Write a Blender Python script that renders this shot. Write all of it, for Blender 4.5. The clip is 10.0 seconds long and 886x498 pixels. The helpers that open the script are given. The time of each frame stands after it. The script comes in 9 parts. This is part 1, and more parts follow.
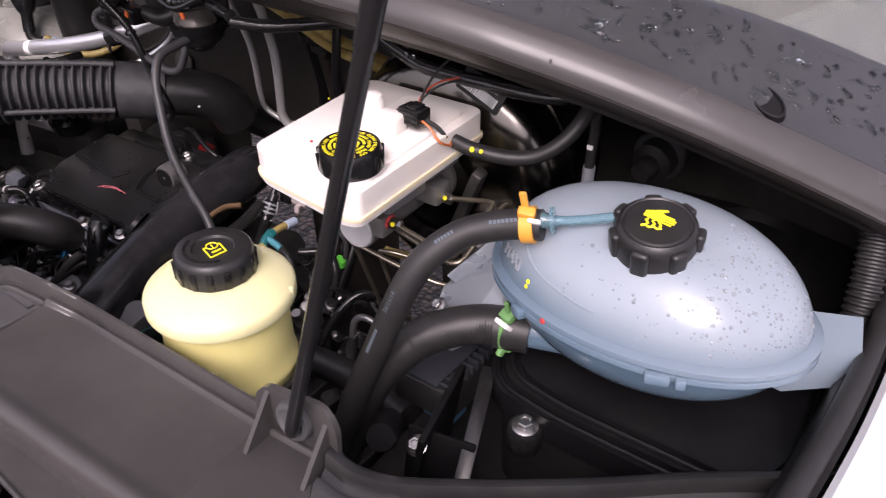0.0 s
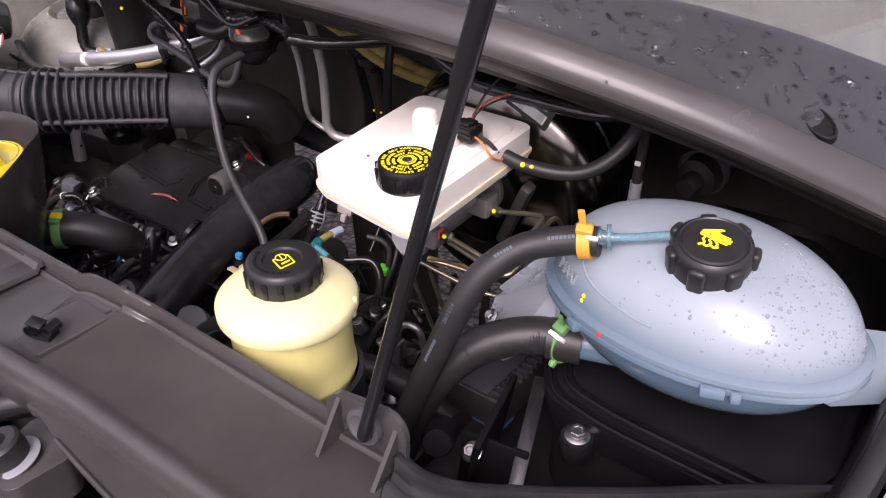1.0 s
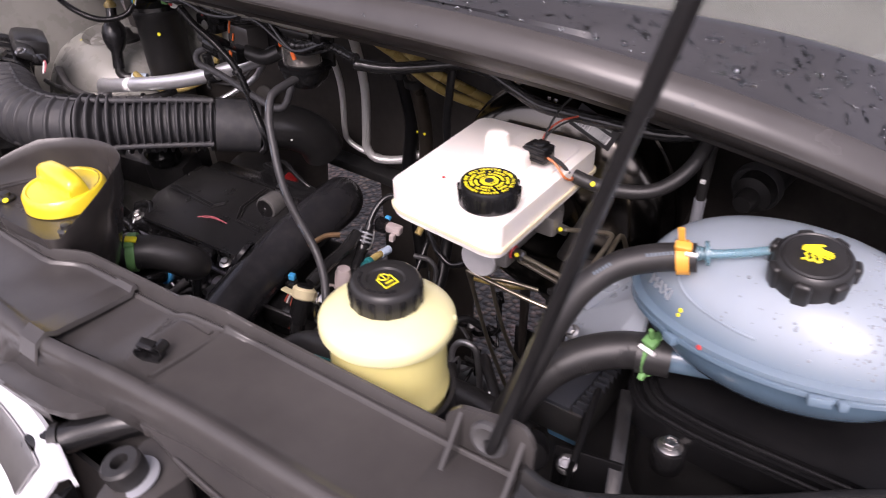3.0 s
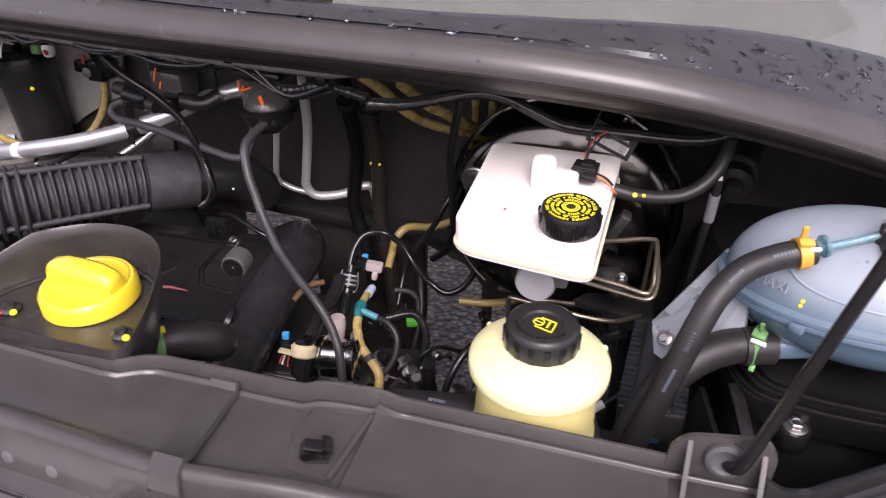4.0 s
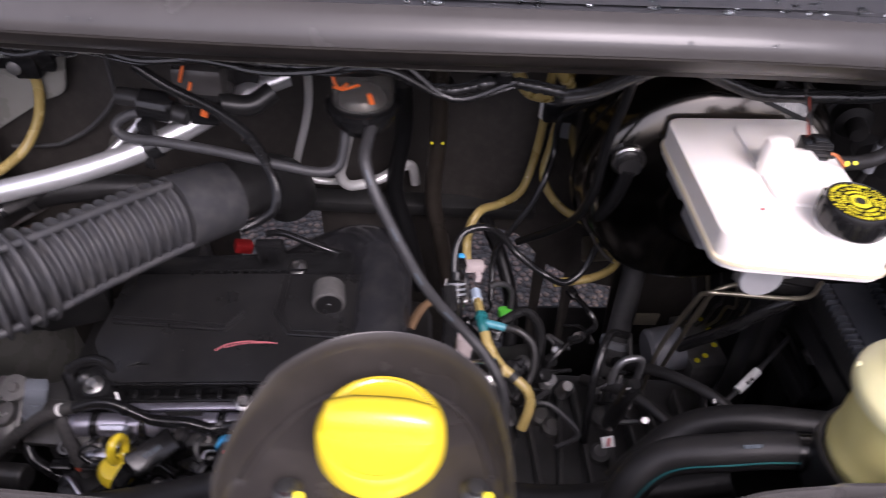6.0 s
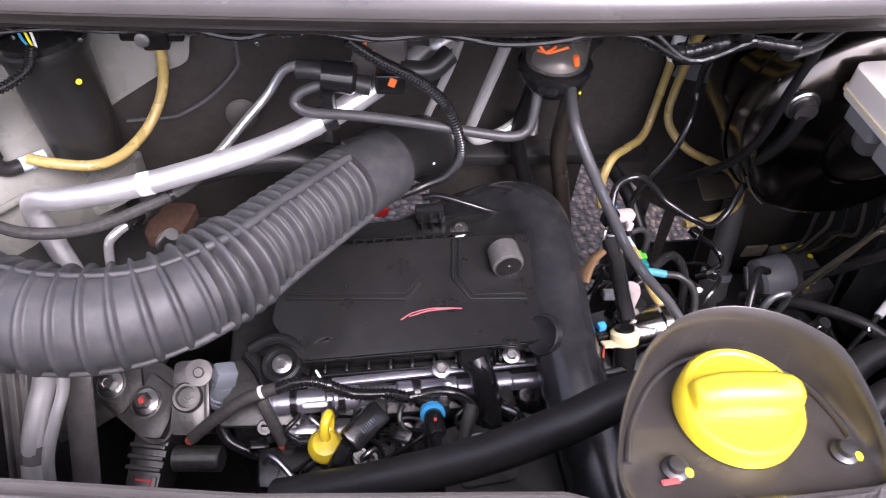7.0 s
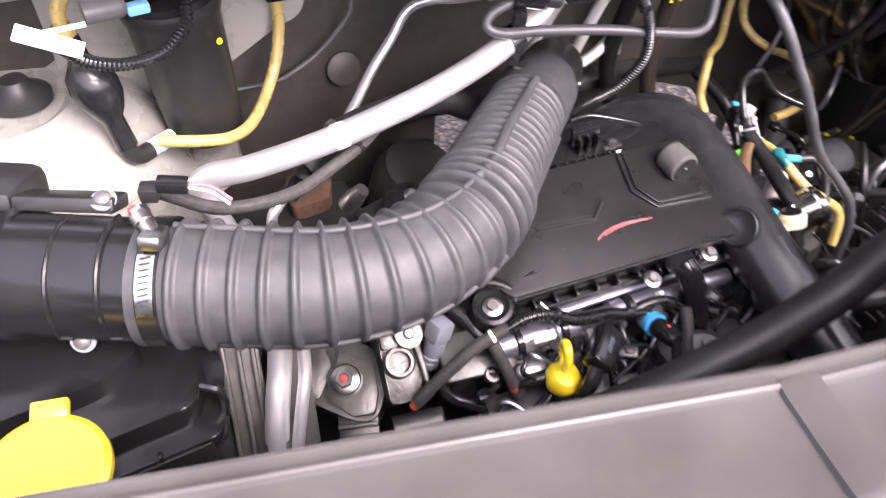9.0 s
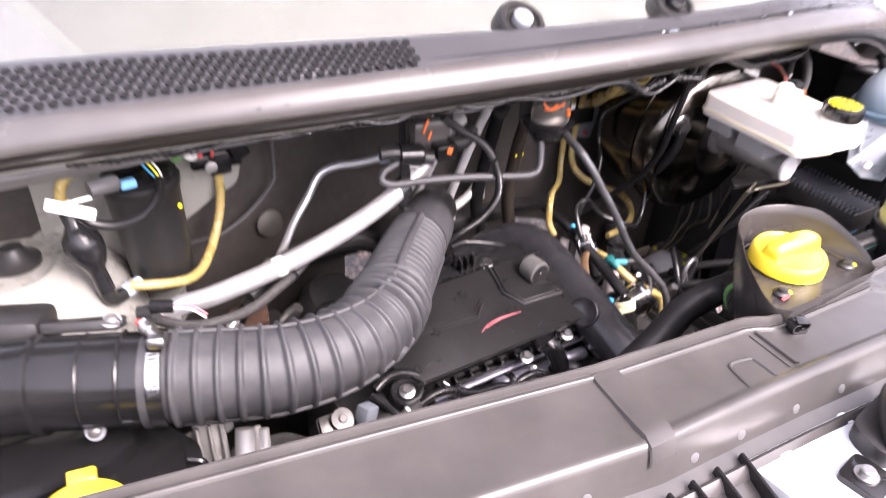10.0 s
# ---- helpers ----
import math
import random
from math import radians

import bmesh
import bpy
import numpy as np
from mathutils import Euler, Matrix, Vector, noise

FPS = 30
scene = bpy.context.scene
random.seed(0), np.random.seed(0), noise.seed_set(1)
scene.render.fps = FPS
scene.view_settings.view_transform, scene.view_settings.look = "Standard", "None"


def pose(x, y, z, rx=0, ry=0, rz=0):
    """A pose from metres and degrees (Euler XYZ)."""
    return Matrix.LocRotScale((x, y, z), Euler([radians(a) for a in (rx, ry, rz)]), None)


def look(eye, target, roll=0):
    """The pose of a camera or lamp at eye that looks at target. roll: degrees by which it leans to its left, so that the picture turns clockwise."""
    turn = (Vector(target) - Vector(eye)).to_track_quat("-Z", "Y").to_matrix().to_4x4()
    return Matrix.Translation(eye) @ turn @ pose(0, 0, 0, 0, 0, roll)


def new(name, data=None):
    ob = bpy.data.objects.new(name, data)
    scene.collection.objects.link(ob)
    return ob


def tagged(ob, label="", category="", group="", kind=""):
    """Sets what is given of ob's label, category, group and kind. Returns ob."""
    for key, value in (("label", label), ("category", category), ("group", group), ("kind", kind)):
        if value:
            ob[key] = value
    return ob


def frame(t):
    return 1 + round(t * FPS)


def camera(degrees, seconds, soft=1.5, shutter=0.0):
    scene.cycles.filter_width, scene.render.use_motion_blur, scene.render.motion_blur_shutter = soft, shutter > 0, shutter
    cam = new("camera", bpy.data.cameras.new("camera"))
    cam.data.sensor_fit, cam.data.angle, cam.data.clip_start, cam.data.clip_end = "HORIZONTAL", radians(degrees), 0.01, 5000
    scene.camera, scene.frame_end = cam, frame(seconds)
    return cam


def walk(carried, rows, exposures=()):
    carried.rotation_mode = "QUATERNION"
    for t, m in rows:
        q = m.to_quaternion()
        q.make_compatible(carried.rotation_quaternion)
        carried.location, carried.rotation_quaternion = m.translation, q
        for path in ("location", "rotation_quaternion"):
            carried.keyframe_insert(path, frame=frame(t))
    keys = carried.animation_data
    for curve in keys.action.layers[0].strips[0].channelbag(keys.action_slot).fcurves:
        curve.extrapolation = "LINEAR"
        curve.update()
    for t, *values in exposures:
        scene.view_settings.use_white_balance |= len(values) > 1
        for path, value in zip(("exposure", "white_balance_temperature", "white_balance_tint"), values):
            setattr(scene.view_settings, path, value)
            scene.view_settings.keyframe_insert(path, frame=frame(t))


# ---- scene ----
cam = camera(62.7, 10.0, soft=1.0, shutter=0.4)
PATH = [
    (0, (0.02, 0.026, 1.474), (-0.893, 1.398, 0.341), 0.9),
    (0.5, (0.01, 0.012, 1.486), (-0.945, 1.361, 0.361), 0.6),
    (1, (0.007, 0.0, 1.491), (-0.965, 1.34, 0.369), 0.3),
    (1.5, (0.012, -0.01, 1.494), (-0.986, 1.317, 0.38), 0.1),
    (2, (0.012, -0.024, 1.499), (-1.008, 1.299, 0.4), 0.1),
    (2.5, (-0.001, -0.032, 1.5), (-1.014, 1.309, 0.415), -0.1),
    (3, (-0.051, -0.059, 1.501), (-1.019, 1.318, 0.42), -0.0),
    (3.2, (-0.109, -0.079, 1.505), (-0.966, 1.368, 0.422), 0.2),
    (4.3, (-0.343, -0.153, 1.515), (-0.77, 1.496, 0.467), 0.8),
    (4.5, (-0.373, -0.142, 1.508), (-0.771, 1.516, 0.463), 0.9),
    (5, (-0.486, -0.078, 1.509), (-0.686, 1.519, 0.321), -0.3),
    (5.5, (-0.569, -0.05, 1.52), (-0.632, 1.509, 0.269), 1.0),
    (5.7, (-0.606, -0.026, 1.524), (-0.639, 1.508, 0.241), 0.9),
    (6, (-0.702, -0.023, 1.526), (-0.63, 1.521, 0.258), 2.5),
    (6.2, (-0.772, -0.017, 1.537), (-0.67, 1.481, 0.215), 1.7),
    (7.3, (-0.978, 0.034, 1.549), (-0.738, 1.425, 0.133), 3.6),
    (7.5, (-0.988, 0.05, 1.523), (-0.739, 1.464, 0.13), 4.2),
    (7.9, (-1.008, 0.095, 1.498), (-0.746, 1.498, 0.097), 5.7),
    (8, (-1.023, 0.094, 1.489), (-0.737, 1.508, 0.104), 6.2),
    (8.5, (-1.152, 0.118, 1.459), (-0.788, 1.465, 0.026), 3.5),
    (9, (-1.285, 0.076, 1.477), (-0.732, 1.359, 0.045), 2.6),
    (9.5, (-1.324, -0.011, 1.505), (-0.561, 1.259, 0.161), 3.7),
    (9.7, (-1.318, -0.036, 1.566), (-0.532, 1.266, 0.267), 4.0),
    (10, (-1.39, -0.11, 1.573), (-0.481, 1.306, 0.492), 2.8),
]
EXPOSURE = [(0.0, 0.84, 6600, 29), (2.5, 1.0, 6600, 29), (3.2, 1.0, 6600, 29), (4.5, 1.06, 6400, 28), (5.5, 0.88, 6300, 28), (6.2, 1.24, 6250, 28), (7.3, 2.28, 6200, 28), (8.0, 2.53, 6500, 28), (8.5, 2.77, 6600, 26), (9.0, 2.73, 6600, 27), (10.0, 2.64, 6600, 27)]
walk(cam, [(t, look(eye, target, roll)) for t, eye, target, roll in PATH], EXPOSURE)

# ---- light ----
world = bpy.data.worlds.new("overcast_sky")
scene.world = world
world.use_nodes = True
wn = world.node_tree
sky = wn.nodes.new("ShaderNodeTexSky")
sky.sky_type = "NISHITA"
sky.sun_disc = False
sky.sun_elevation, sky.sun_rotation = radians(52), radians(165)
sky.air_density, sky.dust_density, sky.ozone_density = 1.0, 4.0, 1.0
SKY = 0.15
wn.nodes["Background"].inputs[1].default_value = SKY
grey = wn.nodes.new("ShaderNodeHueSaturation")
grey.inputs["Saturation"].default_value = 0.4
wn.links.new(sky.outputs[0], grey.inputs["Color"])
wn.links.new(grey.outputs[0], wn.nodes["Background"].inputs[0])
sun_data = bpy.data.lights.new("sun", "SUN")
sun_data.energy, sun_data.angle, sun_data.color = 1.3, radians(30), (1.0, 0.97, 0.93)
sun = new("sun", sun_data)
sun.matrix_world = look((0.4, -1.5, 2.9), (-0.5, 0.45, 1.1))


# ---- materials ----
def mat(name, col, rough=0.5, metal=0.0, var=0.25, scale=30, bump=0.15, fine=400, coat=0.0, trans=0.0, sss=0.0,
        dust=0.0, spec=0.5, ior=1.45, hue=None):
    """Principled surface: large stains, fine grain, roughness breakup and relief."""
    m = bpy.data.materials.new(name)
    m.use_nodes = True
    t = m.node_tree
    n, l = t.nodes, t.links
    p = n["Principled BSDF"]
    co = n.new("ShaderNodeTexCoord")
    big = n.new("ShaderNodeTexNoise")
    big.inputs["Scale"].default_value, big.inputs["Detail"].default_value = scale, 6
    small = n.new("ShaderNodeTexNoise")
    small.inputs["Scale"].default_value, small.inputs["Detail"].default_value = fine, 3
    for x in (big, small):
        l.new(co.outputs["Object"], x.inputs["Vector"])
    mix = n.new("ShaderNodeMix")
    mix.data_type = "RGBA"
    lo = [c * (1 - var) for c in col]
    hi = [min(1, c * (1 + var)) for c in (hue or col)]
    mix.inputs["A"].default_value = (*lo, 1)
    mix.inputs["B"].default_value = (*hi, 1)
    l.new(big.outputs["Fac"], mix.inputs["Factor"])
    src = mix.outputs["Result"]
    if dust:
        ramp = n.new("ShaderNodeValToRGB")
        ramp.color_ramp.elements[0].position, ramp.color_ramp.elements[1].position = 0.42, 0.9
        d = n.new("ShaderNodeTexNoise")
        d.inputs["Scale"].default_value, d.inputs["Detail"].default_value = scale * 2.7, 8
        l.new(co.outputs["Object"], d.inputs["Vector"])
        l.new(d.outputs["Fac"], ramp.inputs[0])
        k = n.new("ShaderNodeMath")
        k.operation = "MULTIPLY"
        k.inputs[1].default_value = dust
        l.new(ramp.outputs[0], k.inputs[0])
        mix2 = n.new("ShaderNodeMix")
        mix2.data_type = "RGBA"
        mix2.inputs["B"].default_value = (0.2, 0.185, 0.16, 1)
        l.new(src, mix2.inputs["A"])
        l.new(k.outputs[0], mix2.inputs["Factor"])
        src = mix2.outputs["Result"]
    l.new(src, p.inputs["Base Color"])
    mr = n.new("ShaderNodeMapRange")
    mr.inputs["To Min"].default_value, mr.inputs["To Max"].default_value = max(0.02, rough - 0.1), min(1, rough + 0.1)
    l.new(big.outputs["Fac"], mr.inputs["Value"])
    l.new(mr.outputs[0], p.inputs["Roughness"])
    b = n.new("ShaderNodeBump")
    b.inputs["Strength"].default_value, b.inputs["Distance"].default_value = bump, 0.0006
    l.new(small.outputs["Fac"], b.inputs["Height"])
    l.new(b.outputs[0], p.inputs["Normal"])
    l.new(b.outputs[0], p.inputs["Coat Normal"])
    p.inputs["Metallic"].default_value = metal
    p.inputs["Coat Weight"].default_value = coat
    p.inputs["Coat Roughness"].default_value = 0.15
    p.inputs["Transmission Weight"].default_value = trans
    p.inputs["Subsurface Weight"].default_value = sss
    p.inputs["Subsurface Radius"].default_value = (1, 0.9, 0.7)
    p.inputs["Subsurface Scale"].default_value = 0.008
    p.inputs["Specular IOR Level"].default_value = spec
    p.inputs["IOR"].default_value = ior
    return m


def gravel_mat():
    """Rounded stones of a centimetre or two, grey, brown and pinkish, wet in part."""
    m = bpy.data.materials.new("wet_gravel")
    m.use_nodes = True
    n, l = m.node_tree.nodes, m.node_tree.links
    p = n["Principled BSDF"]
    co = n.new("ShaderNodeTexCoord")
    vor = n.new("ShaderNodeTexVoronoi")
    vor.inputs["Scale"].default_value = 48
    l.new(co.outputs["Object"], vor.inputs["Vector"])
    big = n.new("ShaderNodeTexNoise")
    big.inputs["Scale"].default_value, big.inputs["Detail"].default_value = 4, 5
    l.new(co.outputs["Object"], big.inputs["Vector"])
    ramp = n.new("ShaderNodeValToRGB")
    e = ramp.color_ramp.elements
    e[0].color, e[1].color = (0.022, 0.015, 0.0115, 1), (0.21, 0.145, 0.11, 1)
    sep = n.new("ShaderNodeSeparateColor")
    l.new(vor.outputs["Color"], sep.inputs[0])
    l.new(sep.outputs[0], ramp.inputs[0])
    mix = n.new("ShaderNodeMix")
    mix.data_type, mix.blend_type = "RGBA", "MULTIPLY"
    mix.inputs["Factor"].default_value = 0.35
    l.new(ramp.outputs[0], mix.inputs["A"])
    l.new(big.outputs["Color"], mix.inputs["B"])
    # the colour darkens towards the gaps between the stones
    gap = n.new("ShaderNodeValToRGB")
    gap.color_ramp.elements[0].position, gap.color_ramp.elements[1].position = 0.35, 0.6
    gap.color_ramp.elements[0].color, gap.color_ramp.elements[1].color = (1, 1, 1, 1), (0.12, 0.1, 0.09, 1)
    l.new(vor.outputs["Distance"], gap.inputs[0])
    mul = n.new("ShaderNodeMix")
    mul.data_type, mul.blend_type = "RGBA", "MULTIPLY"
    mul.inputs["Factor"].default_value = 1.0
    l.new(mix.outputs["Result"], mul.inputs["A"])
    l.new(gap.outputs[0], mul.inputs["B"])
    l.new(mul.outputs["Result"], p.inputs["Base Color"])
    b = n.new("ShaderNodeBump")
    b.inputs["Strength"].default_value, b.inputs["Distance"].default_value, b.invert = 1.0, 0.02, True
    l.new(vor.outputs["Distance"], b.inputs["Height"])
    l.new(b.outputs[0], p.inputs["Normal"])
    p.inputs["Roughness"].default_value = 0.55
    return m


BLACK = mat("black_plastic", (0.0155, 0.0153, 0.0155), 0.35, dust=0.05)
GLOSS = mat("satin_black_plastic", (0.009, 0.009, 0.0095), 0.2, dust=0.02)
TRIM = mat("grey_black_grained_plastic", (0.050, 0.047, 0.0458), 0.21, var=0.4, dust=0.06, scale=14, fine=900, bump=0.15)
COWL = mat("cowl_plastic", (0.043, 0.0437, 0.0485), 0.31, dust=0.04, scale=12, fine=900, bump=0.08)
SEAL = mat("satin_seal_plastic", (0.058, 0.055, 0.0545), 0.25, dust=0.04, scale=12, fine=900, bump=0.08)
# darker copy of the seal colour for its shaded underside
SEAL_SHADED = mat("shaded_seal_underside", (0.017, 0.0145, 0.013), 0.4, dust=0.05, fine=600)
# near-black in place of the shade inside the inlet holes and the dent
INLET_SHADE = mat("inlet_shade_black", (0.006, 0.006, 0.007), 0.6, spec=0.3)
RUBBER = mat("rubber", (0.018, 0.0175, 0.0178), 0.44, dust=0.06, fine=700)
DUCT = mat("ribbed_duct_rubber", (0.0235, 0.0245, 0.0275), 0.56, var=0.4, dust=0.15, scale=26, fine=600, hue=(0.0345, 0.035, 0.038))
FELT = mat("insulation_felt", (0.033, 0.029, 0.026), 0.5, bump=0.6, fine=300, dust=0.09, var=0.4)
PAINT = mat("primer_grey_paint", (0.235, 0.232, 0.21), 0.28, var=0.14, dust=0.12, bump=0.03)
WHITE_PAINT = mat("silver_white_body_paint", (0.68, 0.7, 0.73), 0.2, var=0.04, coat=0.6, bump=0.02)
SILVER = mat("satin_silver_pipe", (0.74, 0.73, 0.71), 0.34, 0.45, var=0.12, dust=0.06)
STEEL = mat("zinc_steel", (0.45, 0.44, 0.43), 0.32, 1.0, dust=0.15)
ALU = mat("brushed_aluminium", (0.80, 0.80, 0.81), 0.32, 0.8, var=0.12, dust=0.06)
CAST = mat("cast_aluminium", (0.105, 0.103, 0.10), 0.42, 0.8, var=0.5, scale=70, dust=0.25, bump=0.9, fine=220)
DARKMETAL = mat("dark_metal", (0.09, 0.09, 0.09), 0.4, 0.8, dust=0.2)
BOOSTER = mat("dark_zinc_enamel", (0.13, 0.12, 0.108), 0.2, 1.0, var=0.08, scale=3, dust=0.02, bump=0.02)
WHITE = mat("white_translucent_plastic", (0.80, 0.76, 0.71), 0.35, var=0.05, sss=0.35, bump=0.06)
CREAM = mat("cream_translucent_plastic", (0.71, 0.68, 0.38), 0.33, var=0.06, sss=0.4, bump=0.06)
CREAM_FULL = mat("fluid_filled_cream_plastic", (0.68, 0.61, 0.25), 0.35, var=0.12, sss=0.35, bump=0.06)
TANK = mat("milky_blue_tank_plastic", (0.27, 0.315, 0.355), 0.22, var=0.25, scale=11, sss=0.3, coat=0.25, bump=0.25, fine=45)
TANK_EAR = mat("milky_blue_ear_plastic", (0.17, 0.215, 0.255), 0.3, var=0.15, scale=14, sss=0.2, trans=0.15, bump=0.1)
TANK_LOW = mat("coolant_filled_tank_plastic", (0.10, 0.16, 0.215), 0.2, var=0.2, scale=9, sss=0.2, coat=0.4, bump=0.1, fine=70)
CLEAR = mat("frosted_clear_plastic", (0.38, 0.42, 0.46), 0.3, var=0.1, sss=0.1, trans=0.4, bump=0.05)
AQUA = mat("aqua_plastic", (0.30, 0.52, 0.60), 0.18, sss=0.1, trans=0.75)
YELLOW = mat("yellow_plastic", (0.79, 0.60, 0.025), 0.24, var=0.06, sss=0.1, bump=0.05, coat=0.9)
YINK = mat("yellow_print", (0.85, 0.75, 0.02), 0.5, var=0.05)
FUEL = mat("amber_fuel_hose", (0.42, 0.32, 0.115), 0.28, var=0.15, sss=0.2, trans=0.15)
ORANGE = mat("orange_plastic", (0.70, 0.33, 0.05), 0.4, var=0.08)
GREEN = mat("green_clip_plastic", (0.10, 0.24, 0.08), 0.45)
BRIGHT_GREEN = mat("bright_green_plastic", (0.10, 0.62, 0.06), 0.4)
TEAL = mat("teal_plastic", (0.010, 0.12, 0.125), 0.3)
BLUE = mat("blue_plastic", (0.04, 0.32, 0.62), 0.4)
RED_DARK = mat("dark_red_plastic", (0.25, 0.012, 0.012), 0.4)
RED = mat("red_mark", (0.5, 0.05, 0.05), 0.6)
PINK = mat("pink_red_crayon", (0.46, 0.12, 0.14), 0.7)
ORANGE_MARK = mat("orange_paint_mark", (0.85, 0.16, 0.03), 0.5)
GREYP = mat("grey_plastic", (0.22, 0.23, 0.25), 0.45)
DULL_RUBBER = mat("dark_grey_rubber", (0.06, 0.06, 0.062), 0.5, dust=0.15)
LABEL = mat("white_label", (0.8, 0.8, 0.78), 0.5, var=0.05)
INK = mat("black_ink", (0.02, 0.02, 0.02), 0.6)
GREYINK = mat("pale_print", (0.085, 0.11, 0.135), 0.6)
RUST = mat("rusty_heat_shield", (0.07, 0.036, 0.023), 0.85, var=0.9, scale=150, bump=1.0, fine=110)
SKIN = mat("tape_wrap", (0.013, 0.013, 0.0135), 0.17, bump=1.0, fine=170, scale=40, dust=0.04)
COPPER = mat("red_wire", (0.45, 0.07, 0.04), 0.45)
BRASSY = mat("passivated_brake_pipe", (0.38, 0.34, 0.26), 0.35, 0.9)
DASH = mat("pale_grey_dashboard", (0.165, 0.158, 0.154), 0.6, var=0.08)
ASPHALT = gravel_mat()


def fluid_inside(m, tint, low, high):
    """The fluid that shows through a translucent wall, fading out above its level."""
    t = m.node_tree
    n, l = t.nodes, t.links
    p = n["Principled BSDF"]
    base = p.inputs["Base Color"].links[0].from_socket
    geo = n.new("ShaderNodeNewGeometry")
    sep = n.new("ShaderNodeSeparateXYZ")
    l.new(geo.outputs["Position"], sep.inputs[0])
    level = n.new("ShaderNodeMapRange")
    level.interpolation_type = "SMOOTHSTEP"
    level.inputs["From Min"].default_value, level.inputs["From Max"].default_value = low, high
    l.new(sep.outputs["Z"], level.inputs["Value"])
    mix = n.new("ShaderNodeMix")
    mix.data_type = "RGBA"
    mix.inputs["A"].default_value = (*tint, 1)
    l.new(base, mix.inputs["B"])
    l.new(level.outputs[0], mix.inputs["Factor"])
    l.new(mix.outputs["Result"], p.inputs["Base Color"])


fluid_inside(TANK, (0.11, 0.17, 0.225), 1.150, 1.196)
AMBER_WHITE = mat("fluid_stained_white_plastic", (0.76, 0.66, 0.46), 0.35, var=0.1, sss=0.3, bump=0.06)


def glass_mat():
    m = bpy.data.materials.new("windscreen_glass")
    m.use_nodes = True
    t = m.node_tree
    p = t.nodes["Principled BSDF"]
    p.inputs["Base Color"].default_value = (0.75, 0.8, 0.78, 1)
    p.inputs["Transmission Weight"].default_value = 1.0
    p.inputs["Roughness"].default_value = 0.03
    p.inputs["IOR"].default_value = 1.5
    return m


GLASS = glass_mat()


def water_mat():
    m = bpy.data.materials.new("rain_water")
    m.use_nodes = True
    p = m.node_tree.nodes["Principled BSDF"]
    p.inputs["Base Color"].default_value = (0.9, 0.93, 0.95, 1)
    p.inputs["Transmission Weight"].default_value = 1.0
    p.inputs["Roughness"].default_value = 0.02
    p.inputs["IOR"].default_value = 1.33
    return m


WATER = water_mat()


# ---- mesh helpers ----
V = Vector


def part(name, bm, material, parent=None, label="", sharp=38):
    """Links a bmesh, given in world coordinates, as one mesh object under a thing or a part."""
    me = bpy.data.meshes.new(name)
    bmesh.ops.recalc_face_normals(bm, faces=bm.faces)
    for f in bm.faces:
        f.smooth = True
    bm.to_mesh(me)
    bm.free()
    me.set_sharp_from_angle(angle=radians(sharp))
    me.materials.append(material)
    ob = new(name, me)
    if parent:
        ob.parent = parent
        if parent.type == "EMPTY":
            ob.matrix_parent_inverse = Matrix.Translation(-parent.location)
    if label:
        ob["label"] = label
    return ob


def thing(name, at, label, category, group="", kind=""):
    e = new(name)
    e.empty_display_size = 0.02
    e.location = at
    return tagged(e, label, category, group, kind)


def glide(pts, n=8):
    """A smooth line (Catmull-Rom) through the points."""
    P = [V(p) for p in pts]
    P = [P[0] * 2 - P[1]] + P + [P[-1] * 2 - P[-2]]
    out = []
    for i in range(1, len(P) - 2):
        a, b, c, d = P[i - 1:i + 3]
        for k in range(n):
            t = k / n
            out.append(0.5 * (2 * b + (c - a) * t + (2 * a - 5 * b + 4 * c - d) * t * t + (3 * b - a - 3 * c + d) * t ** 3))
    out.append(P[-2].copy())
    return out


def evenly(line, step):
    """The line resampled at even steps."""
    out, left = [line[0].copy()], step
    for a, b in zip(line, line[1:]):
        d = (b - a).length
        while left <= d:
            out.append(a.lerp(b, left / d))
            left += step
        left -= d
    if (out[-1] - line[-1]).length > step * 0.3:
        out.append(line[-1].copy())
    return out


def frames(line):
    """Unit side vectors (parallel transport) along a line."""
    out, side = [], None
    for i in range(len(line)):
        t = (line[min(i + 1, len(line) - 1)] - line[max(i - 1, 0)]).normalized()
        if side is None:
            side = t.orthogonal().normalized()
        side = (side - t * side.dot(t)).normalized()
        out.append((t, side, t.cross(side)))
    return out


def sweep(line, r, seg=12, bm=None, cap=True, flat=1.0):
    """A tube along a line; r is a number or a function of (index, metres along)."""
    bm = bm or bmesh.new()
    fr, rings, s = frames(line), [], 0.0
    for i, p in enumerate(line):
        if i:
            s += (p - line[i - 1]).length
        rad = r(i, s) if callable(r) else r
        _, a, b = fr[i]
        rings.append([bm.verts.new(p + (a * math.cos(w) + b * math.sin(w) * flat) * rad) for w in [2 * math.pi * k / seg for k in range(seg)]])
    for A, B in zip(rings, rings[1:]):
        for k in range(seg):
            bm.faces.new((A[k], A[(k + 1) % seg], B[(k + 1) % seg], B[k]))
    if cap:
        bm.faces.new(rings[0][::-1])
        bm.faces.new(rings[-1])
    return bm


def pipe(pts, r, seg=10, n=6, **k):
    return sweep(glide(pts, n), r, seg, **k)


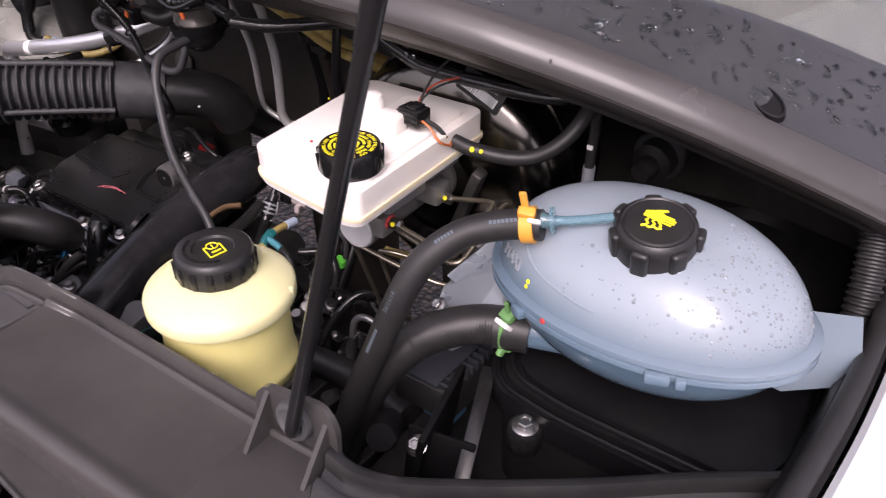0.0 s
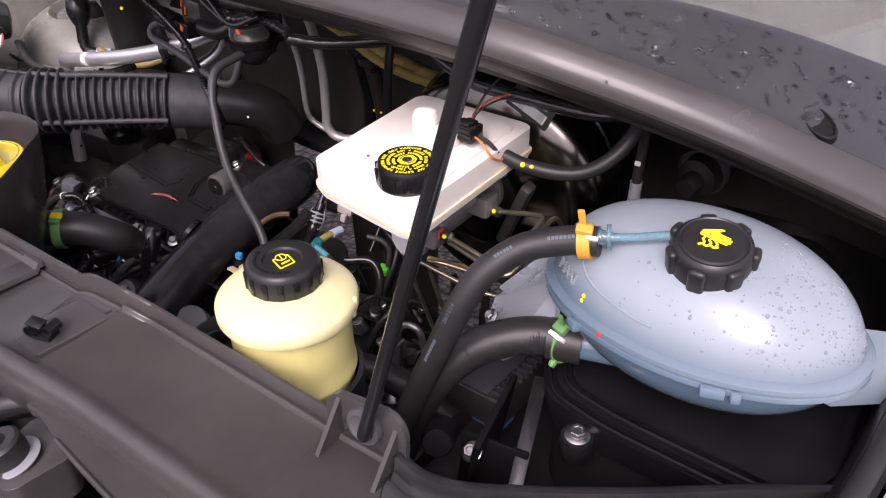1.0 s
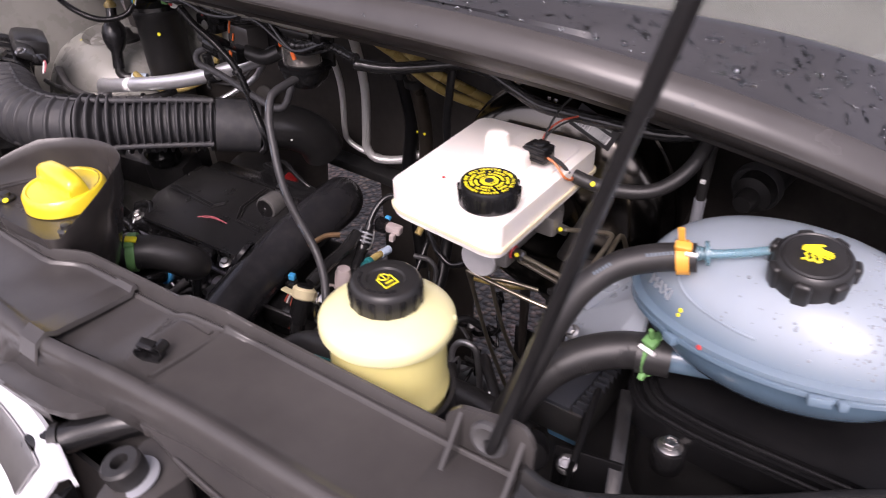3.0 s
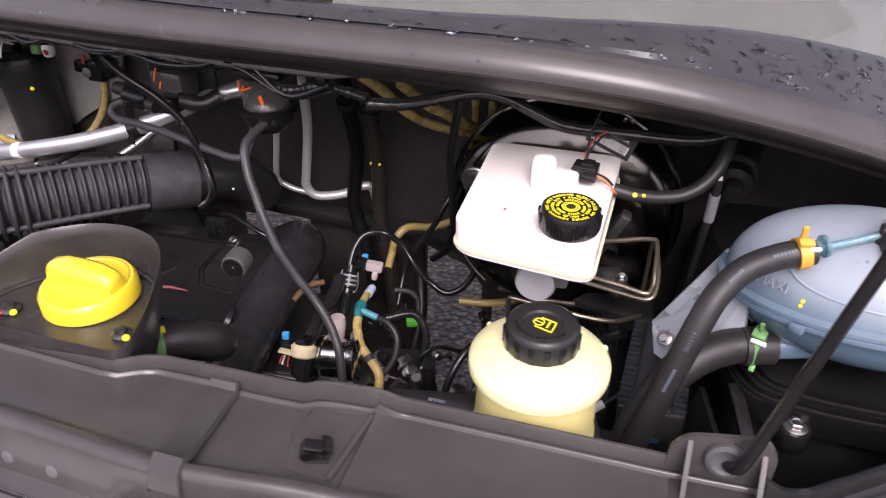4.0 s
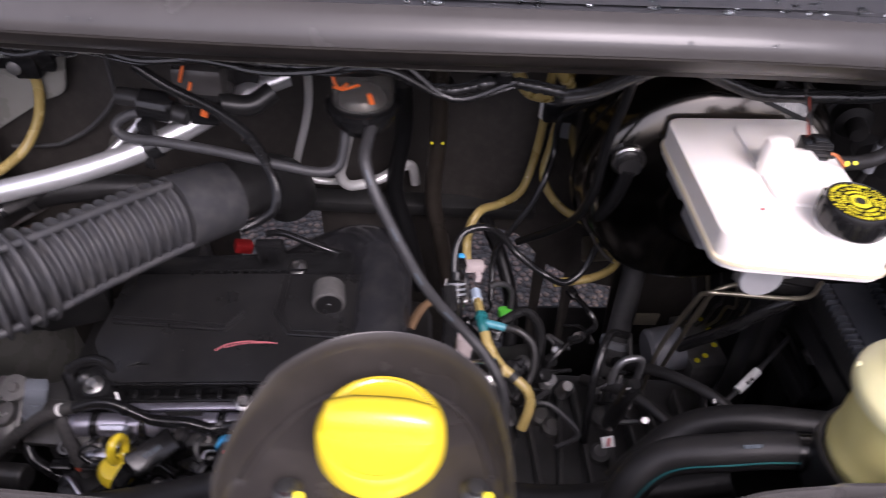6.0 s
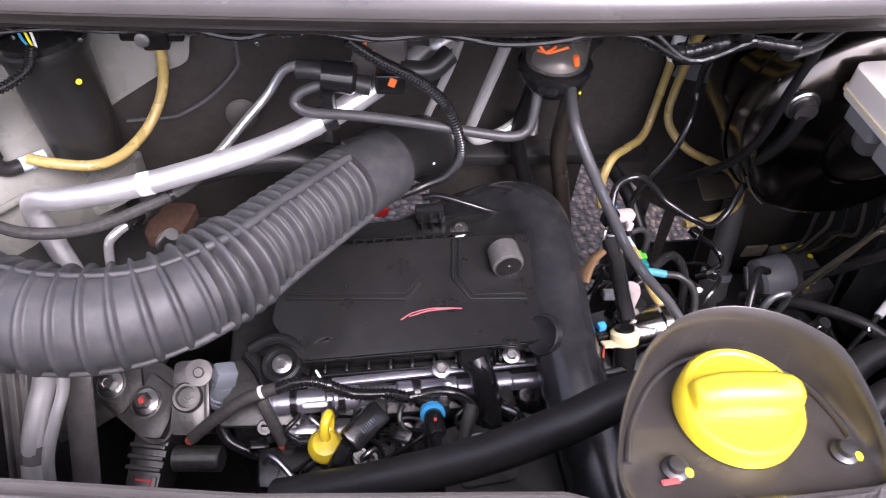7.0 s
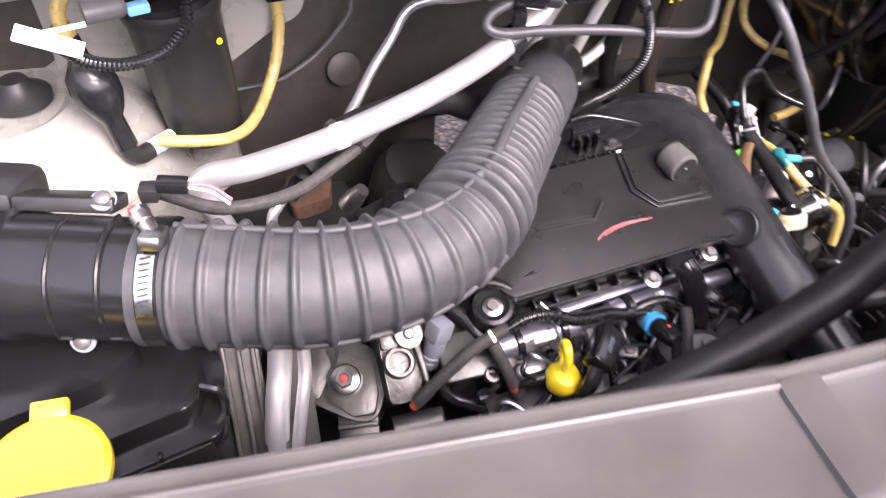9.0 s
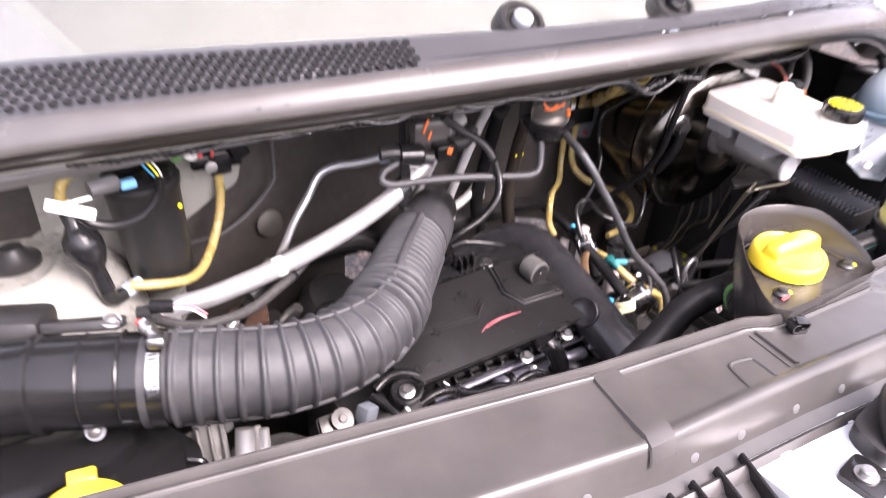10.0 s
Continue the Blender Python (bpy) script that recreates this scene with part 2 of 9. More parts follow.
def lathe(profile, at=(0, 0, 0), axis=(0, 0, 1), seg=32, bm=None, lobes=0, depth=0.0):
    """A body of revolution: profile rows are (radius, height) along axis from at."""
    bm = bm or bmesh.new()
    m = V((0, 0, 1)).rotation_difference(V(axis).normalized()).to_matrix().to_4x4()
    m.translation = at
    rings = []
    for r, h in profile:
        if r < 1e-6:
            rings.append([bm.verts.new(m @ V((0, 0, h)))])
        else:
            row = []
            for k in range(seg):
                w = 2 * math.pi * k / seg
                row.append(bm.verts.new(m @ V((r * math.cos(w), r * math.sin(w), h))))
            rings.append(row)
    for A, B in zip(rings, rings[1:]):
        for k in range(seg):
            a, b, c, d = A[k % len(A)], A[(k + 1) % len(A)], B[(k + 1) % len(B)], B[k % len(B)]
            q = []
            for v in (a, b, c, d):
                if v not in q:
                    q.append(v)
            if len(q) > 2:
                bm.faces.new(q)
    for R in (rings[0], rings[-1]):
        if len(R) > 2:
            bm.faces.new(R)
    return bm


def box(size, m=None, bevel=0.002, seg=2, bm=None):
    """A box with rounded edges; m places its centre."""
    own = bmesh.new()
    bmesh.ops.create_cube(own, size=1.0)
    bmesh.ops.scale(own, vec=size, verts=own.verts)
    if bevel:
        bmesh.ops.bevel(own, geom=own.edges[:], offset=min(bevel, min(size) * 0.45), segments=seg, affect="EDGES", profile=0.5)
    if m is not None:
        bmesh.ops.transform(own, matrix=m, verts=own.verts)
    return merge(bm, own)


def merge(bm, own):
    if bm is None:
        return own
    me = bpy.data.meshes.new("tmp")
    own.to_mesh(me)
    own.free()
    bm.from_mesh(me)
    bpy.data.meshes.remove(me)
    return bm


def slab(outline, z0, z1, bevel=0.002, m=None, bm=None, seg=2):
    """A plate from an outline in plan, between two heights, with rounded edges."""
    own = bmesh.new()
    lo = [own.verts.new((x, y, z0)) for x, y in outline]
    hi = [own.verts.new((x, y, z1)) for x, y in outline]
    n = len(outline)
    own.faces.new(lo[::-1])
    own.faces.new(hi)
    for i in range(n):
        own.faces.new((lo[i], lo[(i + 1) % n], hi[(i + 1) % n], hi[i]))
    if bevel:
        bmesh.ops.bevel(own, geom=own.edges[:], offset=bevel, segments=seg, affect="EDGES", profile=0.5, clamp_overlap=True)
    if m is not None:
        bmesh.ops.transform(own, matrix=m, verts=own.verts)
    return merge(bm, own)


def rounded(pts, r, n=5):
    """An outline with its corners rounded by r."""
    out = []
    k = len(pts)
    for i in range(k):
        a, b, c = V((*pts[i - 1], 0)), V((*pts[i], 0)), V((*pts[(i + 1) % k], 0))
        d = min(r, (a - b).length * 0.45, (c - b).length * 0.45)
        p, q = b + (a - b).normalized() * d, b + (c - b).normalized() * d
        for j in range(n + 1):
            t = j / n
            w = p * (1 - t) ** 2 + b * 2 * t * (1 - t) + q * t * t
            out.append((w.x, w.y))
    return out


def grid(rows, bm=None, close=False):
    """A sheet from rows of points."""
    bm = bm or bmesh.new()
    vs = [[bm.verts.new(p) for p in row] for row in rows]
    for A, B in zip(vs, vs[1:]):
        k = len(A)
        for i in range(k if close else k - 1):
            bm.faces.new((A[i], A[(i + 1) % k], B[(i + 1) % k], B[i]))
    return bm


def thick(bm, t):
    """Gives a sheet a thickness."""
    bmesh.ops.recalc_face_normals(bm, faces=bm.faces)
    bmesh.ops.solidify(bm, geom=bm.faces[:], thickness=t)
    return bm


def aim(at, axis, spin=0):
    """A matrix whose z runs along axis."""
    m = V((0, 0, 1)).rotation_difference(V(axis).normalized()).to_matrix().to_4x4()
    m.translation = at
    return m @ Matrix.Rotation(radians(spin), 4, "Z")


def hexbolt(at, axis=(0, 0, 1), r=0.006, material=None, label="zinc-plated hexagon flange bolt", mark=None, group="bolts"):
    """A flange bolt with a hexagon head, standing on its seat."""
    b = thing("bolt", at, label, "bolt", group)
    part("flange", lathe([(0, 0), (r * 1.55, 0), (r * 1.6, r * 0.15), (r * 1.15, r * 0.4), (0, r * 0.4)], at, axis, 20), material or STEEL, b)
    h = lathe([(0, r * 0.3), (r * 1.04, r * 0.3), (r * 1.04, r * 0.95), (r * 0.9, r * 1.1), (r * 0.6, r * 1.1), (r * 0.5, r * 0.95), (0, r * 0.95)], at, axis, 6)
    part("head", h, material or STEEL, b, sharp=25)
    if mark:
        k = V(at) + V(axis).normalized() * r * 1.12
        part("paint_dab", lathe([(0, 0), (r * 0.42, 0), (r * 0.3, r * 0.1), (0, r * 0.14)], k, axis, 10), mark, b, "red paint dab" if mark == RED else "yellow paint dab")
    return b


def corrugated(pts, r, step=0.0045, depth=0.0011, seg=10):
    """A thin ribbed conduit."""
    line = evenly(glide(pts, 10), step / 4)
    return sweep(line, lambda i, s: r + (depth if i % 4 in (1, 2) else 0), seg)


def text_on(name, body, size, m, material, parent, depth=0.0004):
    """Raised or printed letters as a mesh; m places the middle of the line, its z outwards."""
    cu = bpy.data.curves.new(name, "FONT")
    cu.body, cu.size, cu.align_x, cu.align_y, cu.extrude = body, size, "CENTER", "CENTER", depth
    cu.resolution_u = 2
    ob = bpy.data.objects.new(name, cu)
    dg = bpy.context.evaluated_depsgraph_get()
    me = bpy.data.meshes.new_from_object(ob, depsgraph=dg)
    bm = bmesh.new()
    bm.from_mesh(me)
    bpy.data.objects.remove(ob)
    bpy.data.curves.remove(cu)
    bpy.data.meshes.remove(me)
    bmesh.ops.transform(bm, matrix=m, verts=bm.verts)
    return part(name, bm, material, parent)


# ---- setting ----
def lerp_table(x, rows):
    """Smooth reading of a small table (x, value)."""
    if x <= rows[0][0]:
        return rows[0][1]
    for (a, p), (b, q) in zip(rows, rows[1:]):
        if x <= b:
            return p + (q - p) * (x - a) / (b - a)
    return rows[-1][1]


def smooth_table(x, rows, w=0.05):
    return sum(lerp_table(x + w * k, rows) for k in (-2, -1, 0, 1, 2)) / 5


def ground():
    bm = bmesh.new()
    rows = [[(x, y, 0) for x in (-400, -20, -4, -1, 0, 1, 4, 20, 400)] for y in (-400, -20, -4, -1, 0, 1, 4, 20, 400)]
    tagged(part("ground", grid(rows, bm), ASPHALT), "wet grey-brown gravel ground under the van", "ground", kind="structure")


ground()

GROOVE_Y = [(-1.6, 0.665), (-1.4, 0.60), (-1.1, 0.525), (-0.8, 0.484), (-0.6, 0.477), (-0.35, 0.478), (-0.2, 0.508), (-0.08, 0.553), (0.02, 0.58), (0.12, 0.62), (0.2, 0.65)]
GROOVE_Z = [(-1.6, 1.275), (-1.4, 1.303), (-1.1, 1.322), (-0.8, 1.329), (-0.6, 1.331), (-0.35, 1.328), (-0.2, 1.303), (-0.08, 1.265), (0.02, 1.228), (0.12, 1.185), (0.2, 1.15)]


PLATE_DEPTH = [(-1.6, 0.08), (-1.4, 0.072), (-1.1, 0.05), (-0.8, 0.031), (-0.6, 0.025), (-0.4, 0.033), (-0.25, 0.062), (-0.1, 0.088), (0.05, 0.095), (0.2, 0.09)]


def cowl_y(x):
    return smooth_table(x, GROOVE_Y)


def cowl_z(x):
    return smooth_table(x, GROOVE_Z)


def cowl():
    """Scuttle panel: rounded front seal, groove, sloping plate, painted body flange below."""
    c = thing("cowl", (-0.62, 0.5, 1.3), "dark grey plastic scuttle panel, wet with raindrops", "cowl", kind="structure")
    prof = [(0.075, -0.052), (0.04, -0.048), (0.016, -0.0465), (0.009, -0.0455), (0.007, -0.041), (0.0, -0.038), (-0.006, -0.0345), (-0.0115, -0.029), (-0.0142, -0.0235), (-0.0148, -0.0185), (-0.0132, -0.013), (-0.0095, -0.0082), (-0.0045, -0.0032), (0.0, 0.0004), (0.0045, 0.0018), (0.0062, -0.003)]
    xs = [-1.6 + 0.015 * i for i in range(121)]
    part("edge_moulding", thick(grid([[(x, cowl_y(x) + a, cowl_z(x) + b) for a, b in prof[8:]] for x in xs]), 0.003), SEAL, c, "smooth black rounded front edge")
    # the lower half gets the dark colour in place of shade under the bulge
    part("seal", thick(grid([[(x, cowl_y(x) + a + 0.0012, cowl_z(x) + b) for a, b in prof[:9]] for x in xs]), 0.003), SEAL_SHADED, c, "underside of the seal, coloured dark brown for its shade")
    rear = PLATE_DEPTH

    def plate_row(x):
        d = smooth_table(x, rear)
        return [(x, cowl_y(x) + a, cowl_z(x) + b) for a, b in ((0.0058, -0.003), (0.0068, 0.0014), (0.013, 0.0035), (0.3 * d, 0.12 * d + 0.002), (0.6 * d, 0.27 * d), (0.9 * d, 0.42 * d), (d, 0.455 * d), (d + 0.012, 0.43 * d), (d + 0.02, 0.2 * d))]
    part("plate", thick(grid([plate_row(x) for x in xs]), 0.003), COWL, c, "flat sloping plate with raindrops")
    flange = grid([[(x, cowl_y(x) + 0.034 + a, cowl_z(x) - 0.054 + 0.03 * max(0.0, min(1.0, (x + 0.62) / 0.15)) + b) for a, b in ((0.004, 0.014), (0.0, 0.0), (0.003, -0.008), (0.012, -0.014), (0.03, -0.016), (0.03, 0.01))] for x in xs[4:78]])
    part("body_flange", thick(flange, 0.002), PAINT, c, "pale beige painted body flange")
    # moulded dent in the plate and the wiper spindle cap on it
    # the dent's dark colour stands in for the shade inside it
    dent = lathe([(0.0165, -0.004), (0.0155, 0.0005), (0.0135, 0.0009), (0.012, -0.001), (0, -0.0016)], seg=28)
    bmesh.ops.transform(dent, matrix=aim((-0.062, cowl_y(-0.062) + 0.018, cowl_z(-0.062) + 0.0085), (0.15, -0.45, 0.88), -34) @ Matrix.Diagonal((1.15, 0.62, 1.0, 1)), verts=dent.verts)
    part("moulded_dent", dent, INLET_SHADE, c, "oval recess in the plate, shade put in as dark colour")
    # honeycomb air inlet: near-black hexagons on the plate stand for shaded holes
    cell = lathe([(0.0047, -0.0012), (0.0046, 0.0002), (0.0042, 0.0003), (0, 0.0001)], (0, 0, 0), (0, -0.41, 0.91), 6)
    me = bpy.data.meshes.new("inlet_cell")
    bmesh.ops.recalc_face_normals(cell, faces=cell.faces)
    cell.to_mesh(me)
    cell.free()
    me.materials.append(INLET_SHADE)
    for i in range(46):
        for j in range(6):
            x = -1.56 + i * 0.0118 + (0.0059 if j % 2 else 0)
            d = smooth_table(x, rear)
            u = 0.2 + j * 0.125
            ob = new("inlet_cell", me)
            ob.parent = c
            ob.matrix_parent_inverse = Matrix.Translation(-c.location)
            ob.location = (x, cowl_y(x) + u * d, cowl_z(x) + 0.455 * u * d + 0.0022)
    return c


cowl()


def windscreen():
    w = thing("window_windscreen", (-0.62, 0.6, 1.36), "sloping van windscreen reflecting a pale grey sky", "windscreen", kind="structure")
    rows = []
    for k in range(10):
        d = k * 0.09
        rows.append([(x, cowl_y(x) + smooth_table(x, PLATE_DEPTH) + 0.012 + d * 0.80, cowl_z(x) + 0.4 * smooth_table(x, PLATE_DEPTH) + d * 0.6) for x in [-1.7 + 0.04 * i for i in range(52)]])
    g = part("pane", thick(grid(rows), 0.004), GLASS, w)
    g.visible_shadow = False
    dash = grid([[(x, y + 0.25 * min(1.1, abs(x + 0.62)) ** 2, z - 0.12 * min(1.1, abs(x + 0.62)) ** 2) for x in [-2.6 + 0.1 * i for i in range(40)]] for y, z in ((0.56, 1.27), (0.66, 1.34), (0.8, 1.41), (1.1, 1.44), (1.35, 1.4), (1.4, 1.0))])
    part("dashboard", thick(dash, 0.02), DASH, w, "pale grey dashboard top behind the glass")
    for x, y, z, tilt in ((-0.652, 0.536, 1.344, 0), (-0.874, 0.556, 1.342, 4)):
        s = part("wiper_spindle_cap", lathe([(0.031, -0.012), (0.03, 0.006), (0.027, 0.011), (0.022, 0.011), (0.019, 0.005), (0.0, 0.004)], (x, y, z), (0, -0.55, 0.83), 36), BLACK, w, "round black plastic spindle cover")
        part("spindle", lathe([(0.012, 0), (0.012, 0.011), (0.009, 0.014), (0, 0.0145)], (x, y - 0.001, z + 0.003), (0, -0.55, 0.83), 24), GREYP if tilt else GLOSS, s)
    return w


windscreen()


def wall_sheet(name, rows, material, label, t=0.004):
    return tagged(part(name, thick(grid(rows), t), material), label, "panel", kind="structure")


def firewall_y(x, z):
    return 0.845 + 0.03 * math.exp(-((x + 0.75) / 0.16) ** 2) + 0.012 * math.sin(9 * x + 4 * z)


FW_LOW = [(-1.5, 0.36), (-0.99, 0.36), (-0.97, 0.885), (-0.85, 0.9), (-0.83, 0.36), (-0.634, 0.36), (-0.624, 0.872), (-0.55, 0.852), (-0.53, 0.83), (-0.518, 0.815), (-0.514, 0.36), (-0.508, 0.36), (-0.504, 0.80), (-0.465, 0.775), (-0.46, 0.36), (-0.455, 0.36), (-0.45, 0.765), (-0.39, 0.748), (-0.375, 0.36), (-0.2, 0.36)]
wall_sheet("wall_firewall", [[(x, firewall_y(x, z), z) for z in (1.262, 1.25, 1.22, 1.2, 1.15, 1.1, 1.05, 1.0, 0.96, 0.93, lerp_table(x, FW_LOW))] for x in [-1.5 + 0.01 * i for i in range(173)]], FELT, "black felt-covered bulkhead behind the engine")
wall_sheet("wall_wing_right", [[(0.12, y, z) for z in (1.12, 0.9, 0.7, 0.35)] for y in (-0.1, 0.25, 0.4, 0.6, 0.9)], BLACK, "dark inner wing beside the coolant tank")
wall_sheet("wall_wing_left", [[(-1.62 - 0.1 * (z > 1), y, z) for z in (1.25, 1.1, 0.9, 0.7, 0.35)] for y in (-0.1, 0.25, 0.4, 0.6, 0.95)], PAINT, "grey-beige painted inner wing beside the air filter")
wall_sheet("wall_front_low", [[(x, 0.1 + (0.14 if x < -1.5 else 0), z) for z in (1.06, 0.9, 0.6, 0.35)] for x in (-1.7, -1.55, -1.2, -0.6, 0.0, 0.14)], BLACK, "black radiator shroud behind the bumper")
wall_sheet("undertray", [[(x, y, 0.36) for y in (0.1, 0.3, 0.5, 0.82 if -1.1 < x < -0.56 else 0.9)] for x in (-1.7, -1.2, -1.12, -1.05, -0.6, -0.55, 0.0, 0.14)], BLACK, "black plastic undertray below the engine")
# added upright sheet that covers ground showing too bright past the undertray
wall_sheet("wall_ground_screen", [[(x, 0.87, z) for z in (0.67, 0.5, 0.36)] for x in (-0.54, -0.4, -0.2, 0.1)], BLACK, "black sheet added low behind the engine to hide the bright ground")


WORN_PLUG = mat("grey_rubber_plug", (0.062, 0.057, 0.05), 0.55, dust=0.1)


def felt_details():
    f = thing("bulkhead_trim", (-1.1, 0.84, 1.0), "moulded seams and a round plug in the felt bulkhead", "trim", kind="structure")
    seam = [(-1.09, 0.826, 1.20), (-1.089, 0.826, 1.09), (-1.095, 0.824, 1.065), (-1.13, 0.822, 1.03), (-1.165, 0.82, 1.01), (-1.185, 0.82, 1.003), (-1.24, 0.82, 1.0)]
    part("seam", pipe(seam, 0.0028, 8), DULL_RUBBER, f)
    part("plug", lathe([(0.021, 0), (0.021, 0.003), (0.017, 0.006), (0, 0.0065)], (-1.1, 0.838, 0.992), (0.1, -1, 0.2), 28), WORN_PLUG, f, "grey rubber plug")
    out = rounded([(-1.40, 0.97), (-1.265, 1.014), (-1.243, 1.030), (-1.177, 1.070), (-1.146, 1.081), (-1.133, 1.142), (-1.13, 1.24), (-1.40, 1.24)], 0.012)
    m = Matrix(((1, 0, 0, 0), (0, 0, 1, 0.0), (0, 1, 0, 0), (0, 0, 0, 1)))
    part("painted_opening", slab(out, 0.818, 0.824, 0.002, m), PAINT, f, "bare beige painted metal in the felt's cut-out")
    part("crossbar", box((0.5, 0.03, 0.022), pose(-0.78, 0.84, 0.905, 12, 2, 0), 0.005), DARKMETAL, f, "dark grey steel cross rail")
    return f


felt_details()


def strut_tower():
    t = thing("strut_tower", (-1.44, 0.78, 0.9), "grey-beige painted suspension strut tower", "strut tower", kind="structure")
    part("dome", lathe([(0.22, -0.45), (0.18, -0.12), (0.162, -0.06), (0.146, -0.028), (0.128, -0.006), (0.108, 0.008), (0.085, 0.020), (0.075, 0.023), (0.062, 0.012), (0.03, 0.012), (0.022, 0.0), (0, 0)], (-1.46, 0.79, 1.045), (0.05, -0.1, 1), 56), PAINT, t)
    part("shelf", slab(rounded([(-1.38, 0.735), (-1.30, 0.748), (-1.245, 0.79), (-1.235, 0.85), (-1.38, 0.85)], 0.03), 0.90, 0.945, 0.012), PAINT, t)
    part("stud_cap", lathe([(0.03, 0), (0.03, 0.006), (0.018, 0.012), (0.012, 0.024), (0, 0.026)], (-1.437, 0.782, 1.056), seg=24), RUBBER, t, "black rubber cap")
    part("paint_dab", lathe([(0.0026, -0.0004), (0.002, 0.0006), (0, 0.0008)], (-1.492, 0.719, 1.0622), (-0.06, -0.36, 0.93), 12), YINK, t, "yellow paint dot")
    part("fold", pipe([(-1.335, 0.70, 0.985), (-1.36, 0.665, 0.99), (-1.40, 0.640, 0.995), (-1.45, 0.628, 0.998), (-1.51, 0.635, 0.998)], 0.005, 10), PAINT, t)
    return t


strut_tower()

# rear and front edges of the front panel in plan
REAR = [(-1.62, 0.315), (-1.386, 0.278), (-1.197, 0.247), (-1.02, 0.217), (-0.84, 0.201), (-0.815, 0.189), (-0.655, 0.187), (-0.635, 0.207), (-0.5, 0.211), (-0.452, 0.215), (-0.438, 0.225), (-0.245, 0.226), (-0.187, 0.2285)]
FRONT = [(-1.62, 0.225), (-1.161, 0.160), (-1.02, 0.138), (-0.91, 0.134), (-0.85, 0.131), (-0.73, 0.1225), (-0.57, 0.117), (-0.52, 0.1235), (-0.475, 0.131), (-0.4, 0.140), (-0.32, 0.1425), (-0.187, 0.148)]
# heights of the rear and the front rim along the panel
REAR_TOP = [(-1.62, 1.155), (-1.02, 1.155), (-0.84, 1.1525), (-0.655, 1.1485), (-0.635, 1.1425), (-0.502, 1.1425), (-0.496, 1.150), (-0.452, 1.150), (-0.438, 1.1365), (-0.187, 1.1385)]
FRONT_TOP = [(-1.62, 1.155), (-0.65, 1.155), (-0.5, 1.149), (-0.4, 1.141), (-0.187, 1.139)]


def panel_z(x, y):
    """Height of the panel's trough."""
    step = 0.003 if x < -1.022 else (0.0 if x < -0.575 else (-0.005 if x < -0.452 else 0.0))
    r, f = lerp_table(x, REAR), lerp_table(x, FRONT)
    u = (y - f) / (r - f)
    return (lerp_table(x, FRONT_TOP) - 0.0135) * (1 - u) + (lerp_table(x, REAR_TOP) - 0.013) * u + step


def front_panel():
    """Black plastic cover: rear rim, trough, front rim and skirt."""
    p = thing("front_panel", (-0.85, 0.17, 1.1), "dull black plastic cover over the front crossmember, dusty, with water marks", "front panel", kind="structure")
    cuts = (-1.022, -0.575, -0.452)
    xs = sorted([-1.62 + 1.433 * i / 120 for i in range(121)] + [c - 0.0015 for c in cuts] + [c + 0.0015 for c in cuts])
    rows = []
    for x in xs:
        r, f = lerp_table(x, REAR), lerp_table(x, FRONT)
        z, e = lerp_table(x, REAR_TOP), lerp_table(x, FRONT_TOP)
        k = min(z - 0.0035, panel_z(x, r) + 0.004)
        pts = [(r + 0.004, z - 0.06), (r + 0.004, z - 0.002), (r + 0.003, z), (r + 0.0008, z), (r - 0.0002, z - 0.002), (r - 0.0008, k - 0.001), (r - 0.003, k - 0.0008), (r - 0.0038, k), (r - 0.0052, k), (r - 0.0062, k - 0.001), (r - 0.0072, panel_z(x, r - 0.0072) + 0.0006), (r - 0.009, panel_z(x, r - 0.009)), (r * 0.5 + f * 0.5, panel_z(x, (r + f) / 2)),
               (f + 0.012, panel_z(x, f + 0.012)), (f + 0.007, panel_z(x, f) + 0.0008), (f + 0.003, e - 0.0102), (f - 0.001, e - 0.0095), (f - 0.005, e - 0.0115), (f - 0.008, e - 0.017)]
        pts += [(f - 0.010, e - 0.05), (f - 0.004, e - 0.058), (f + 0.002, e - 0.075), (f + 0.004, e - 0.14), (f + 0.006, e - 0.3)] if x > -0.6 else [(f - 0.016, e - 0.05), (f - 0.04, e - 0.058), (f - 0.06, e - 0.064), (f - 0.066, e - 0.14), (f - 0.07, e - 0.3)]
        rows.append([(x, a, b) for a, b in pts])
    part("shell", thick(grid(rows), 0.0022), TRIM, p, sharp=46)

    def strap(x, w, lift, skew):
        r, f = lerp_table(x, REAR), lerp_table(x, FRONT)
        e = lerp_table(x, FRONT_TOP)
        sec = []
        for y, z in ((r - 0.001, lerp_table(x, REAR_TOP) - 0.010), (r - 0.005, lerp_table(x, REAR_TOP) - 0.0095), (r - 0.009, panel_z(x, r)), ((r + f) / 2, panel_z(x, (r + f) / 2)), (f + 0.012, panel_z(x, f) + 0.001), (f + 0.004, e - 0.009), (f - 0.006, e - 0.014), (f - 0.011, e - 0.028)):
            sec.append((y, z + (lift if f + 0.006 < y < r - 0.008 else 0.003)))
        b = grid([[(x + dx + skew * (y - 0.215), y, z - (0.004 if abs(dx) > w * 0.49 else 0)) for y, z in sec] for dx in (-w / 2, -w / 2 + 0.0015, 0, w / 2 - 0.0015, w / 2)])
        return part("strap", thick(b, 0.002), TRIM, p)
    strap(-0.5745, 0.025, 0.0072, -0.13)
    strap(-1.010, 0.029, 0.0058, 0.12)

    def bead(a, b, w, h, name="bead"):
        """A low flat-topped rib lying on the trough."""
        a, b = V(a), V(b)
        side = V((b.y - a.y, a.x - b.x)).normalized() * w / 2
        rows = []
        for i in range(9):
            q = a.lerp(b, i / 8)
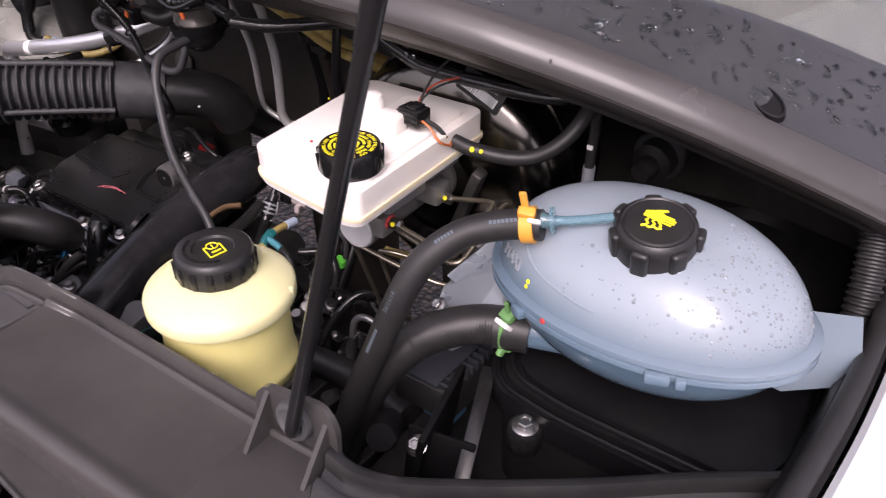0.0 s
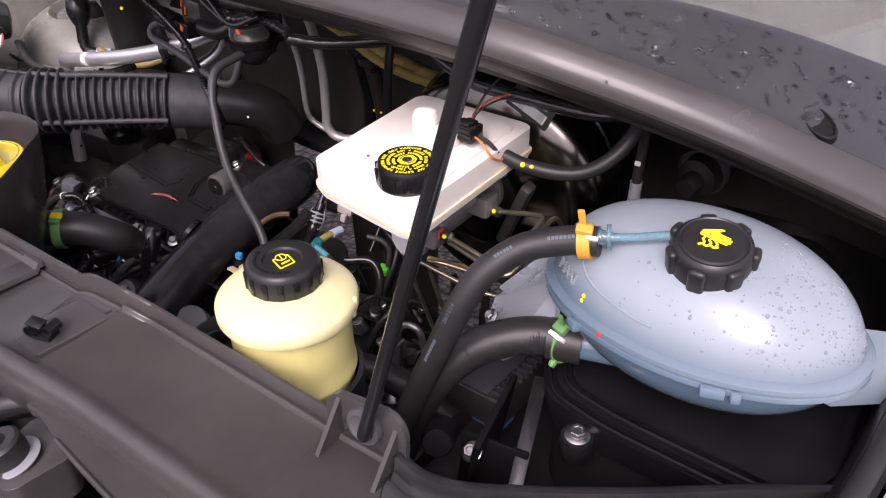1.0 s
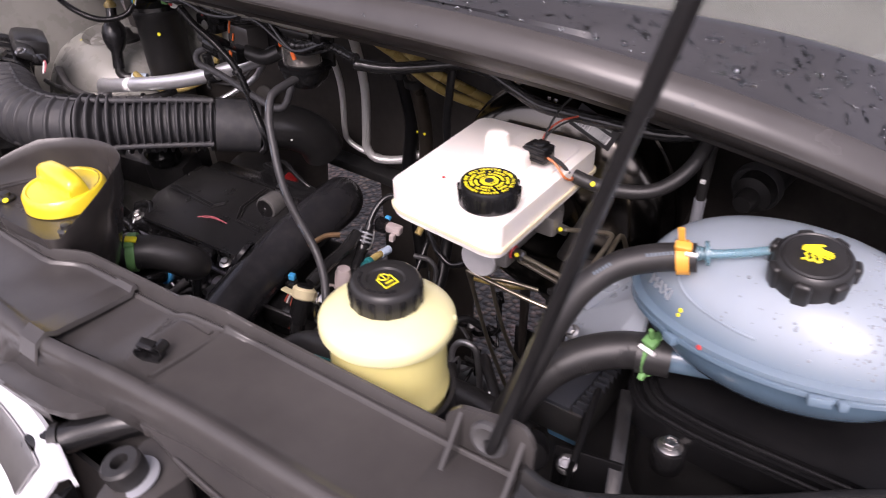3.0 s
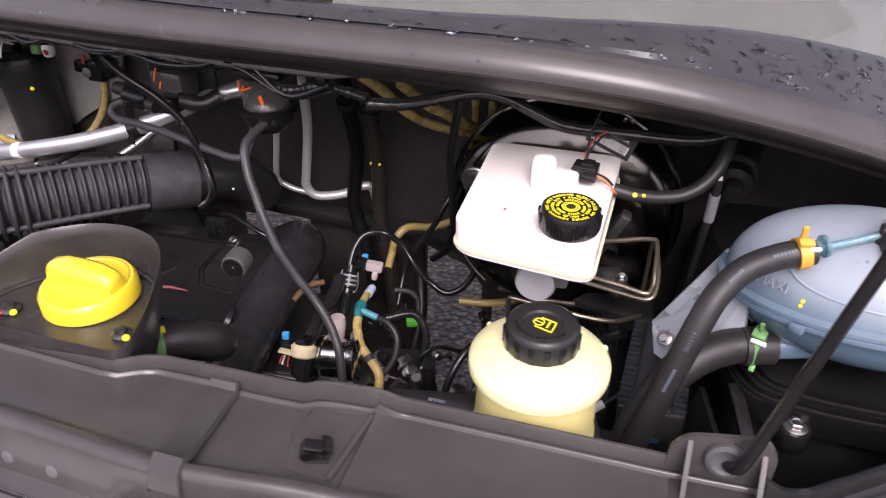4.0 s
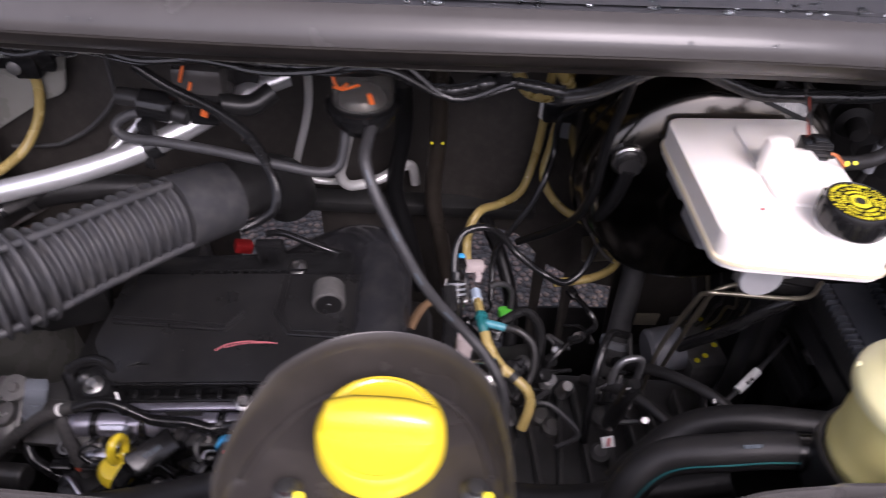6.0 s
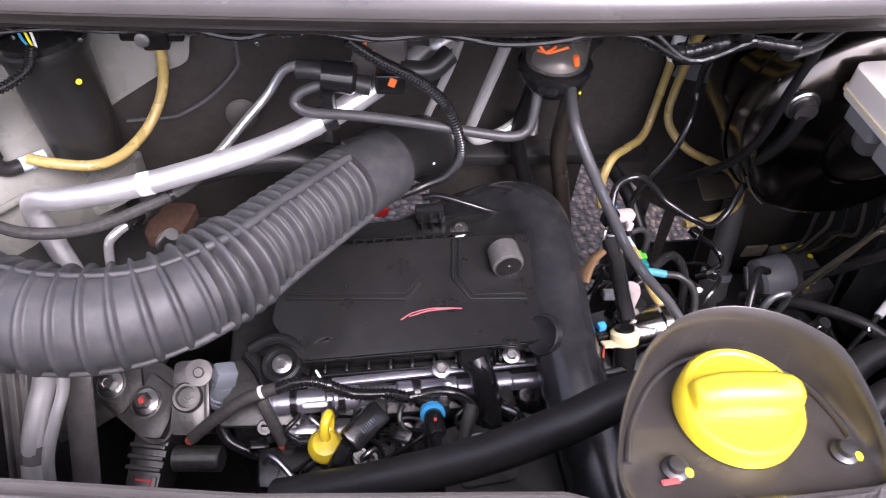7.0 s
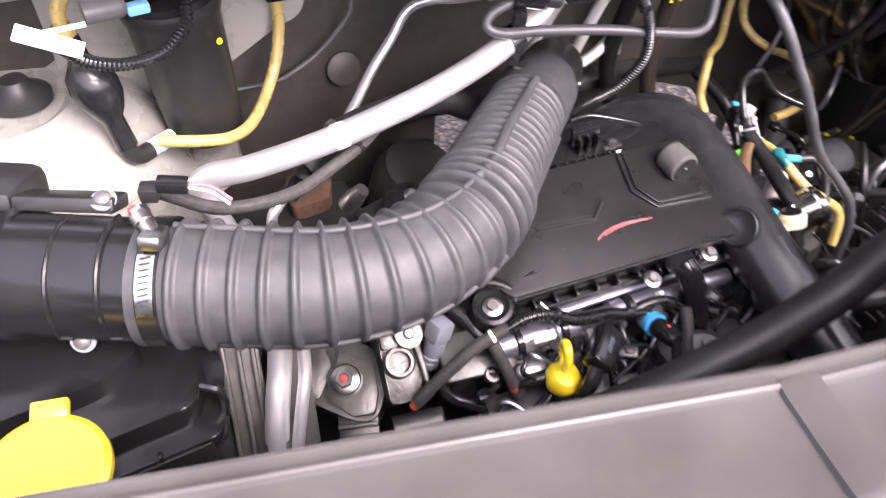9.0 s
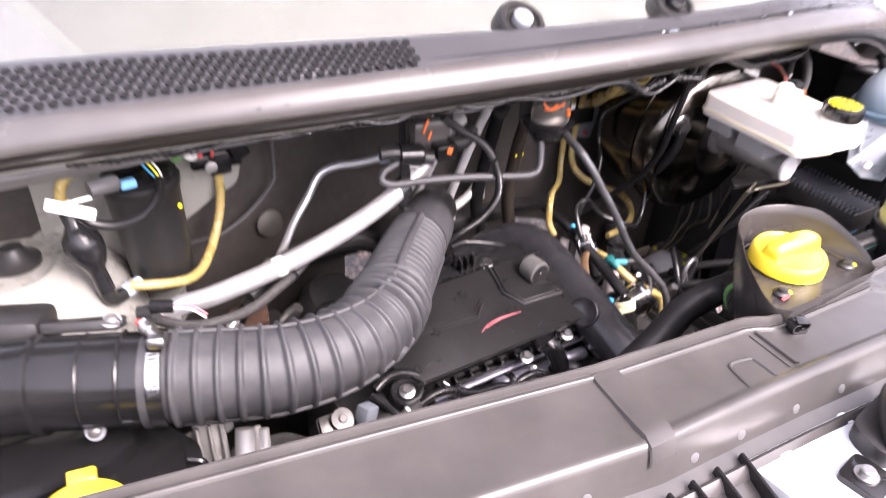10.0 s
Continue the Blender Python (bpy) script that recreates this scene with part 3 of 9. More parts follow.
            rows.append([(q.x + side.x * k, q.y + side.y * k, panel_z(q.x, q.y) + d) for k, d in ((-1, -0.0015), (-0.7, h * 0.8), (-0.4, h), (0.4, h), (0.7, h * 0.8), (1, -0.0015))])
        return part(name, grid(rows), TRIM, p)
    bead((-0.4535, 0.206), (-0.4615, 0.146), 0.006, 0.0036)
    bead((-0.462, 0.206), (-0.470, 0.146), 0.003, 0.0014)
    bead((-0.836, 0.190), (-0.841, 0.141), 0.005, 0.003)
    bead((-0.845, 0.190), (-0.850, 0.141), 0.003, 0.0014)
    # raised pad under the cable clip
    rows = []
    for i in range(9):
        v = i / 8
        y = 0.2 - 0.056 * v
        x0, x1 = -0.512 + 0.022 * v, -0.4535 - 0.008 * v
        rows.append([(x, y, panel_z(x, y) + d) for x, d in [(x0 - 0.001, -0.0015), (x0, 0.0012)] + [(x0 + 0.001 + (x1 - x0 - 0.002) * k / 14, 0.0018) for k in range(15)] + [(x1, -0.001)]])
    part("pad", grid(rows), TRIM, p)
    # embossed frame, open to the front
    fr = [(-0.906, 0.137), (-0.9015, 0.160), (-0.8985, 0.1685), (-0.892, 0.1705), (-0.8755, 0.168), (-0.8705, 0.163), (-0.8715, 0.139)]
    part("emboss", pipe([(*q, panel_z(*q) + 0.0002) for q in fr], 0.0019, 8, 3), TRIM, p)
    # round fixings along the front skirt
    for x in (-1.09, -0.985, -0.93, -0.861, -0.80, -0.731, -0.691, -0.652):
        f = lerp_table(x, FRONT)
        part("round_fixing", lathe([(0.0052, -0.001), (0.005, 0.0012), (0.003, 0.002), (0, 0.002)], (x, f - 0.0125, lerp_table(x, FRONT_TOP) - 0.040), (0, -0.95, 0.3), 14), PALE_FIXING, p, "pale dull round fixing")
    # lower ledge step in front
    for x0, x1 in ((-1.02, -0.60),):
        b = grid([[(x, lerp_table(x, FRONT) - 0.034 + a, lerp_table(x, FRONT_TOP) - 0.052 + c) for a, c in ((0.004, 0.0), (0.0, 0.003), (-0.004, 0.0), (-0.008, -0.006))] for x in [x0 + (x1 - x0) * k / 16 for k in range(17)]])
        part("ledge", thick(b, 0.003), TRIM, p)
    return p


PALE_FIXING = mat("pale_worn_plastic", (0.085, 0.085, 0.087), 0.5, dust=0.1)
front_panel()


def panel_corner():
    """The panel's end: upright socket plate for the prop rod and the rim that runs back round the lamp."""
    p = thing("panel_corner", (-0.1, 0.25, 1.1), "black plastic corner of the front panel with an upright socket plate", "front panel", kind="structure")
    rim = glide([(-0.187, 0.223, 1.140), (-0.172, 0.228, 1.128), (-0.152, 0.243, 1.117), (-0.128, 0.268, 1.106), (-0.105, 0.288, 1.101), (-0.06, 0.322, 1.10), (-0.01, 0.362, 1.10), (0.04, 0.398, 1.10), (0.075, 0.43, 1.10)], 6)
    rows = []
    for q in rim:
        o = V((0.55, -0.83, 0)) if q.x > -0.15 else V((0.2, -0.98, 0))
        rows.append([q + o * a + V((0, 0, b)) for a, b in ((-0.004, -0.05), (-0.004, 0.0), (-0.001, 0.003), (0.004, 0.003), (0.006, -0.001), (0.007, -0.007), (0.013, -0.010), (0.015, -0.005), (0.02, -0.006), (0.024, -0.013), (0.06, -0.022), (0.12, -0.03), (0.14, -0.1))])
    part("rim", thick(grid(rows), 0.003), BLACK, p, sharp=50)
    m = Matrix(((1, 0, 0, 0), (0, 0, 1, 0), (0, 1, 0, 0), (0, 0, 0, 1)))
    plate = rounded([(-0.249, 1.10), (-0.184, 1.10), (-0.182, 1.158), (-0.190, 1.172), (-0.238, 1.162), (-0.248, 1.150)], 0.009)
    part("socket_plate", slab(plate, 0.2245, 0.2285, 0.0012, m), TRIM, p)
    for x in (-0.236, -0.190):
        g = bmesh.new()
        for dx in (-0.0016, 0.0016):
            vs = [g.verts.new((x + dx, a, b)) for a, b in ((0.2255, 1.160), (0.2255, 1.122), (0.199, 1.124))]
            g.faces.new(vs)
        v = list(g.verts)
        for i in range(3):
            g.faces.new((v[i], v[(i + 1) % 3], v[3 + (i + 1) % 3], v[3 + i]))
        part("gusset", g, TRIM, p)
    part("grommet", lathe([(0.0075, -0.003), (0.0125, -0.003), (0.0135, 0.001), (0.0125, 0.0035), (0.0095, 0.0045), (0.0075, 0.003)], (-0.213, 0.223, 1.150), (0, -1, 0.12), 30), DULL_RUBBER, p, "grey rubber grommet ring")
    # floor of the trough where the rod stands
    part("socket_floor", slab([(-0.245, 0.2255), (-0.183, 0.2255), (-0.165, 0.118), (-0.24, 0.112)], 1.118, 1.1262, 0.0004), TRIM, p)
    return p


panel_corner()


def front_wing():
    w = thing("front_wing", (0.15, 0.5, 1.1), "silver-white painted front wing edge with a black rubber seal", "wing", kind="structure")
    edge = glide([(0.005, 0.12, 1.10), (0.03, 0.22, 1.11), (0.045, 0.30, 1.115), (0.058, 0.38, 1.12), (0.068, 0.46, 1.122), (0.074, 0.55, 1.122), (0.074, 0.68, 1.118)], 6)
    part("skin", thick(grid([[q + V((a, -a * 0.25, b)) for a, b in ((0.0, -0.04), (0.0, 0.0), (0.004, 0.004), (0.05, 0.006), (0.13, -0.03), (0.18, -0.16), (0.19, -0.5))] for q in edge]), 0.002), WHITE_PAINT, w)
    part("seal_strip", sweep([q + V((-0.013, 0.004, 0.002)) for q in edge], 0.0075, 12), RUBBER, w, "black rubber seal strip")
    part("gutter", thick(grid([[q + V((a, 0, b)) for a, b in ((-0.003, -0.004), (-0.022, -0.006), (-0.026, -0.012), (-0.03, -0.05))] for q in edge]), 0.002), BLACK, w, "black gutter flange")
    return w


front_wing()


def grille_front():
    g = thing("front_grille", (-0.55, 0.05, 1.05), "silver-trimmed front grille below the panel", "grille", kind="structure")
    # trim runs aslant: from its outer corner back along the grille
    ax = [V((-0.475, 0.074, 1.080)), V((-0.52, 0.087, 1.084)), V((-0.57, 0.095, 1.087)), V((-0.64, 0.101, 1.088)), V((-0.74, 0.103, 1.088))]
    line = glide(ax, 6)
    rows = [[q + V((a * 0.55, a, b)) for a, b in ((0.004, -0.012), (0.003, -0.002), (0.0, 0.0), (-0.008, -0.001), (-0.011, -0.006), (-0.034, -0.034), (-0.046, -0.09))] for q in line]
    part("chrome_trim", thick(grid(rows), 0.003), WHITE_PAINT, g, "silver painted trim edge")
    lip = [[q + V((a * 0.55, a, b)) for a, b in ((-0.014, -0.0035), (-0.017, -0.0065), (-0.03, -0.023), (-0.032, -0.0255))] for q in line[3:]]
    part("chrome_strip", thick(grid(lip), 0.002), STEEL, g, "bright chrome strip")
    part("end_face", slab(rounded([(-0.475, 0.078), (-0.458, 0.03), (-0.462, 0.0), (-0.48, 0.04)], 0.006), 1.0, 1.07, 0.003), GLOSS, g)
    part("mesh_backing", box((0.3, 0.01, 0.1), pose(-0.68, 0.095, 1.03), 0.002), BLACK, g)
    part("duct_tube", pipe([(-0.535, 0.078, 1.068), (-0.52, 0.089, 1.073), (-0.507, 0.104, 1.078), (-0.488, 0.122, 1.083), (-0.472, 0.138, 1.086)], 0.0125, 24), GLOSS, g)
    part("duct_collar", pipe([(-0.5195, 0.0895, 1.0733), (-0.515, 0.0945, 1.075)], 0.0142, 24, 2), BLACK, g)
    return g


grille_front()


def panel_shelf():
    """Ledge below the panel's front lip, with the opening over the tube."""
    s = thing("panel_shelf", (-0.45, 0.12, 1.1), "black plastic ledge below the front panel with a rounded cut-out", "front panel", kind="structure")
    z = 1.1035
    left = rounded([(-0.60, 0.140), (-0.60, 0.090), (-0.576, 0.0905), (-0.527, 0.093), (-0.503, 0.100), (-0.489, 0.117), (-0.478, 0.134), (-0.470, 0.140)], 0.006)
    part("ledge", slab(left, z - 0.006, z, 0.0015), TRIM, s)
    part("ledge_face", slab([(-0.60, 0.0925), (-0.577, 0.093), (-0.53, 0.0955), (-0.53, 0.097), (-0.60, 0.095)], z - 0.02, z - 0.005, 0.0006), TRIM, s)
    right = rounded([(-0.474, 0.140), (-0.462, 0.131), (-0.449, 0.122), (-0.441, 0.124), (-0.425, 0.122), (-0.398, 0.1165), (-0.33, 0.111), (-0.24, 0.107), (-0.24, 0.140)], 0.005)
    part("ledge", slab(right, z - 0.007, z, 0.0015), TRIM, s)
    part("edge_bead", pipe([(-0.404, 0.118, z), (-0.33, 0.112, z), (-0.24, 0.108, z)], 0.0018, 8, 2), TRIM, s)
    return s


panel_shelf()


def bonnet_buffer():
    b = thing("bonnet_buffer", (-0.43, 0.095, 1.09), "round black rubber bonnet buffer on a plastic mount", "buffer")
    c = V((-0.424, 0.0945, 1.094))
    ax = V((-0.12, -0.2, 1))
    out = rounded([(-0.428, 0.067), (-0.396, 0.080), (-0.391, 0.118), (-0.403, 0.126), (-0.446, 0.126), (-0.440, 0.100)], 0.007)
    part("mount", slab(out, 1.06, 1.0945, 0.003, seg=3), TRIM, b)
    part("washer", lathe([(0.0, 0), (0.0175, 0), (0.018, 0.0012), (0.0165, 0.002), (0, 0.002)], c + V((0.003, 0.001, 0)), ax, 28), GREYP, b, "pale steel washer")
    part("buffer", lathe([(0.0135, 0.001), (0.0145, 0.008), (0.0145, 0.0165), (0.0125, 0.0185), (0.0065, 0.0185), (0.006, 0.010), (0, 0.009)], c, ax, 30), RUBBER, b)
    return b


bonnet_buffer()


def ribbed_bracket():
    b = thing("ribbed_bracket", (-0.975, 0.08, 1.1), "black plastic bracket with deep ribs in front of the panel", "bracket")
    part("floor_plate", slab(rounded([(-1.032, 0.124), (-0.945, 0.117), (-0.935, 0.02), (-1.03, 0.012)], 0.008), 1.060, 1.0705, 0.003), GLOSS, b)
    for x, q in ((-1.03, 0), (-1.008, -5), (-0.982, -8), (-0.953, -10)):
        part("rib", box((0.004, 0.10, 0.034), pose(x + 0.004, 0.064, 1.0865, 8, 0, q), 0.0015), GLOSS, b)
    part("front_bar", box((0.096, 0.006, 0.02), pose(-0.984, 0.018, 1.078, 0, 0, 2), 0.002), GLOSS, b)
    part("cross_web", box((0.08, 0.004, 0.014), pose(-0.99, 0.075, 1.076, 0, 0, -4), 0.0015), GLOSS, b)
    return b


ribbed_bracket()


def latch_ledge():
    b = thing("latch_ledge", (-0.78, 0.05, 1.1), "silver painted steel ledge with bolts below the front panel", "body panel", kind="structure")
    part("sheet", slab(rounded([(-0.938, 0.111), (-0.60, 0.103), (-0.6, -0.02), (-0.928, -0.045)], 0.012), 1.086, 1.1008, 0.004), WHITE_PAINT, b)
    part("plate", slab(rounded([(-0.886, 0.058), (-0.85, 0.064), (-0.846, 0.028), (-0.882, 0.022)], 0.006), 1.1, 1.107, 0.002), GLOSS, b, "black plastic plate")
    for x, y in ((-0.867, 0.044),):
        part("bolt", lathe([(0.010, 0), (0.010, 0.002), (0.0062, 0.0022), (0.0062, 0.007), (0.005, 0.008), (0, 0.008)], (x, y, 1.107), seg=18), STEEL, b)
    for x in (-0.90, -0.815, -0.745):
        part("pressed_dimple", lathe([(0.008, -0.001), (0.006, 0.0016), (0, 0.002)], (x, 0.095, 1.1008), seg=18), WHITE_PAINT, b)
    k = thing("bonnet_latch_lever", (-0.785, 0.07, 1.1), "black rubber-covered latch lever on the silver ledge", "lever")
    part("base", slab(rounded([(-0.836, 0.082), (-0.76, 0.094), (-0.75, 0.045), (-0.81, 0.025), (-0.846, 0.045)], 0.012), 1.1005, 1.118, 0.005), RUBBER, k)
    part("grip", pipe([(-0.83, 0.04, 1.118), (-0.812, 0.062, 1.130), (-0.785, 0.078, 1.132), (-0.755, 0.082, 1.122)], 0.011, 16), RUBBER, k)
    return b


latch_ledge()


def cable_clip(at, turn):
    c = thing("cable_clip", at, "small black plastic cable clip on the front panel", "clip", "panel clips")
    m = pose(*at, 0, 0, turn)
    part("foot", box((0.016, 0.012, 0.005), m @ pose(0, 0, 0.002), 0.001), GLOSS, c)
    for sx in (-0.006, 0.006):
        arc = [(sx + 0.0048 * math.cos(w) * (1 if sx > 0 else -1), 0, 0.0085 + 0.0048 * math.sin(w)) for w in [radians(q) for q in range(-150, 121, 18)]]
        rows = [[m @ V((p[0], y + sx * 0.3, p[2])) for p in arc] for y in (-0.006, 0.006)]
        part("jaw", thick(grid(rows), 0.0012), GLOSS, c)
    part("web", box((0.009, 0.003, 0.012), m @ pose(0, 0, 0.009, 12, 0, 0), 0.0006), GLOSS, c)
    part("lever", box((0.013, 0.009, 0.0016), m @ pose(-0.001, -0.003, 0.0155, 12, 10, 0), 0.0006), GLOSS, c)
    return c


cable_clip((-0.475, 0.160, panel_z(-0.475, 0.160) + 0.0012), 20)
cable_clip((-0.797, 0.174, panel_z(-0.797, 0.174)), -20)


def bonnet():
    """The raised lid that the prop rod holds up, above everything that is looked at."""
    b = thing("bonnet", (-0.65, 0.3, 1.8), "raised silver-white bonnet held up by its prop rod", "bonnet", kind="structure")
    rows = []
    for k in range(9):
        u = k / 8
        rows.append([(x, 0.78 - 0.52 * u, 1.60 + 0.72 * u - 0.04 * ((x + 0.65) / 0.8) ** 2 - 0.05 * u * u) for x in [-1.45 + 0.1 * i for i in range(17)]])
    part("skin", thick(grid(rows), 0.012), WHITE_PAINT, b)
    under = [[(x * 0.96 - 0.026, y - 0.016, z - 0.016) for x, y, z in row] for row in rows]
    part("inner_panel", thick(grid(under), 0.006), LINING, b, "dark brownish inner panel")
    return b


LINING = mat("bonnet_inner_panel", (0.15, 0.128, 0.112), 0.7, var=0.3, scale=20, bump=0.3, fine=200)
bonnet()


# ---- marks and print ----
def bars(name, m, widths, height, gap, material, parent, rows=1):
    """Unreadable print: a line of plain bars."""
    bm = bmesh.new()
    total = sum(widths) + gap * (len(widths) - 1)
    x = -total / 2
    for w in widths:
        box((w, height, 0.0004), m @ pose(x + w / 2, 0, 0), 0, bm=bm)
        x += w + gap
    return part(name, bm, material, parent)


def dab(at, axis, r, material, parent, name="paint_dab", label=""):
    return part(name, lathe([(r, -0.0004), (r * 0.85, 0.0005), (0, 0.0008)], at, axis, 12), material, parent, label)


def ring_text(body, radius, size, base, material, parent, start=90, spread=None):
    """Letters set round a circle on a cap, read clockwise."""
    bm = bmesh.new()
    cu = bpy.data.curves.new("letters", "FONT")
    cu.size, cu.align_x, cu.align_y, cu.extrude, cu.resolution_u = size, "CENTER", "CENTER", 0.0002, 1
    n = len(body)
    for i, ch in enumerate(body):
        if ch == " ":
            continue
        cu.body = ch
        ob = bpy.data.objects.new("letters", cu)
        me = bpy.data.meshes.new_from_object(ob)
        own = bmesh.new()
        own.from_mesh(me)
        w = start - (spread or 360) * i / n
        bmesh.ops.transform(own, matrix=base @ Matrix.Rotation(radians(w - 90), 4, "Z") @ pose(0, radius, 0), verts=own.verts)
        merge(bm, own)
        bpy.data.objects.remove(ob)
        bpy.data.meshes.remove(me)
    bpy.data.curves.remove(cu)
    return part("printed_letters", bm, material, parent)


# ---- things on the side of the coolant tank ----
TC = V((-0.0922, 0.4543, 1.1547))
TM = Matrix.Translation(TC) @ Euler((radians(-2.8), radians(-5.1), radians(-12.5))).to_matrix().to_4x4()
TA, TB, TUP, TDN = 0.1175, 0.0813, 0.0663, 0.056
CAP_AXIS = V((0.02, -0.24, 0.97)).normalized()
CAP_BASE = V((-0.0807, 0.4155, 1.2378)) - CAP_AXIS * 0.041


def tank_local(u, w):
    a = math.radians(90 * u)
    h = (TUP if u > 0 else TDN) * math.sin(a)
    q = max(0.001, math.cos(a)) ** 0.72 * (1 if u > 0 else 0.97)
    return V((TA * q * math.cos(w), TB * q * math.sin(w), h))


def tank_point(u, w):
    """A place on the dome and the way out from it."""
    p = tank_local(u, w)
    n = (tank_local(u, w + 0.01) - p).cross(tank_local(u + 0.01, w) - p).normalized()
    return TM @ p, TM.to_3x3() @ n


def coolant_tank():
    t = thing("coolant_tank", TC - V((0, 0, 0.055)), "milky blue translucent plastic coolant expansion tank, wet with raindrops", "coolant tank")
    n, k = 56, 16

    def shell(u0, u1):
        return grid([[TM @ tank_local(u0 + (u1 - u0) * i / k, 2 * math.pi * j / n) for j in range(n)] for i in range(k + 1)], close=True)
    up = part("upper_shell", shell(0.001, 0.999), TANK, t, "milky pale blue upper half")
    part("lower_shell", shell(-0.999, -0.001), TANK_LOW, t, "lower half darkened by blue coolant")
    rim = []
    for h, q in ((-0.007, 0.97), (-0.006, 1.03), (-0.0045, 1.05), (-0.001, 1.05), (0.0, 1.035), (0.001, 1.05), (0.0045, 1.05), (0.006, 1.03), (0.007, 0.985)):
        rim.append([TM @ V(((TA + 0.006 * (q - 1) / 0.05) * math.cos(2 * math.pi * j / n), (TB + 0.006 * (q - 1) / 0.05) * math.sin(2 * math.pi * j / n), h)) for j in range(n)])
    fl = part("seam_flange", grid(rim, close=True), TANK, t, "pale welded seam flange")
    for w, s in ((-1.05, 0.016), (-0.93, 0.007), (-1.95, 0.012)):
        p = TM @ V(((TA + 0.006) * math.cos(w), (TB + 0.006) * math.sin(w), -0.004))
        part("seam_tab", box((s, 0.008, 0.008), Matrix.Translation(p) @ TM.to_3x3().to_4x4() @ Matrix.Rotation(w + math.pi / 2, 4, "Z"), 0.002), TANK, fl)
    # moulded contour line on the dome
    line = [tank_point(u, w)[0] for u, w in ((0.62, -2.35), (0.5, -2.3), (0.38, -2.2), (0.3, -2.05), (0.25, -1.85), (0.22, -1.6), (0.21, -1.45))]
    part("moulded_line", sweep(glide(line, 5), 0.0012, 8), TANK, up)
    p, nor = tank_point(0.21, -2.25)
    run = tank_point(0.19, -2.06)[0] - tank_point(0.19, -2.5)[0]
    run = (run - nor * run.dot(nor)).normalized()
    mm = Matrix((run, nor.cross(run), nor)).transposed().to_4x4()
    mm.translation = p
    text_on("level_word", "MAXI", 0.0125, mm, CLEAR, up, 0.0008)
    p, nor = tank_point(-0.35, -2.7)
    text_on("level_word", "MINI", 0.014, aim(p, nor) @ Matrix.Rotation(radians(-62), 4, "Z"), TANK_LOW, t, 0.0008)
    for u, w, mt, r in ((0.16, -1.98, YINK, 0.0019), (0.12, -1.985, YINK, 0.0017), (0.02, -1.74, RED, 0.0022)):
        p, nor = tank_point(u, w)
        dab(p + (nor * 0.0065 if u < 0.1 else nor * 0.0), nor, r, mt, up)
    # neck, cap
    part("filler_neck", lathe([(0.0255, -0.012), (0.0255, 0.012), (0, 0.012)], CAP_BASE, CAP_AXIS, 28), TANK, t)
    cap = part("cap", lathe([(0, 0.003), (0.0255, 0.003), (0.0268, 0.006), (0.0262, 0.031), (0.0248, 0.036), (0.0222, 0.038), (0.0212, 0.0372), (0.0203, 0.0372), (0.0193, 0.0385), (0.008, 0.040), (0, 0.0402)], CAP_BASE, CAP_AXIS, 48), BLACK, t, "black ribbed pressure cap with a yellow symbol")
    am = aim(CAP_BASE, CAP_AXIS)
    for i in range(7):
        w = 2 * math.pi * (i + 0.02) / 7 - math.pi / 2
        part("grip_lug", box((0.0065, 0.0115, 0.030), am @ Matrix.Rotation(w, 4, "Z") @ pose(0.0256, 0, 0.0205, 0, 4, 0), 0.0028, 3), BLACK, cap)
    # yellow hand and steam symbol
    s = am @ pose(0, 0, 0.0403) @ Matrix.Rotation(radians(8), 4, "Z")
    hand = bmesh.new()
    slab(rounded([(-0.0095, 0.001), (-0.0085, 0.0055), (-0.003, 0.0075), (0.0035, 0.0095), (0.005, 0.0085), (0.001, 0.006), (0.004, 0.0045), (0.004, -0.0005), (-0.002, -0.001)], 0.0008), 0, 0.0005, 0, s, hand)
    for j, (a, b) in enumerate(((0.004, 0.0105), (0.002, 0.0118), (0.0, 0.0112), (-0.0018, 0.0095))):
        box((0.0095, 0.0013, 0.0005), s @ pose(b - 0.0055, a - 0.0005, 0.0003, 0, 0, -14), 0, bm=hand)
    for x in (-0.0055, -0.0015, 0.0025):
        pipe([s @ V((x, -0.001, 0.0004)), s @ V((x - 0.0012, -0.003, 0.0004)), s @ V((x + 0.0006, -0.0048, 0.0004)), s @ V((x - 0.0004, -0.0066, 0.0004))], 0.0007, 6, 4, bm=hand)
    pipe([s @ V((-0.0085 + 0.0025 * i, -0.0078 + (0.0006 if i % 2 else -0.0006), 0.0004)) for i in range(6)], 0.0008, 6, 4, bm=hand)
    part("warning_symbol", hand, YINK, cap, "yellow heat warning symbol")
    # aqua nozzle and its channel
    part("nozzle", pipe([(-0.168, 0.406, 1.2115), (-0.148, 0.410, 1.2145), (-0.128, 0.416, 1.2195), (-0.110, 0.421, 1.2255), (-0.103, 0.424, 1.226)], lambda i, s_: 0.0068 - 0.0036 * min(1, max(0, (s_ - 0.010) / 0.016)), 18), AQUA, t, "clear aqua hose nozzle")
    part("nozzle_collar", pipe([(-0.149, 0.410, 1.2145), (-0.1465, 0.411, 1.215)], 0.0092, 20, 2), AQUA, t)
    part("outlet", pipe([(-0.125, 0.432, 1.105), (-0.15, 0.425, 1.1035), (-0.176, 0.418, 1.102)], 0.0135, 20), TANK_LOW, t, "blue translucent lower outlet")
    # mounting ears
    ear = bmesh.new()
    q = [V((-0.205, 0.495, 1.152)), V((-0.262, 0.452, 1.083)), V((-0.256, 0.425, 1.066)), V((-0.226, 0.405, 1.062)), V((-0.185, 0.414, 1.10)), V((-0.188, 0.43, 1.15))]
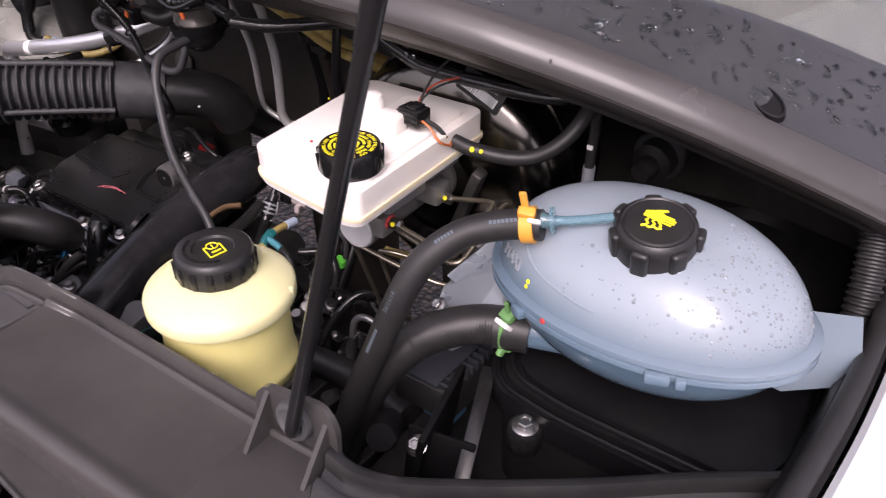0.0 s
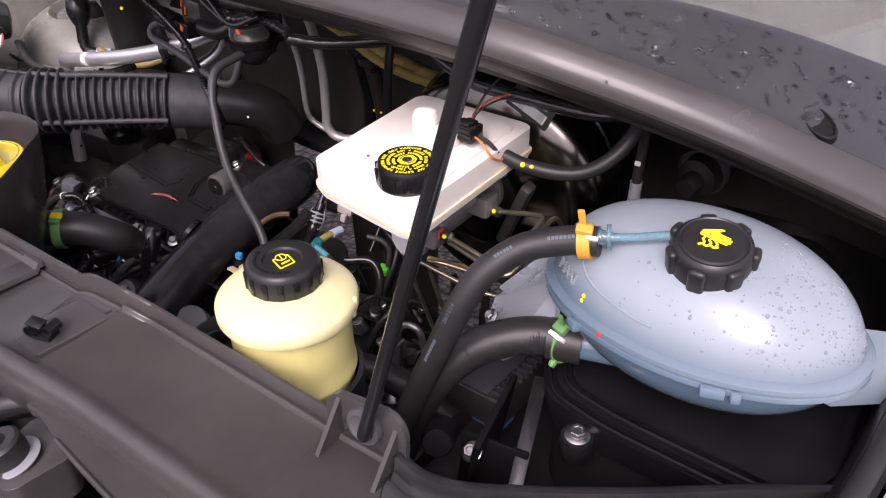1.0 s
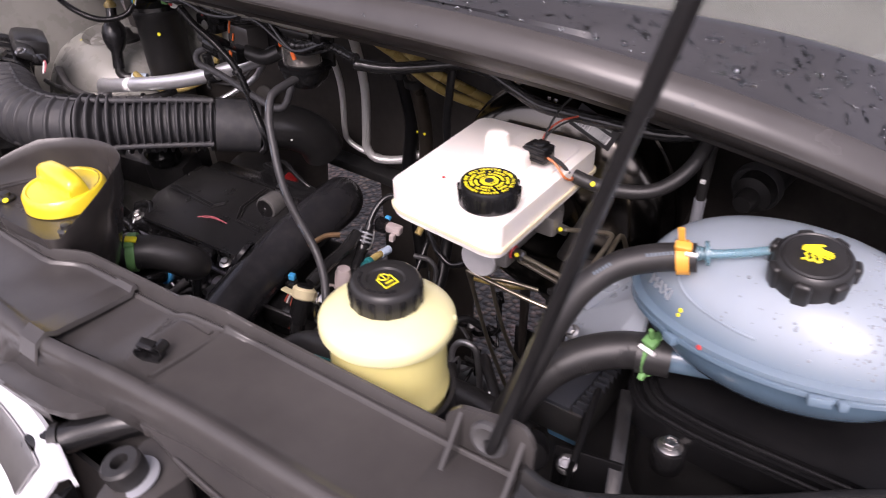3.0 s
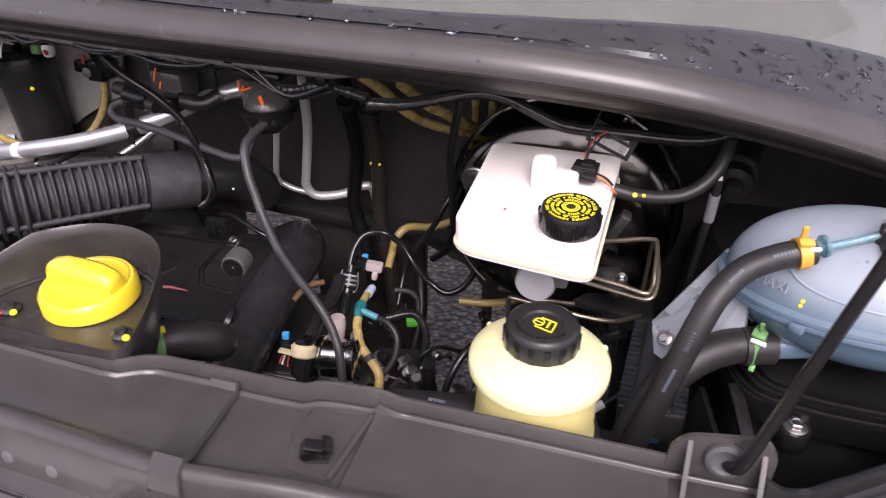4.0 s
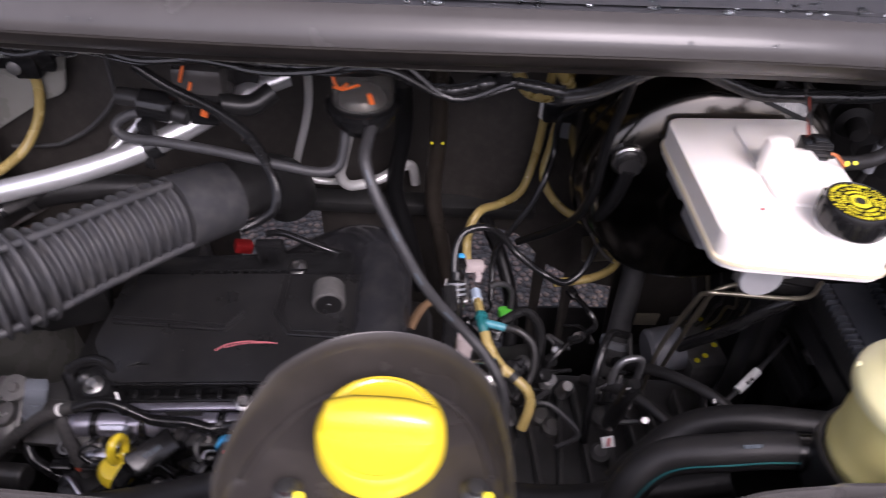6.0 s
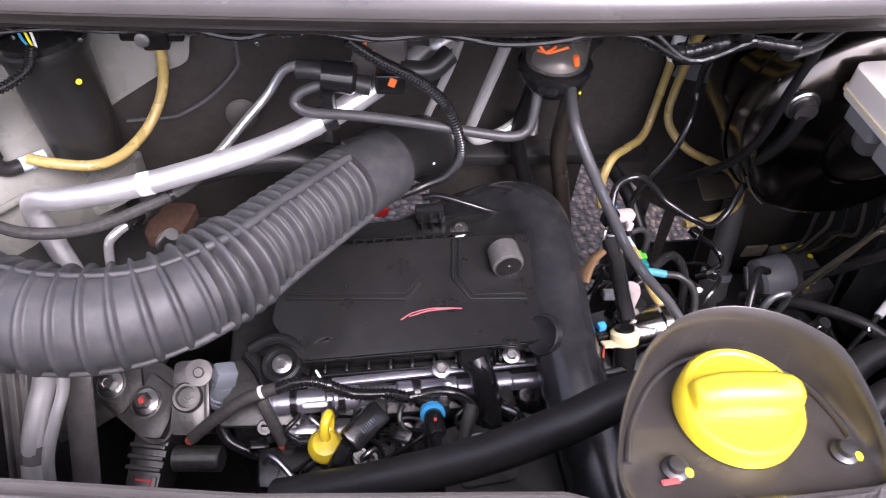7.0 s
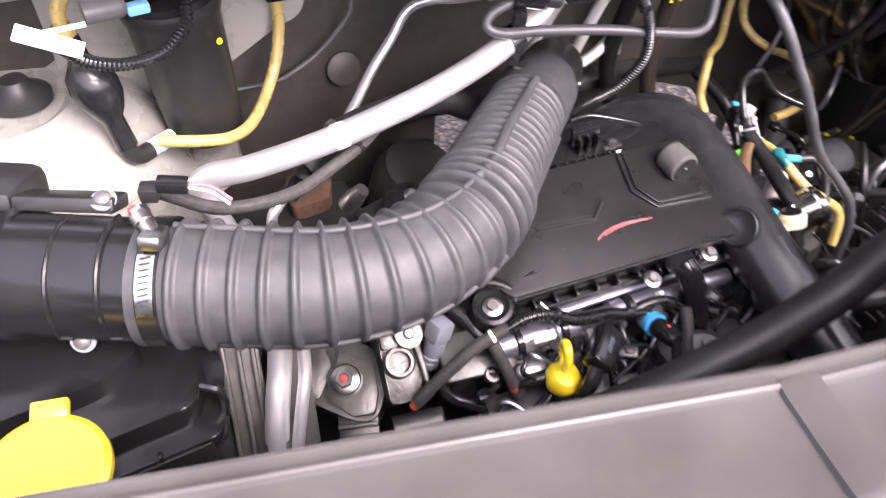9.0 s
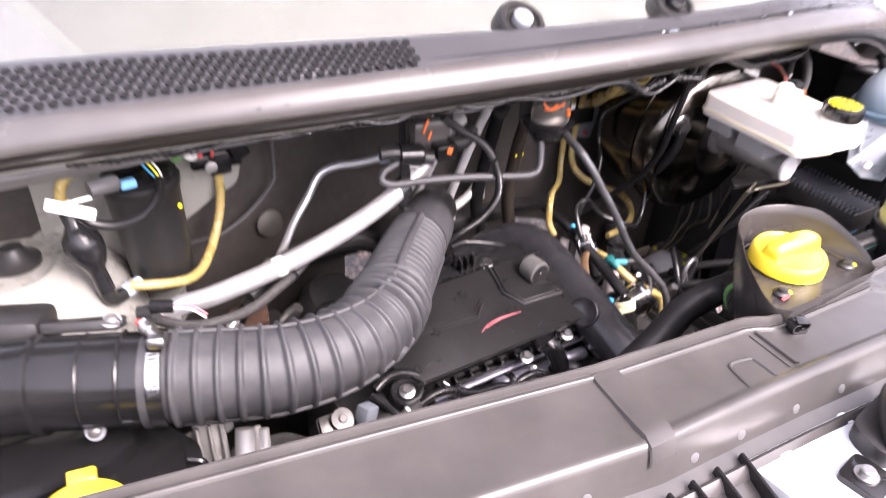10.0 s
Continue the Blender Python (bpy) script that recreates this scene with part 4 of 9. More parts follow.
    ear.faces.new([ear.verts.new(v) for v in q])
    part("mounting_ear", thick(ear, 0.004), CLEAR, t, "frosted clear mounting ear")
    part("ear_rib", box((0.0035, 0.055, 0.018), look((-0.232, 0.458, 1.117), (-0.262, 0.438, 1.08)) @ pose(0, 0, 0, 90, 0, 0), 0.001), CLEAR, t)
    q = [V((-0.008, 0.49, 1.15)), V((0.012, 0.502, 1.151)), V((0.045, 0.519, 1.149)), V((0.055, 0.505, 1.12)), V((0.045, 0.489, 1.106)), V((0.014, 0.465, 1.104)), V((-0.018, 0.45, 1.12))]
    e2 = bmesh.new()
    e2.faces.new([e2.verts.new(v) for v in q])
    part("mounting_ear", thick(e2, 0.004), TANK_EAR, t, "milky blue mounting ear")
    return t


coolant_tank()
hexbolt((-0.249, 0.426, 1.0845), (-0.45, -0.55, 0.7), 0.0045)


COAL = mat("coal_black_plastic", (0.006, 0.006, 0.0065), 0.36, dust=0.015, spec=0.25)


def battery_lid():
    t = thing("battery_box", (-0.07, 0.48, 0.95), "black plastic battery box with a bolted lid under the coolant tank", "battery box")
    out = rounded([(-0.192, 0.42), (-0.172, 0.386), (-0.12, 0.377), (0.03, 0.377), (0.055, 0.41), (0.055, 0.62), (-0.19, 0.62)], 0.022)
    lid = part("lid", slab(out, 1.045, 1.068, 0.006), COAL, t)

    def inset(s):
        return [(-0.07 + (x + 0.07) * s, 0.49 + (y - 0.49) * s) for x, y in out]
    part("lid_step", slab(inset(0.93), 1.066, 1.0735, 0.004), COAL, lid)
    part("lid_top", slab(inset(0.84), 1.072, 1.078, 0.003), COAL, lid)
    part("case", slab(inset(0.9), 0.78, 1.046, 0.01), BLACK, t)
    for s, z in ((0.965, 1.0695), (0.885, 1.0755)):
        o = inset(s)
        part("lid_ridge", sweep([V((x, y, z)) for x, y in o] + [V((*o[0], z))], 0.0022, 8), COAL, lid)
    for x, y, z in ((-0.134, 0.372, 1.056), (0.02, 0.372, 1.056)):
        part("bolt_ear", lathe([(0, -0.02), (0.0125, -0.02), (0.014, -0.014), (0.014, 0.0), (0.0125, 0.002), (0, 0.002)], (x, y, z), seg=24), GLOSS, lid)
        hexbolt((x, y, z + 0.002), (0, -0.05, 1), 0.0064)
    return t


battery_lid()


def tray_low():
    t = thing("battery_tray", (-0.18, 0.33, 0.98), "black plastic battery tray and brackets deep in the bay", "tray")
    part("tray", slab(rounded([(-0.26, 0.29), (-0.09, 0.30), (0.02, 0.38), (0.02, 0.6), (-0.26, 0.6)], 0.02), 0.93, 0.955, 0.006), BLACK, t)
    part("upright", box((0.006, 0.09, 0.11), pose(-0.208, 0.36, 1.0, 0, 8, 12), 0.002), COAL, t)
    part("bracket", box((0.055, 0.004, 0.09), pose(-0.185, 0.33, 1.0, -14, 0, 12), 0.0015), COAL, t)
    part("boss", lathe([(0.013, 0), (0.013, 0.03), (0.011, 0.034), (0, 0.034)], (-0.235, 0.335, 1.03), (0.3, -0.6, 0.4), 24), COAL, t)
    part("small_box", box((0.04, 0.03, 0.022), pose(-0.165, 0.305, 0.99, 10, 5, 20), 0.003), GREYP, t, "dark grey plastic block")
    part("strap", box((0.012, 0.1, 0.004), pose(-0.17, 0.36, 1.045, 25, 0, 18), 0.001), GLOSS, t)
    part("wire", pipe([(-0.16, 0.30, 1.0), (-0.15, 0.32, 0.985), (-0.14, 0.35, 0.97)], 0.0025, 8), INK, t)
    return t


tray_low()


def shelf_bracket():
    t = thing("shelf_bracket", (-0.29, 0.54, 1.02), "black pressed steel bracket plate with a slot below the brake pipes", "bracket")
    part("plate", slab(rounded([(-0.352, 0.578), (-0.335, 0.600), (-0.258, 0.622), (-0.252, 0.556), (-0.31, 0.573)], 0.006), 0.994, 1.000, 0.0015), BLACK, t)
    part("front_lip", box((0.066, 0.003, 0.014), pose(-0.281, 0.5655, 0.990, 0, 0, -14), 0.001), BLACK, t)
    part("slot", box((0.005, 0.010, 0.001), pose(-0.272, 0.570, 1.0003), 0.0003), INK, t, "dark slot")
    part("leg", box((0.02, 0.04, 0.24), pose(-0.28, 0.598, 0.875), 0.003), BLACK, t)
    return t


shelf_bracket()
hexbolt((-0.199, 0.324, 1.039), (-0.1, -0.5, 0.85), 0.0055)


def control_unit():
    t = thing("control_unit", (-0.22, 0.5, 0.956), "dark grey finned aluminium control unit with a blue plug", "control unit")
    m = pose(-0.245, 0.472, 1.002, 0, -4, -3)
    part("case", box((0.064, 0.150, 0.034), m @ pose(0, 0, -0.002), 0.004), DARKMETAL, t)
    part("top_plate", box((0.036, 0.146, 0.005), m @ pose(0, 0, 0.016), 0.0015), FIN_GREY, t)
    for k in range(18):
        for sx in (-1, 1):
            part("fin", box((0.012, 0.0032, 0.016), m @ pose(sx * 0.026, -0.070 + k * 0.0082, 0.013), 0.0008), FIN_GREY, t)
    part("plug", box((0.034, 0.026, 0.024), m @ pose(0.004, -0.046, -0.030), 0.003), BLUE_PALE, t, "pale blue connector")
    part("stay", box((0.012, 0.012, 0.05), m @ pose(-0.01, 0.05, -0.04), 0.002), BLACK, t)
    return t


FIN_GREY = mat("dark_fin_aluminium", (0.055, 0.06, 0.072), 0.38, 0.5, dust=0.08)
BLUE_PALE = mat("pale_blue_plastic", (0.12, 0.32, 0.52), 0.4)
control_unit()


def clip_band(name, label, at, axis, r, material, parent=None):
    """A spring band clip with a standing tail."""
    c = thing(name, at, label, "hose clip", "hose clips")
    m = aim(at, axis)
    part("band", lathe([(r, -0.0045), (r + 0.0018, -0.0045), (r + 0.0018, 0.0045), (r, 0.0045)], at, axis, 28), material, c)
    return c, m


def upper_hose():
    pts = [(-0.154, 0.409, 1.2095), (-0.178, 0.402, 1.2045), (-0.204, 0.388, 1.195), (-0.222, 0.37, 1.178), (-0.231, 0.358, 1.158), (-0.238, 0.350, 1.135), (-0.248, 0.341, 1.10), (-0.262, 0.328, 1.05), (-0.28, 0.318, 0.98)]
    t = thing("upper_coolant_hose", (-0.24, 0.35, 1.1), "black rubber coolant hose with pale printed markings", "hose")
    line = glide(pts, 8)
    part("tube", sweep(line, 0.0108, 24), RUBBER, t)
    fr = frames(line)

    def mark(i, words, h=0.0042, toward=V((0.0, -0.75, 0.65)), off=0.0109, flip=1):
        p, tan = line[i], fr[i][0] * flip
        nor = (toward - tan * toward.dot(tan)).normalized()
        m = Matrix((tan, nor.cross(tan), nor)).transposed().to_4x4()
        m.translation = p + nor * off
        return m
    bars("printed_marks", mark(8, 0, flip=-1), [0.0021] * 7, 0.0026, 0.0008, GREYINK, t)
    bars("printed_marks", mark(19, 0, flip=-1), [0.0018] * 6, 0.0026, 0.0008, GREYINK, t)
    text_on("printed_date", "26/11/14", 0.0052, mark(37, 0, flip=-1, off=0.011), GREYINK, t, 0.0001)
    bars("printed_marks", mark(46, 0, flip=-1), [0.0021] * 8, 0.0026, 0.0008, GREYINK, t)
    c, m = clip_band("orange_hose_clip", "orange plastic spring clip on the coolant hose", (-0.163, 0.4065, 1.2078), (1, 0.29, 0.2), 0.0112, ORANGE)
    part("buckle", box((0.012, 0.007, 0.006), pose(-0.163, 0.401, 1.2198, 25, 0, 16), 0.0012), ORANGE, c)
    part("tail", box((0.005, 0.003, 0.016), pose(-0.166, 0.402, 1.2275, 15, -10, 16), 0.001), ORANGE, c)
    part("pad", box((0.009, 0.003, 0.005), pose(-0.156, 0.399, 1.2165, 40, 0, 16), 0.001), LABEL, c, "white tab")
    return t


upper_hose()


def lower_hose():
    pts = [(-0.163, 0.42, 1.1025), (-0.19, 0.412, 1.102), (-0.215, 0.398, 1.097), (-0.238, 0.38, 1.085), (-0.256, 0.36, 1.062), (-0.268, 0.345, 1.03), (-0.285, 0.33, 0.96)]
    t = thing("lower_coolant_hose", (-0.24, 0.37, 1.05), "thick black rubber coolant hose with fine ribs", "hose")
    line = evenly(glide(pts, 8), 0.0012)
    part("tube", sweep(line, lambda i, s: 0.0158 + (0.0004 if i % 2 and 0.02 < s < 0.09 else 0), 24), RUBBER, t)
    part("end_sleeve", sweep([V((-0.160, 0.421, 1.1025)), V((-0.168, 0.4185, 1.1025)), V((-0.186, 0.4125, 1.102))], 0.0174, 24), RUBBER, t, "smooth rubber end sleeve")
    c, m = clip_band("green_hose_clip", "green plastic spring clip on the lower coolant hose", (-0.173, 0.4165, 1.1025), (1, -0.34, 0), 0.0172, GREEN_CLIP)
    part("buckle", box((0.012, 0.009, 0.007), pose(-0.1745, 0.4085, 1.1205, 30, 0, -18), 0.0015), GREEN_CLIP, c)
    part("tail", box((0.004, 0.003, 0.014), pose(-0.1745, 0.4075, 1.1285, 20, 0, -18), 0.001), GREEN_CLIP, c)
    part("pad", box((0.013, 0.004, 0.012), pose(-0.1745, 0.404, 1.1145, 45, 0, -18), 0.001), LABEL, c, "white tab")
    part("hook", box((0.005, 0.006, 0.007), pose(-0.1745, 0.401, 1.089, -40, 0, -18), 0.0015), GREEN_CLIP, c)
    return t


GREEN_CLIP = mat("leaf_green_plastic", (0.13, 0.30, 0.10), 0.45)
lower_hose()


def power_steering_reservoir():
    x, y = -0.347, 0.286
    t = thing("power_steering_reservoir", (x, y, 1.05), "cream translucent plastic power steering reservoir with a black cap", "fluid reservoir")
    up = part("upper_body", lathe([(0.0, 1.1655), (0.028, 1.1655), (0.036, 1.163), (0.045, 1.1585), (0.0515, 1.1535), (0.0532, 1.1517), (0.0541, 1.1498), (0.0542, 1.1425), (0.0536, 1.1412), (0.046, 1.1408)], (x, y, 0), seg=56), CREAM, t)
    low = part("lower_body", lathe([(0.0467, 1.1420), (0.0469, 1.12), (0.0474, 1.10), (0.0478, 1.086), (0.0492, 1.084), (0.0492, 1.081), (0.0475, 1.0795), (0.0465, 1.066), (0.043, 1.061), (0.0, 1.058)], (x, y, 0), seg=56), CREAM_FULL, t, "lower half amber with fluid")
    cap = part("cap", lathe([(0, 1.164), (0.0277, 1.164), (0.0284, 1.166), (0.0280, 1.1795), (0.0266, 1.1835), (0.0243, 1.185), (0.0150, 1.1843), (0.0140, 1.1825), (0.0130, 1.1823), (0, 1.1827)], (x, y, 0), seg=56), BLACK, t, "black knurled screw cap with a yellow symbol")
    for k in range(15):
        w = 2 * math.pi * k / 15
        part("grip_lug", box((0.0024, 0.005, 0.014), pose(x, y, 1.1725) @ Matrix.Rotation(w, 4, "Z") @ pose(0.0281, 0, 0), 0.001), GLOSS, cap)
    m = pose(x, y, 1.1829, 0, 0, -18)
    sy = bmesh.new()
    for a, b in (((-0.0035, 0.0062), (0.008, 0.0062)), ((0.008, 0.0062), (0.0098, -0.0058)), ((0.0098, -0.0058), (-0.0035, -0.0058)), ((-0.0035, -0.0058), (-0.0035, -0.0035)), ((-0.0035, 0.0062), (-0.0035, 0.0045))):
        pipe([m @ V((*a, 0)), m @ V((*b, 0))], 0.0006, 6, 1, bm=sy)
    pipe([m @ V((-0.0035 + 0.004 * math.cos(w), 0.0005 + 0.004 * math.sin(w), 0)) for w in [radians(30 * k) for k in range(13)]], 0.0005, 6, 2, bm=sy)
    pipe([m @ V((-0.0065, 0.0005, 0)), m @ V((-0.0005, 0.0005, 0))], 0.0004, 6, 1, bm=sy)
    box((0.0016, 0.007, 0.0006), m @ pose(0.0042, 0.0008, 0, 0, 0, 8), 0, bm=sy)
    part("steering_symbol", sy, YINK, cap, "yellow steering fluid symbol")
    for k in range(10):
        w = radians(200 + 14 * k)
        part("raised_mark", box((0.0022, 0.0042, 0.0006), pose(x, y, 1.185) @ Matrix.Rotation(w, 4, "Z") @ pose(0.020, 0, 0), 0.0002), GLOSS, cap)
    for w in (28, 150):
        part("latch_tab", box((0.005, 0.005, 0.010), pose(x, y, 1.149) @ Matrix.Rotation(radians(w), 4, "Z") @ pose(0.0525, 0, 0), 0.002), CREAM, up)
    # level mark towards the front
    for w, body in ((-62, "MAXI"),):
        d = V((math.cos(radians(w)), math.sin(radians(w)), 0))
        mm = Matrix((V((-d.y, d.x, 0)), V((0, 0, 1)), d)).transposed().to_4x4()
        mm.translation = V((x, y, 1.106)) + d * 0.0474
        text_on("level_word", body, 0.0085, mm @ pose(0.002, 0, 0), CREAM, low, 0.0005)
        part("level_arrow", slab([(-0.016, -0.003), (-0.010, -0.003), (-0.013, 0.003)], 0, 0.0006, 0, mm), CREAM, low)
        part("level_arrow", slab([(-0.004, -0.017), (0.004, -0.017), (0.0, -0.022)], 0, 0.0006, 0, mm), CREAM, low)
    part("holder", lathe([(0.02, 1.01), (0.05, 1.03), (0.0535, 1.036), (0.0545, 1.076), (0.0505, 1.077), (0.0495, 1.04), (0, 1.035)], (x, y, 0), seg=44), BLACK, t, "black plastic holder cup")
    return t


power_steering_reservoir()


def steering_hose():
    t = thing("steering_return_hose", (-0.45, 0.3, 1.0), "thick black rubber power steering hose with a green line", "hose")
    pts = [(-0.375, 0.308, 1.052), (-0.41, 0.317, 1.045), (-0.45, 0.322, 1.034), (-0.495, 0.328, 1.016), (-0.525, 0.314, 0.99), (-0.54, 0.288, 0.95)]
    part("tube", pipe(pts, 0.0155, 20), RUBBER, t)
    part("green_line", pipe([(p[0], p[1] - 0.0152, p[2] + 0.0045) for p in pts], 0.0009, 6), TEAL, t, "green identification line")
    m = aim((-0.43, 0.3135, 1.0545), (0.1, -0.45, 0.88))
    bars("printed_marks", m @ pose(0, 0, 0, 0, 0, 4), [0.004, 0.003, 0.004, 0.003, 0.004, 0.002, 0.005], 0.003, 0.0008, GREYINK, t)
    part("sleeve", pipe([(-0.383, 0.310, 1.050), (-0.40, 0.314, 1.047)], 0.0162, 20), GLOSS, t)
    return t


steering_hose()


def brake_reservoir():
    t = thing("brake_fluid_reservoir", (-0.39, 0.51, 1.1), "white translucent plastic brake fluid reservoir", "brake reservoir")
    out = [(-0.457, 0.430), (-0.440, 0.421), (-0.335, 0.409), (-0.322, 0.414), (-0.318, 0.60), (-0.33, 0.605), (-0.452, 0.603), (-0.460, 0.595)]
    tilt = Matrix.Translation((-0.39, 0.51, 1.17)) @ Euler((radians(2.5), 0, 0)).to_matrix().to_4x4() @ Matrix.Translation((0.39, -0.51, -1.17))
    out = rounded(out, 0.008, 4)
    body = part("body", slab(out, 1.145, 1.178, 0.0045, tilt, seg=3), WHITE, t)
    part("seam", slab([(-0.39 + (x + 0.39) * 1.03, 0.51 + (y - 0.51) * 1.022) for x, y in out], 1.1505, 1.1545, 0.0012, tilt), AMBER_WHITE, body, "welded seam stained amber")
    part("lower_chamber", slab([(-0.395 + (x + 0.39) * 0.78, 0.505 + (y - 0.51) * 0.3) for x, y in out], 1.116, 1.149, 0.005, tilt), SMOKY_WHITE, body, "grey translucent lower chamber")
    part("lower_chamber", slab([(-0.395 + (x + 0.39) * 0.78, 0.568 + (y - 0.51) * 0.26) for x, y in out], 1.120, 1.149, 0.005, tilt), SMOKY_WHITE, body, "grey translucent lower chamber")
    part("float_tower", lathe([(0.0125, -0.004), (0.0125, 0.027), (0.0105, 0.032), (0.006, 0.034), (0, 0.0345)], (-0.389, 0.516, 1.178), seg=28), WHITE, body)
    part("sensor_bridge", box((0.036, 0.022, 0.022), pose(-0.372, 0.516, 1.187), 0.004, 3), WHITE, body)
    part("raised_step", slab(rounded([(-0.398, 0.468), (-0.34, 0.462), (-0.33, 0.47), (-0.33, 0.59), (-0.40, 0.59)], 0.012), 1.172, 1.1808, 0.0038, tilt, seg=4), WHITE, body)
    dab((-0.415, 0.460, 1.1772), (0, -0.04, 1), 0.0016, RED, body, "red_dot", "small red dot")
    axis = V((0, -0.05, 1)).normalized()
    b = V((-0.351, 0.441, 1.177))
    part("filler_neck", lathe([(0.026, -0.006), (0.026, 0.006), (0, 0.006)], b, axis, 32), WHITE, t)
    cap = part("cap", lathe([(0, 0.003), (0.0275, 0.003), (0.0285, 0.006), (0.0272, 0.0205), (0.0258, 0.0238), (0.0247, 0.0243), (0.0242, 0.0235), (0, 0.0235)], b, axis, 56), GLOSS, t, "black ribbed screw cap printed with a yellow brake fluid warning")
    am = aim(b, axis)
    for k in range(14):
        part("grip_lug", box((0.003, 0.0042, 0.0165), am @ Matrix.Rotation(2 * math.pi * k / 14, 4, "Z") @ pose(0.0275, 0, 0.0118, 0, 4, 0), 0.0012), GLOSS, cap)
    f = am @ pose(0, 0, 0.0237) @ Matrix.Rotation(radians(-10), 4, "Z")
    ring_text("WARNING CLEAN FILLER CAP BEFORE REMOVING USE ONLY ", 0.0213, 0.0046, f, YINK, cap, 150)
    ring_text("DOT 4 BRAKE FLUID FROM A SEALED CONTAINER ", 0.0165, 0.0042, f, YINK, cap, 165)
    bm = bmesh.new()
    for k in range(34):
        if k % 6 == 5:
            continue
        w = 2 * math.pi * k / 34
        box((0.0013, 0.0026, 0.0004), f @ Matrix.Rotation(w, 4, "Z") @ pose(0, 0.0122, 0), 0, bm=bm)
    part("fine_print", bm, YINK, cap)
    part("centre_disc", lathe([(0, 0), (0.0088, 0), (0.0088, 0.0004), (0, 0.0004)], f @ V((0, 0, 0)), axis, 8), YINK, cap)
    part("brake_symbol", lathe([(0.0034, 0.0003), (0.0044, 0.0003), (0.0044, 0.0007), (0.0034, 0.0007)], f @ V((0, 0, 0)), axis, 24), INK, cap)
    for s in (-1, 1):
        arc = [f @ V((s * 0.0063 * math.cos(w), 0.0063 * math.sin(w), 0.0006)) for w in [radians(a) for a in range(-40, 41, 16)]]
        part("brake_symbol", sweep(arc, 0.0004, 6), INK, cap)
    c = thing("level_sensor_plug", (-0.348, 0.517, 1.188), "black two-wire level sensor plug on the brake reservoir", "connector")
    m = pose(-0.349, 0.529, 1.1955, 0, 0, -6)
    part("shell", box((0.025, 0.019, 0.016), m, 0.0018), GLOSS, c)
    part("latch", box((0.012, 0.014, 0.004), m @ pose(0.002, 0, 0.009), 0.0012), GLOSS, c)
    for k in (-0.006, 0.0, 0.006):
        part("rib", box((0.024, 0.0015, 0.002), m @ pose(-0.001, -0.0095, k * 0.8), 0.0005), GLOSS, c)
    part("red_wire", pipe([(-0.351, 0.537, 1.197), (-0.352, 0.546, 1.208), (-0.346, 0.565, 1.216), (-0.335, 0.59, 1.216)], 0.0010, 6), COPPER, c)
    part("black_wire", pipe([(-0.349, 0.537, 1.197), (-0.3495, 0.546, 1.207), (-0.343, 0.566, 1.214), (-0.333, 0.59, 1.214)], 0.0010, 6), INK, c)
    part("black_wire", pipe([(-0.349, 0.537, 1.196), (-0.351, 0.547, 1.210), (-0.350, 0.57, 1.226), (-0.344, 0.60, 1.238)], 0.0012, 6), INK, c)
    part("wire_loop", pipe([(-0.338, 0.525, 1.194), (-0.328, 0.524, 1.19), (-0.317, 0.525, 1.178), (-0.318, 0.545, 1.168), (-0.33, 0.54, 1.182)], 0.0012, 6), ORANGE_WIRE, c)
    part("wire_loop", pipe([(-0.338, 0.530, 1.193), (-0.328, 0.536, 1.186), (-0.32, 0.54, 1.176)], 0.0022, 6), INK, c)
    return t


SMOKY_WHITE = mat("smoky_white_plastic", (0.34, 0.335, 0.34), 0.25, var=0.1, trans=0.3)
ORANGE_WIRE = mat("orange_wire", (0.55, 0.16, 0.05), 0.45)
brake_reservoir()


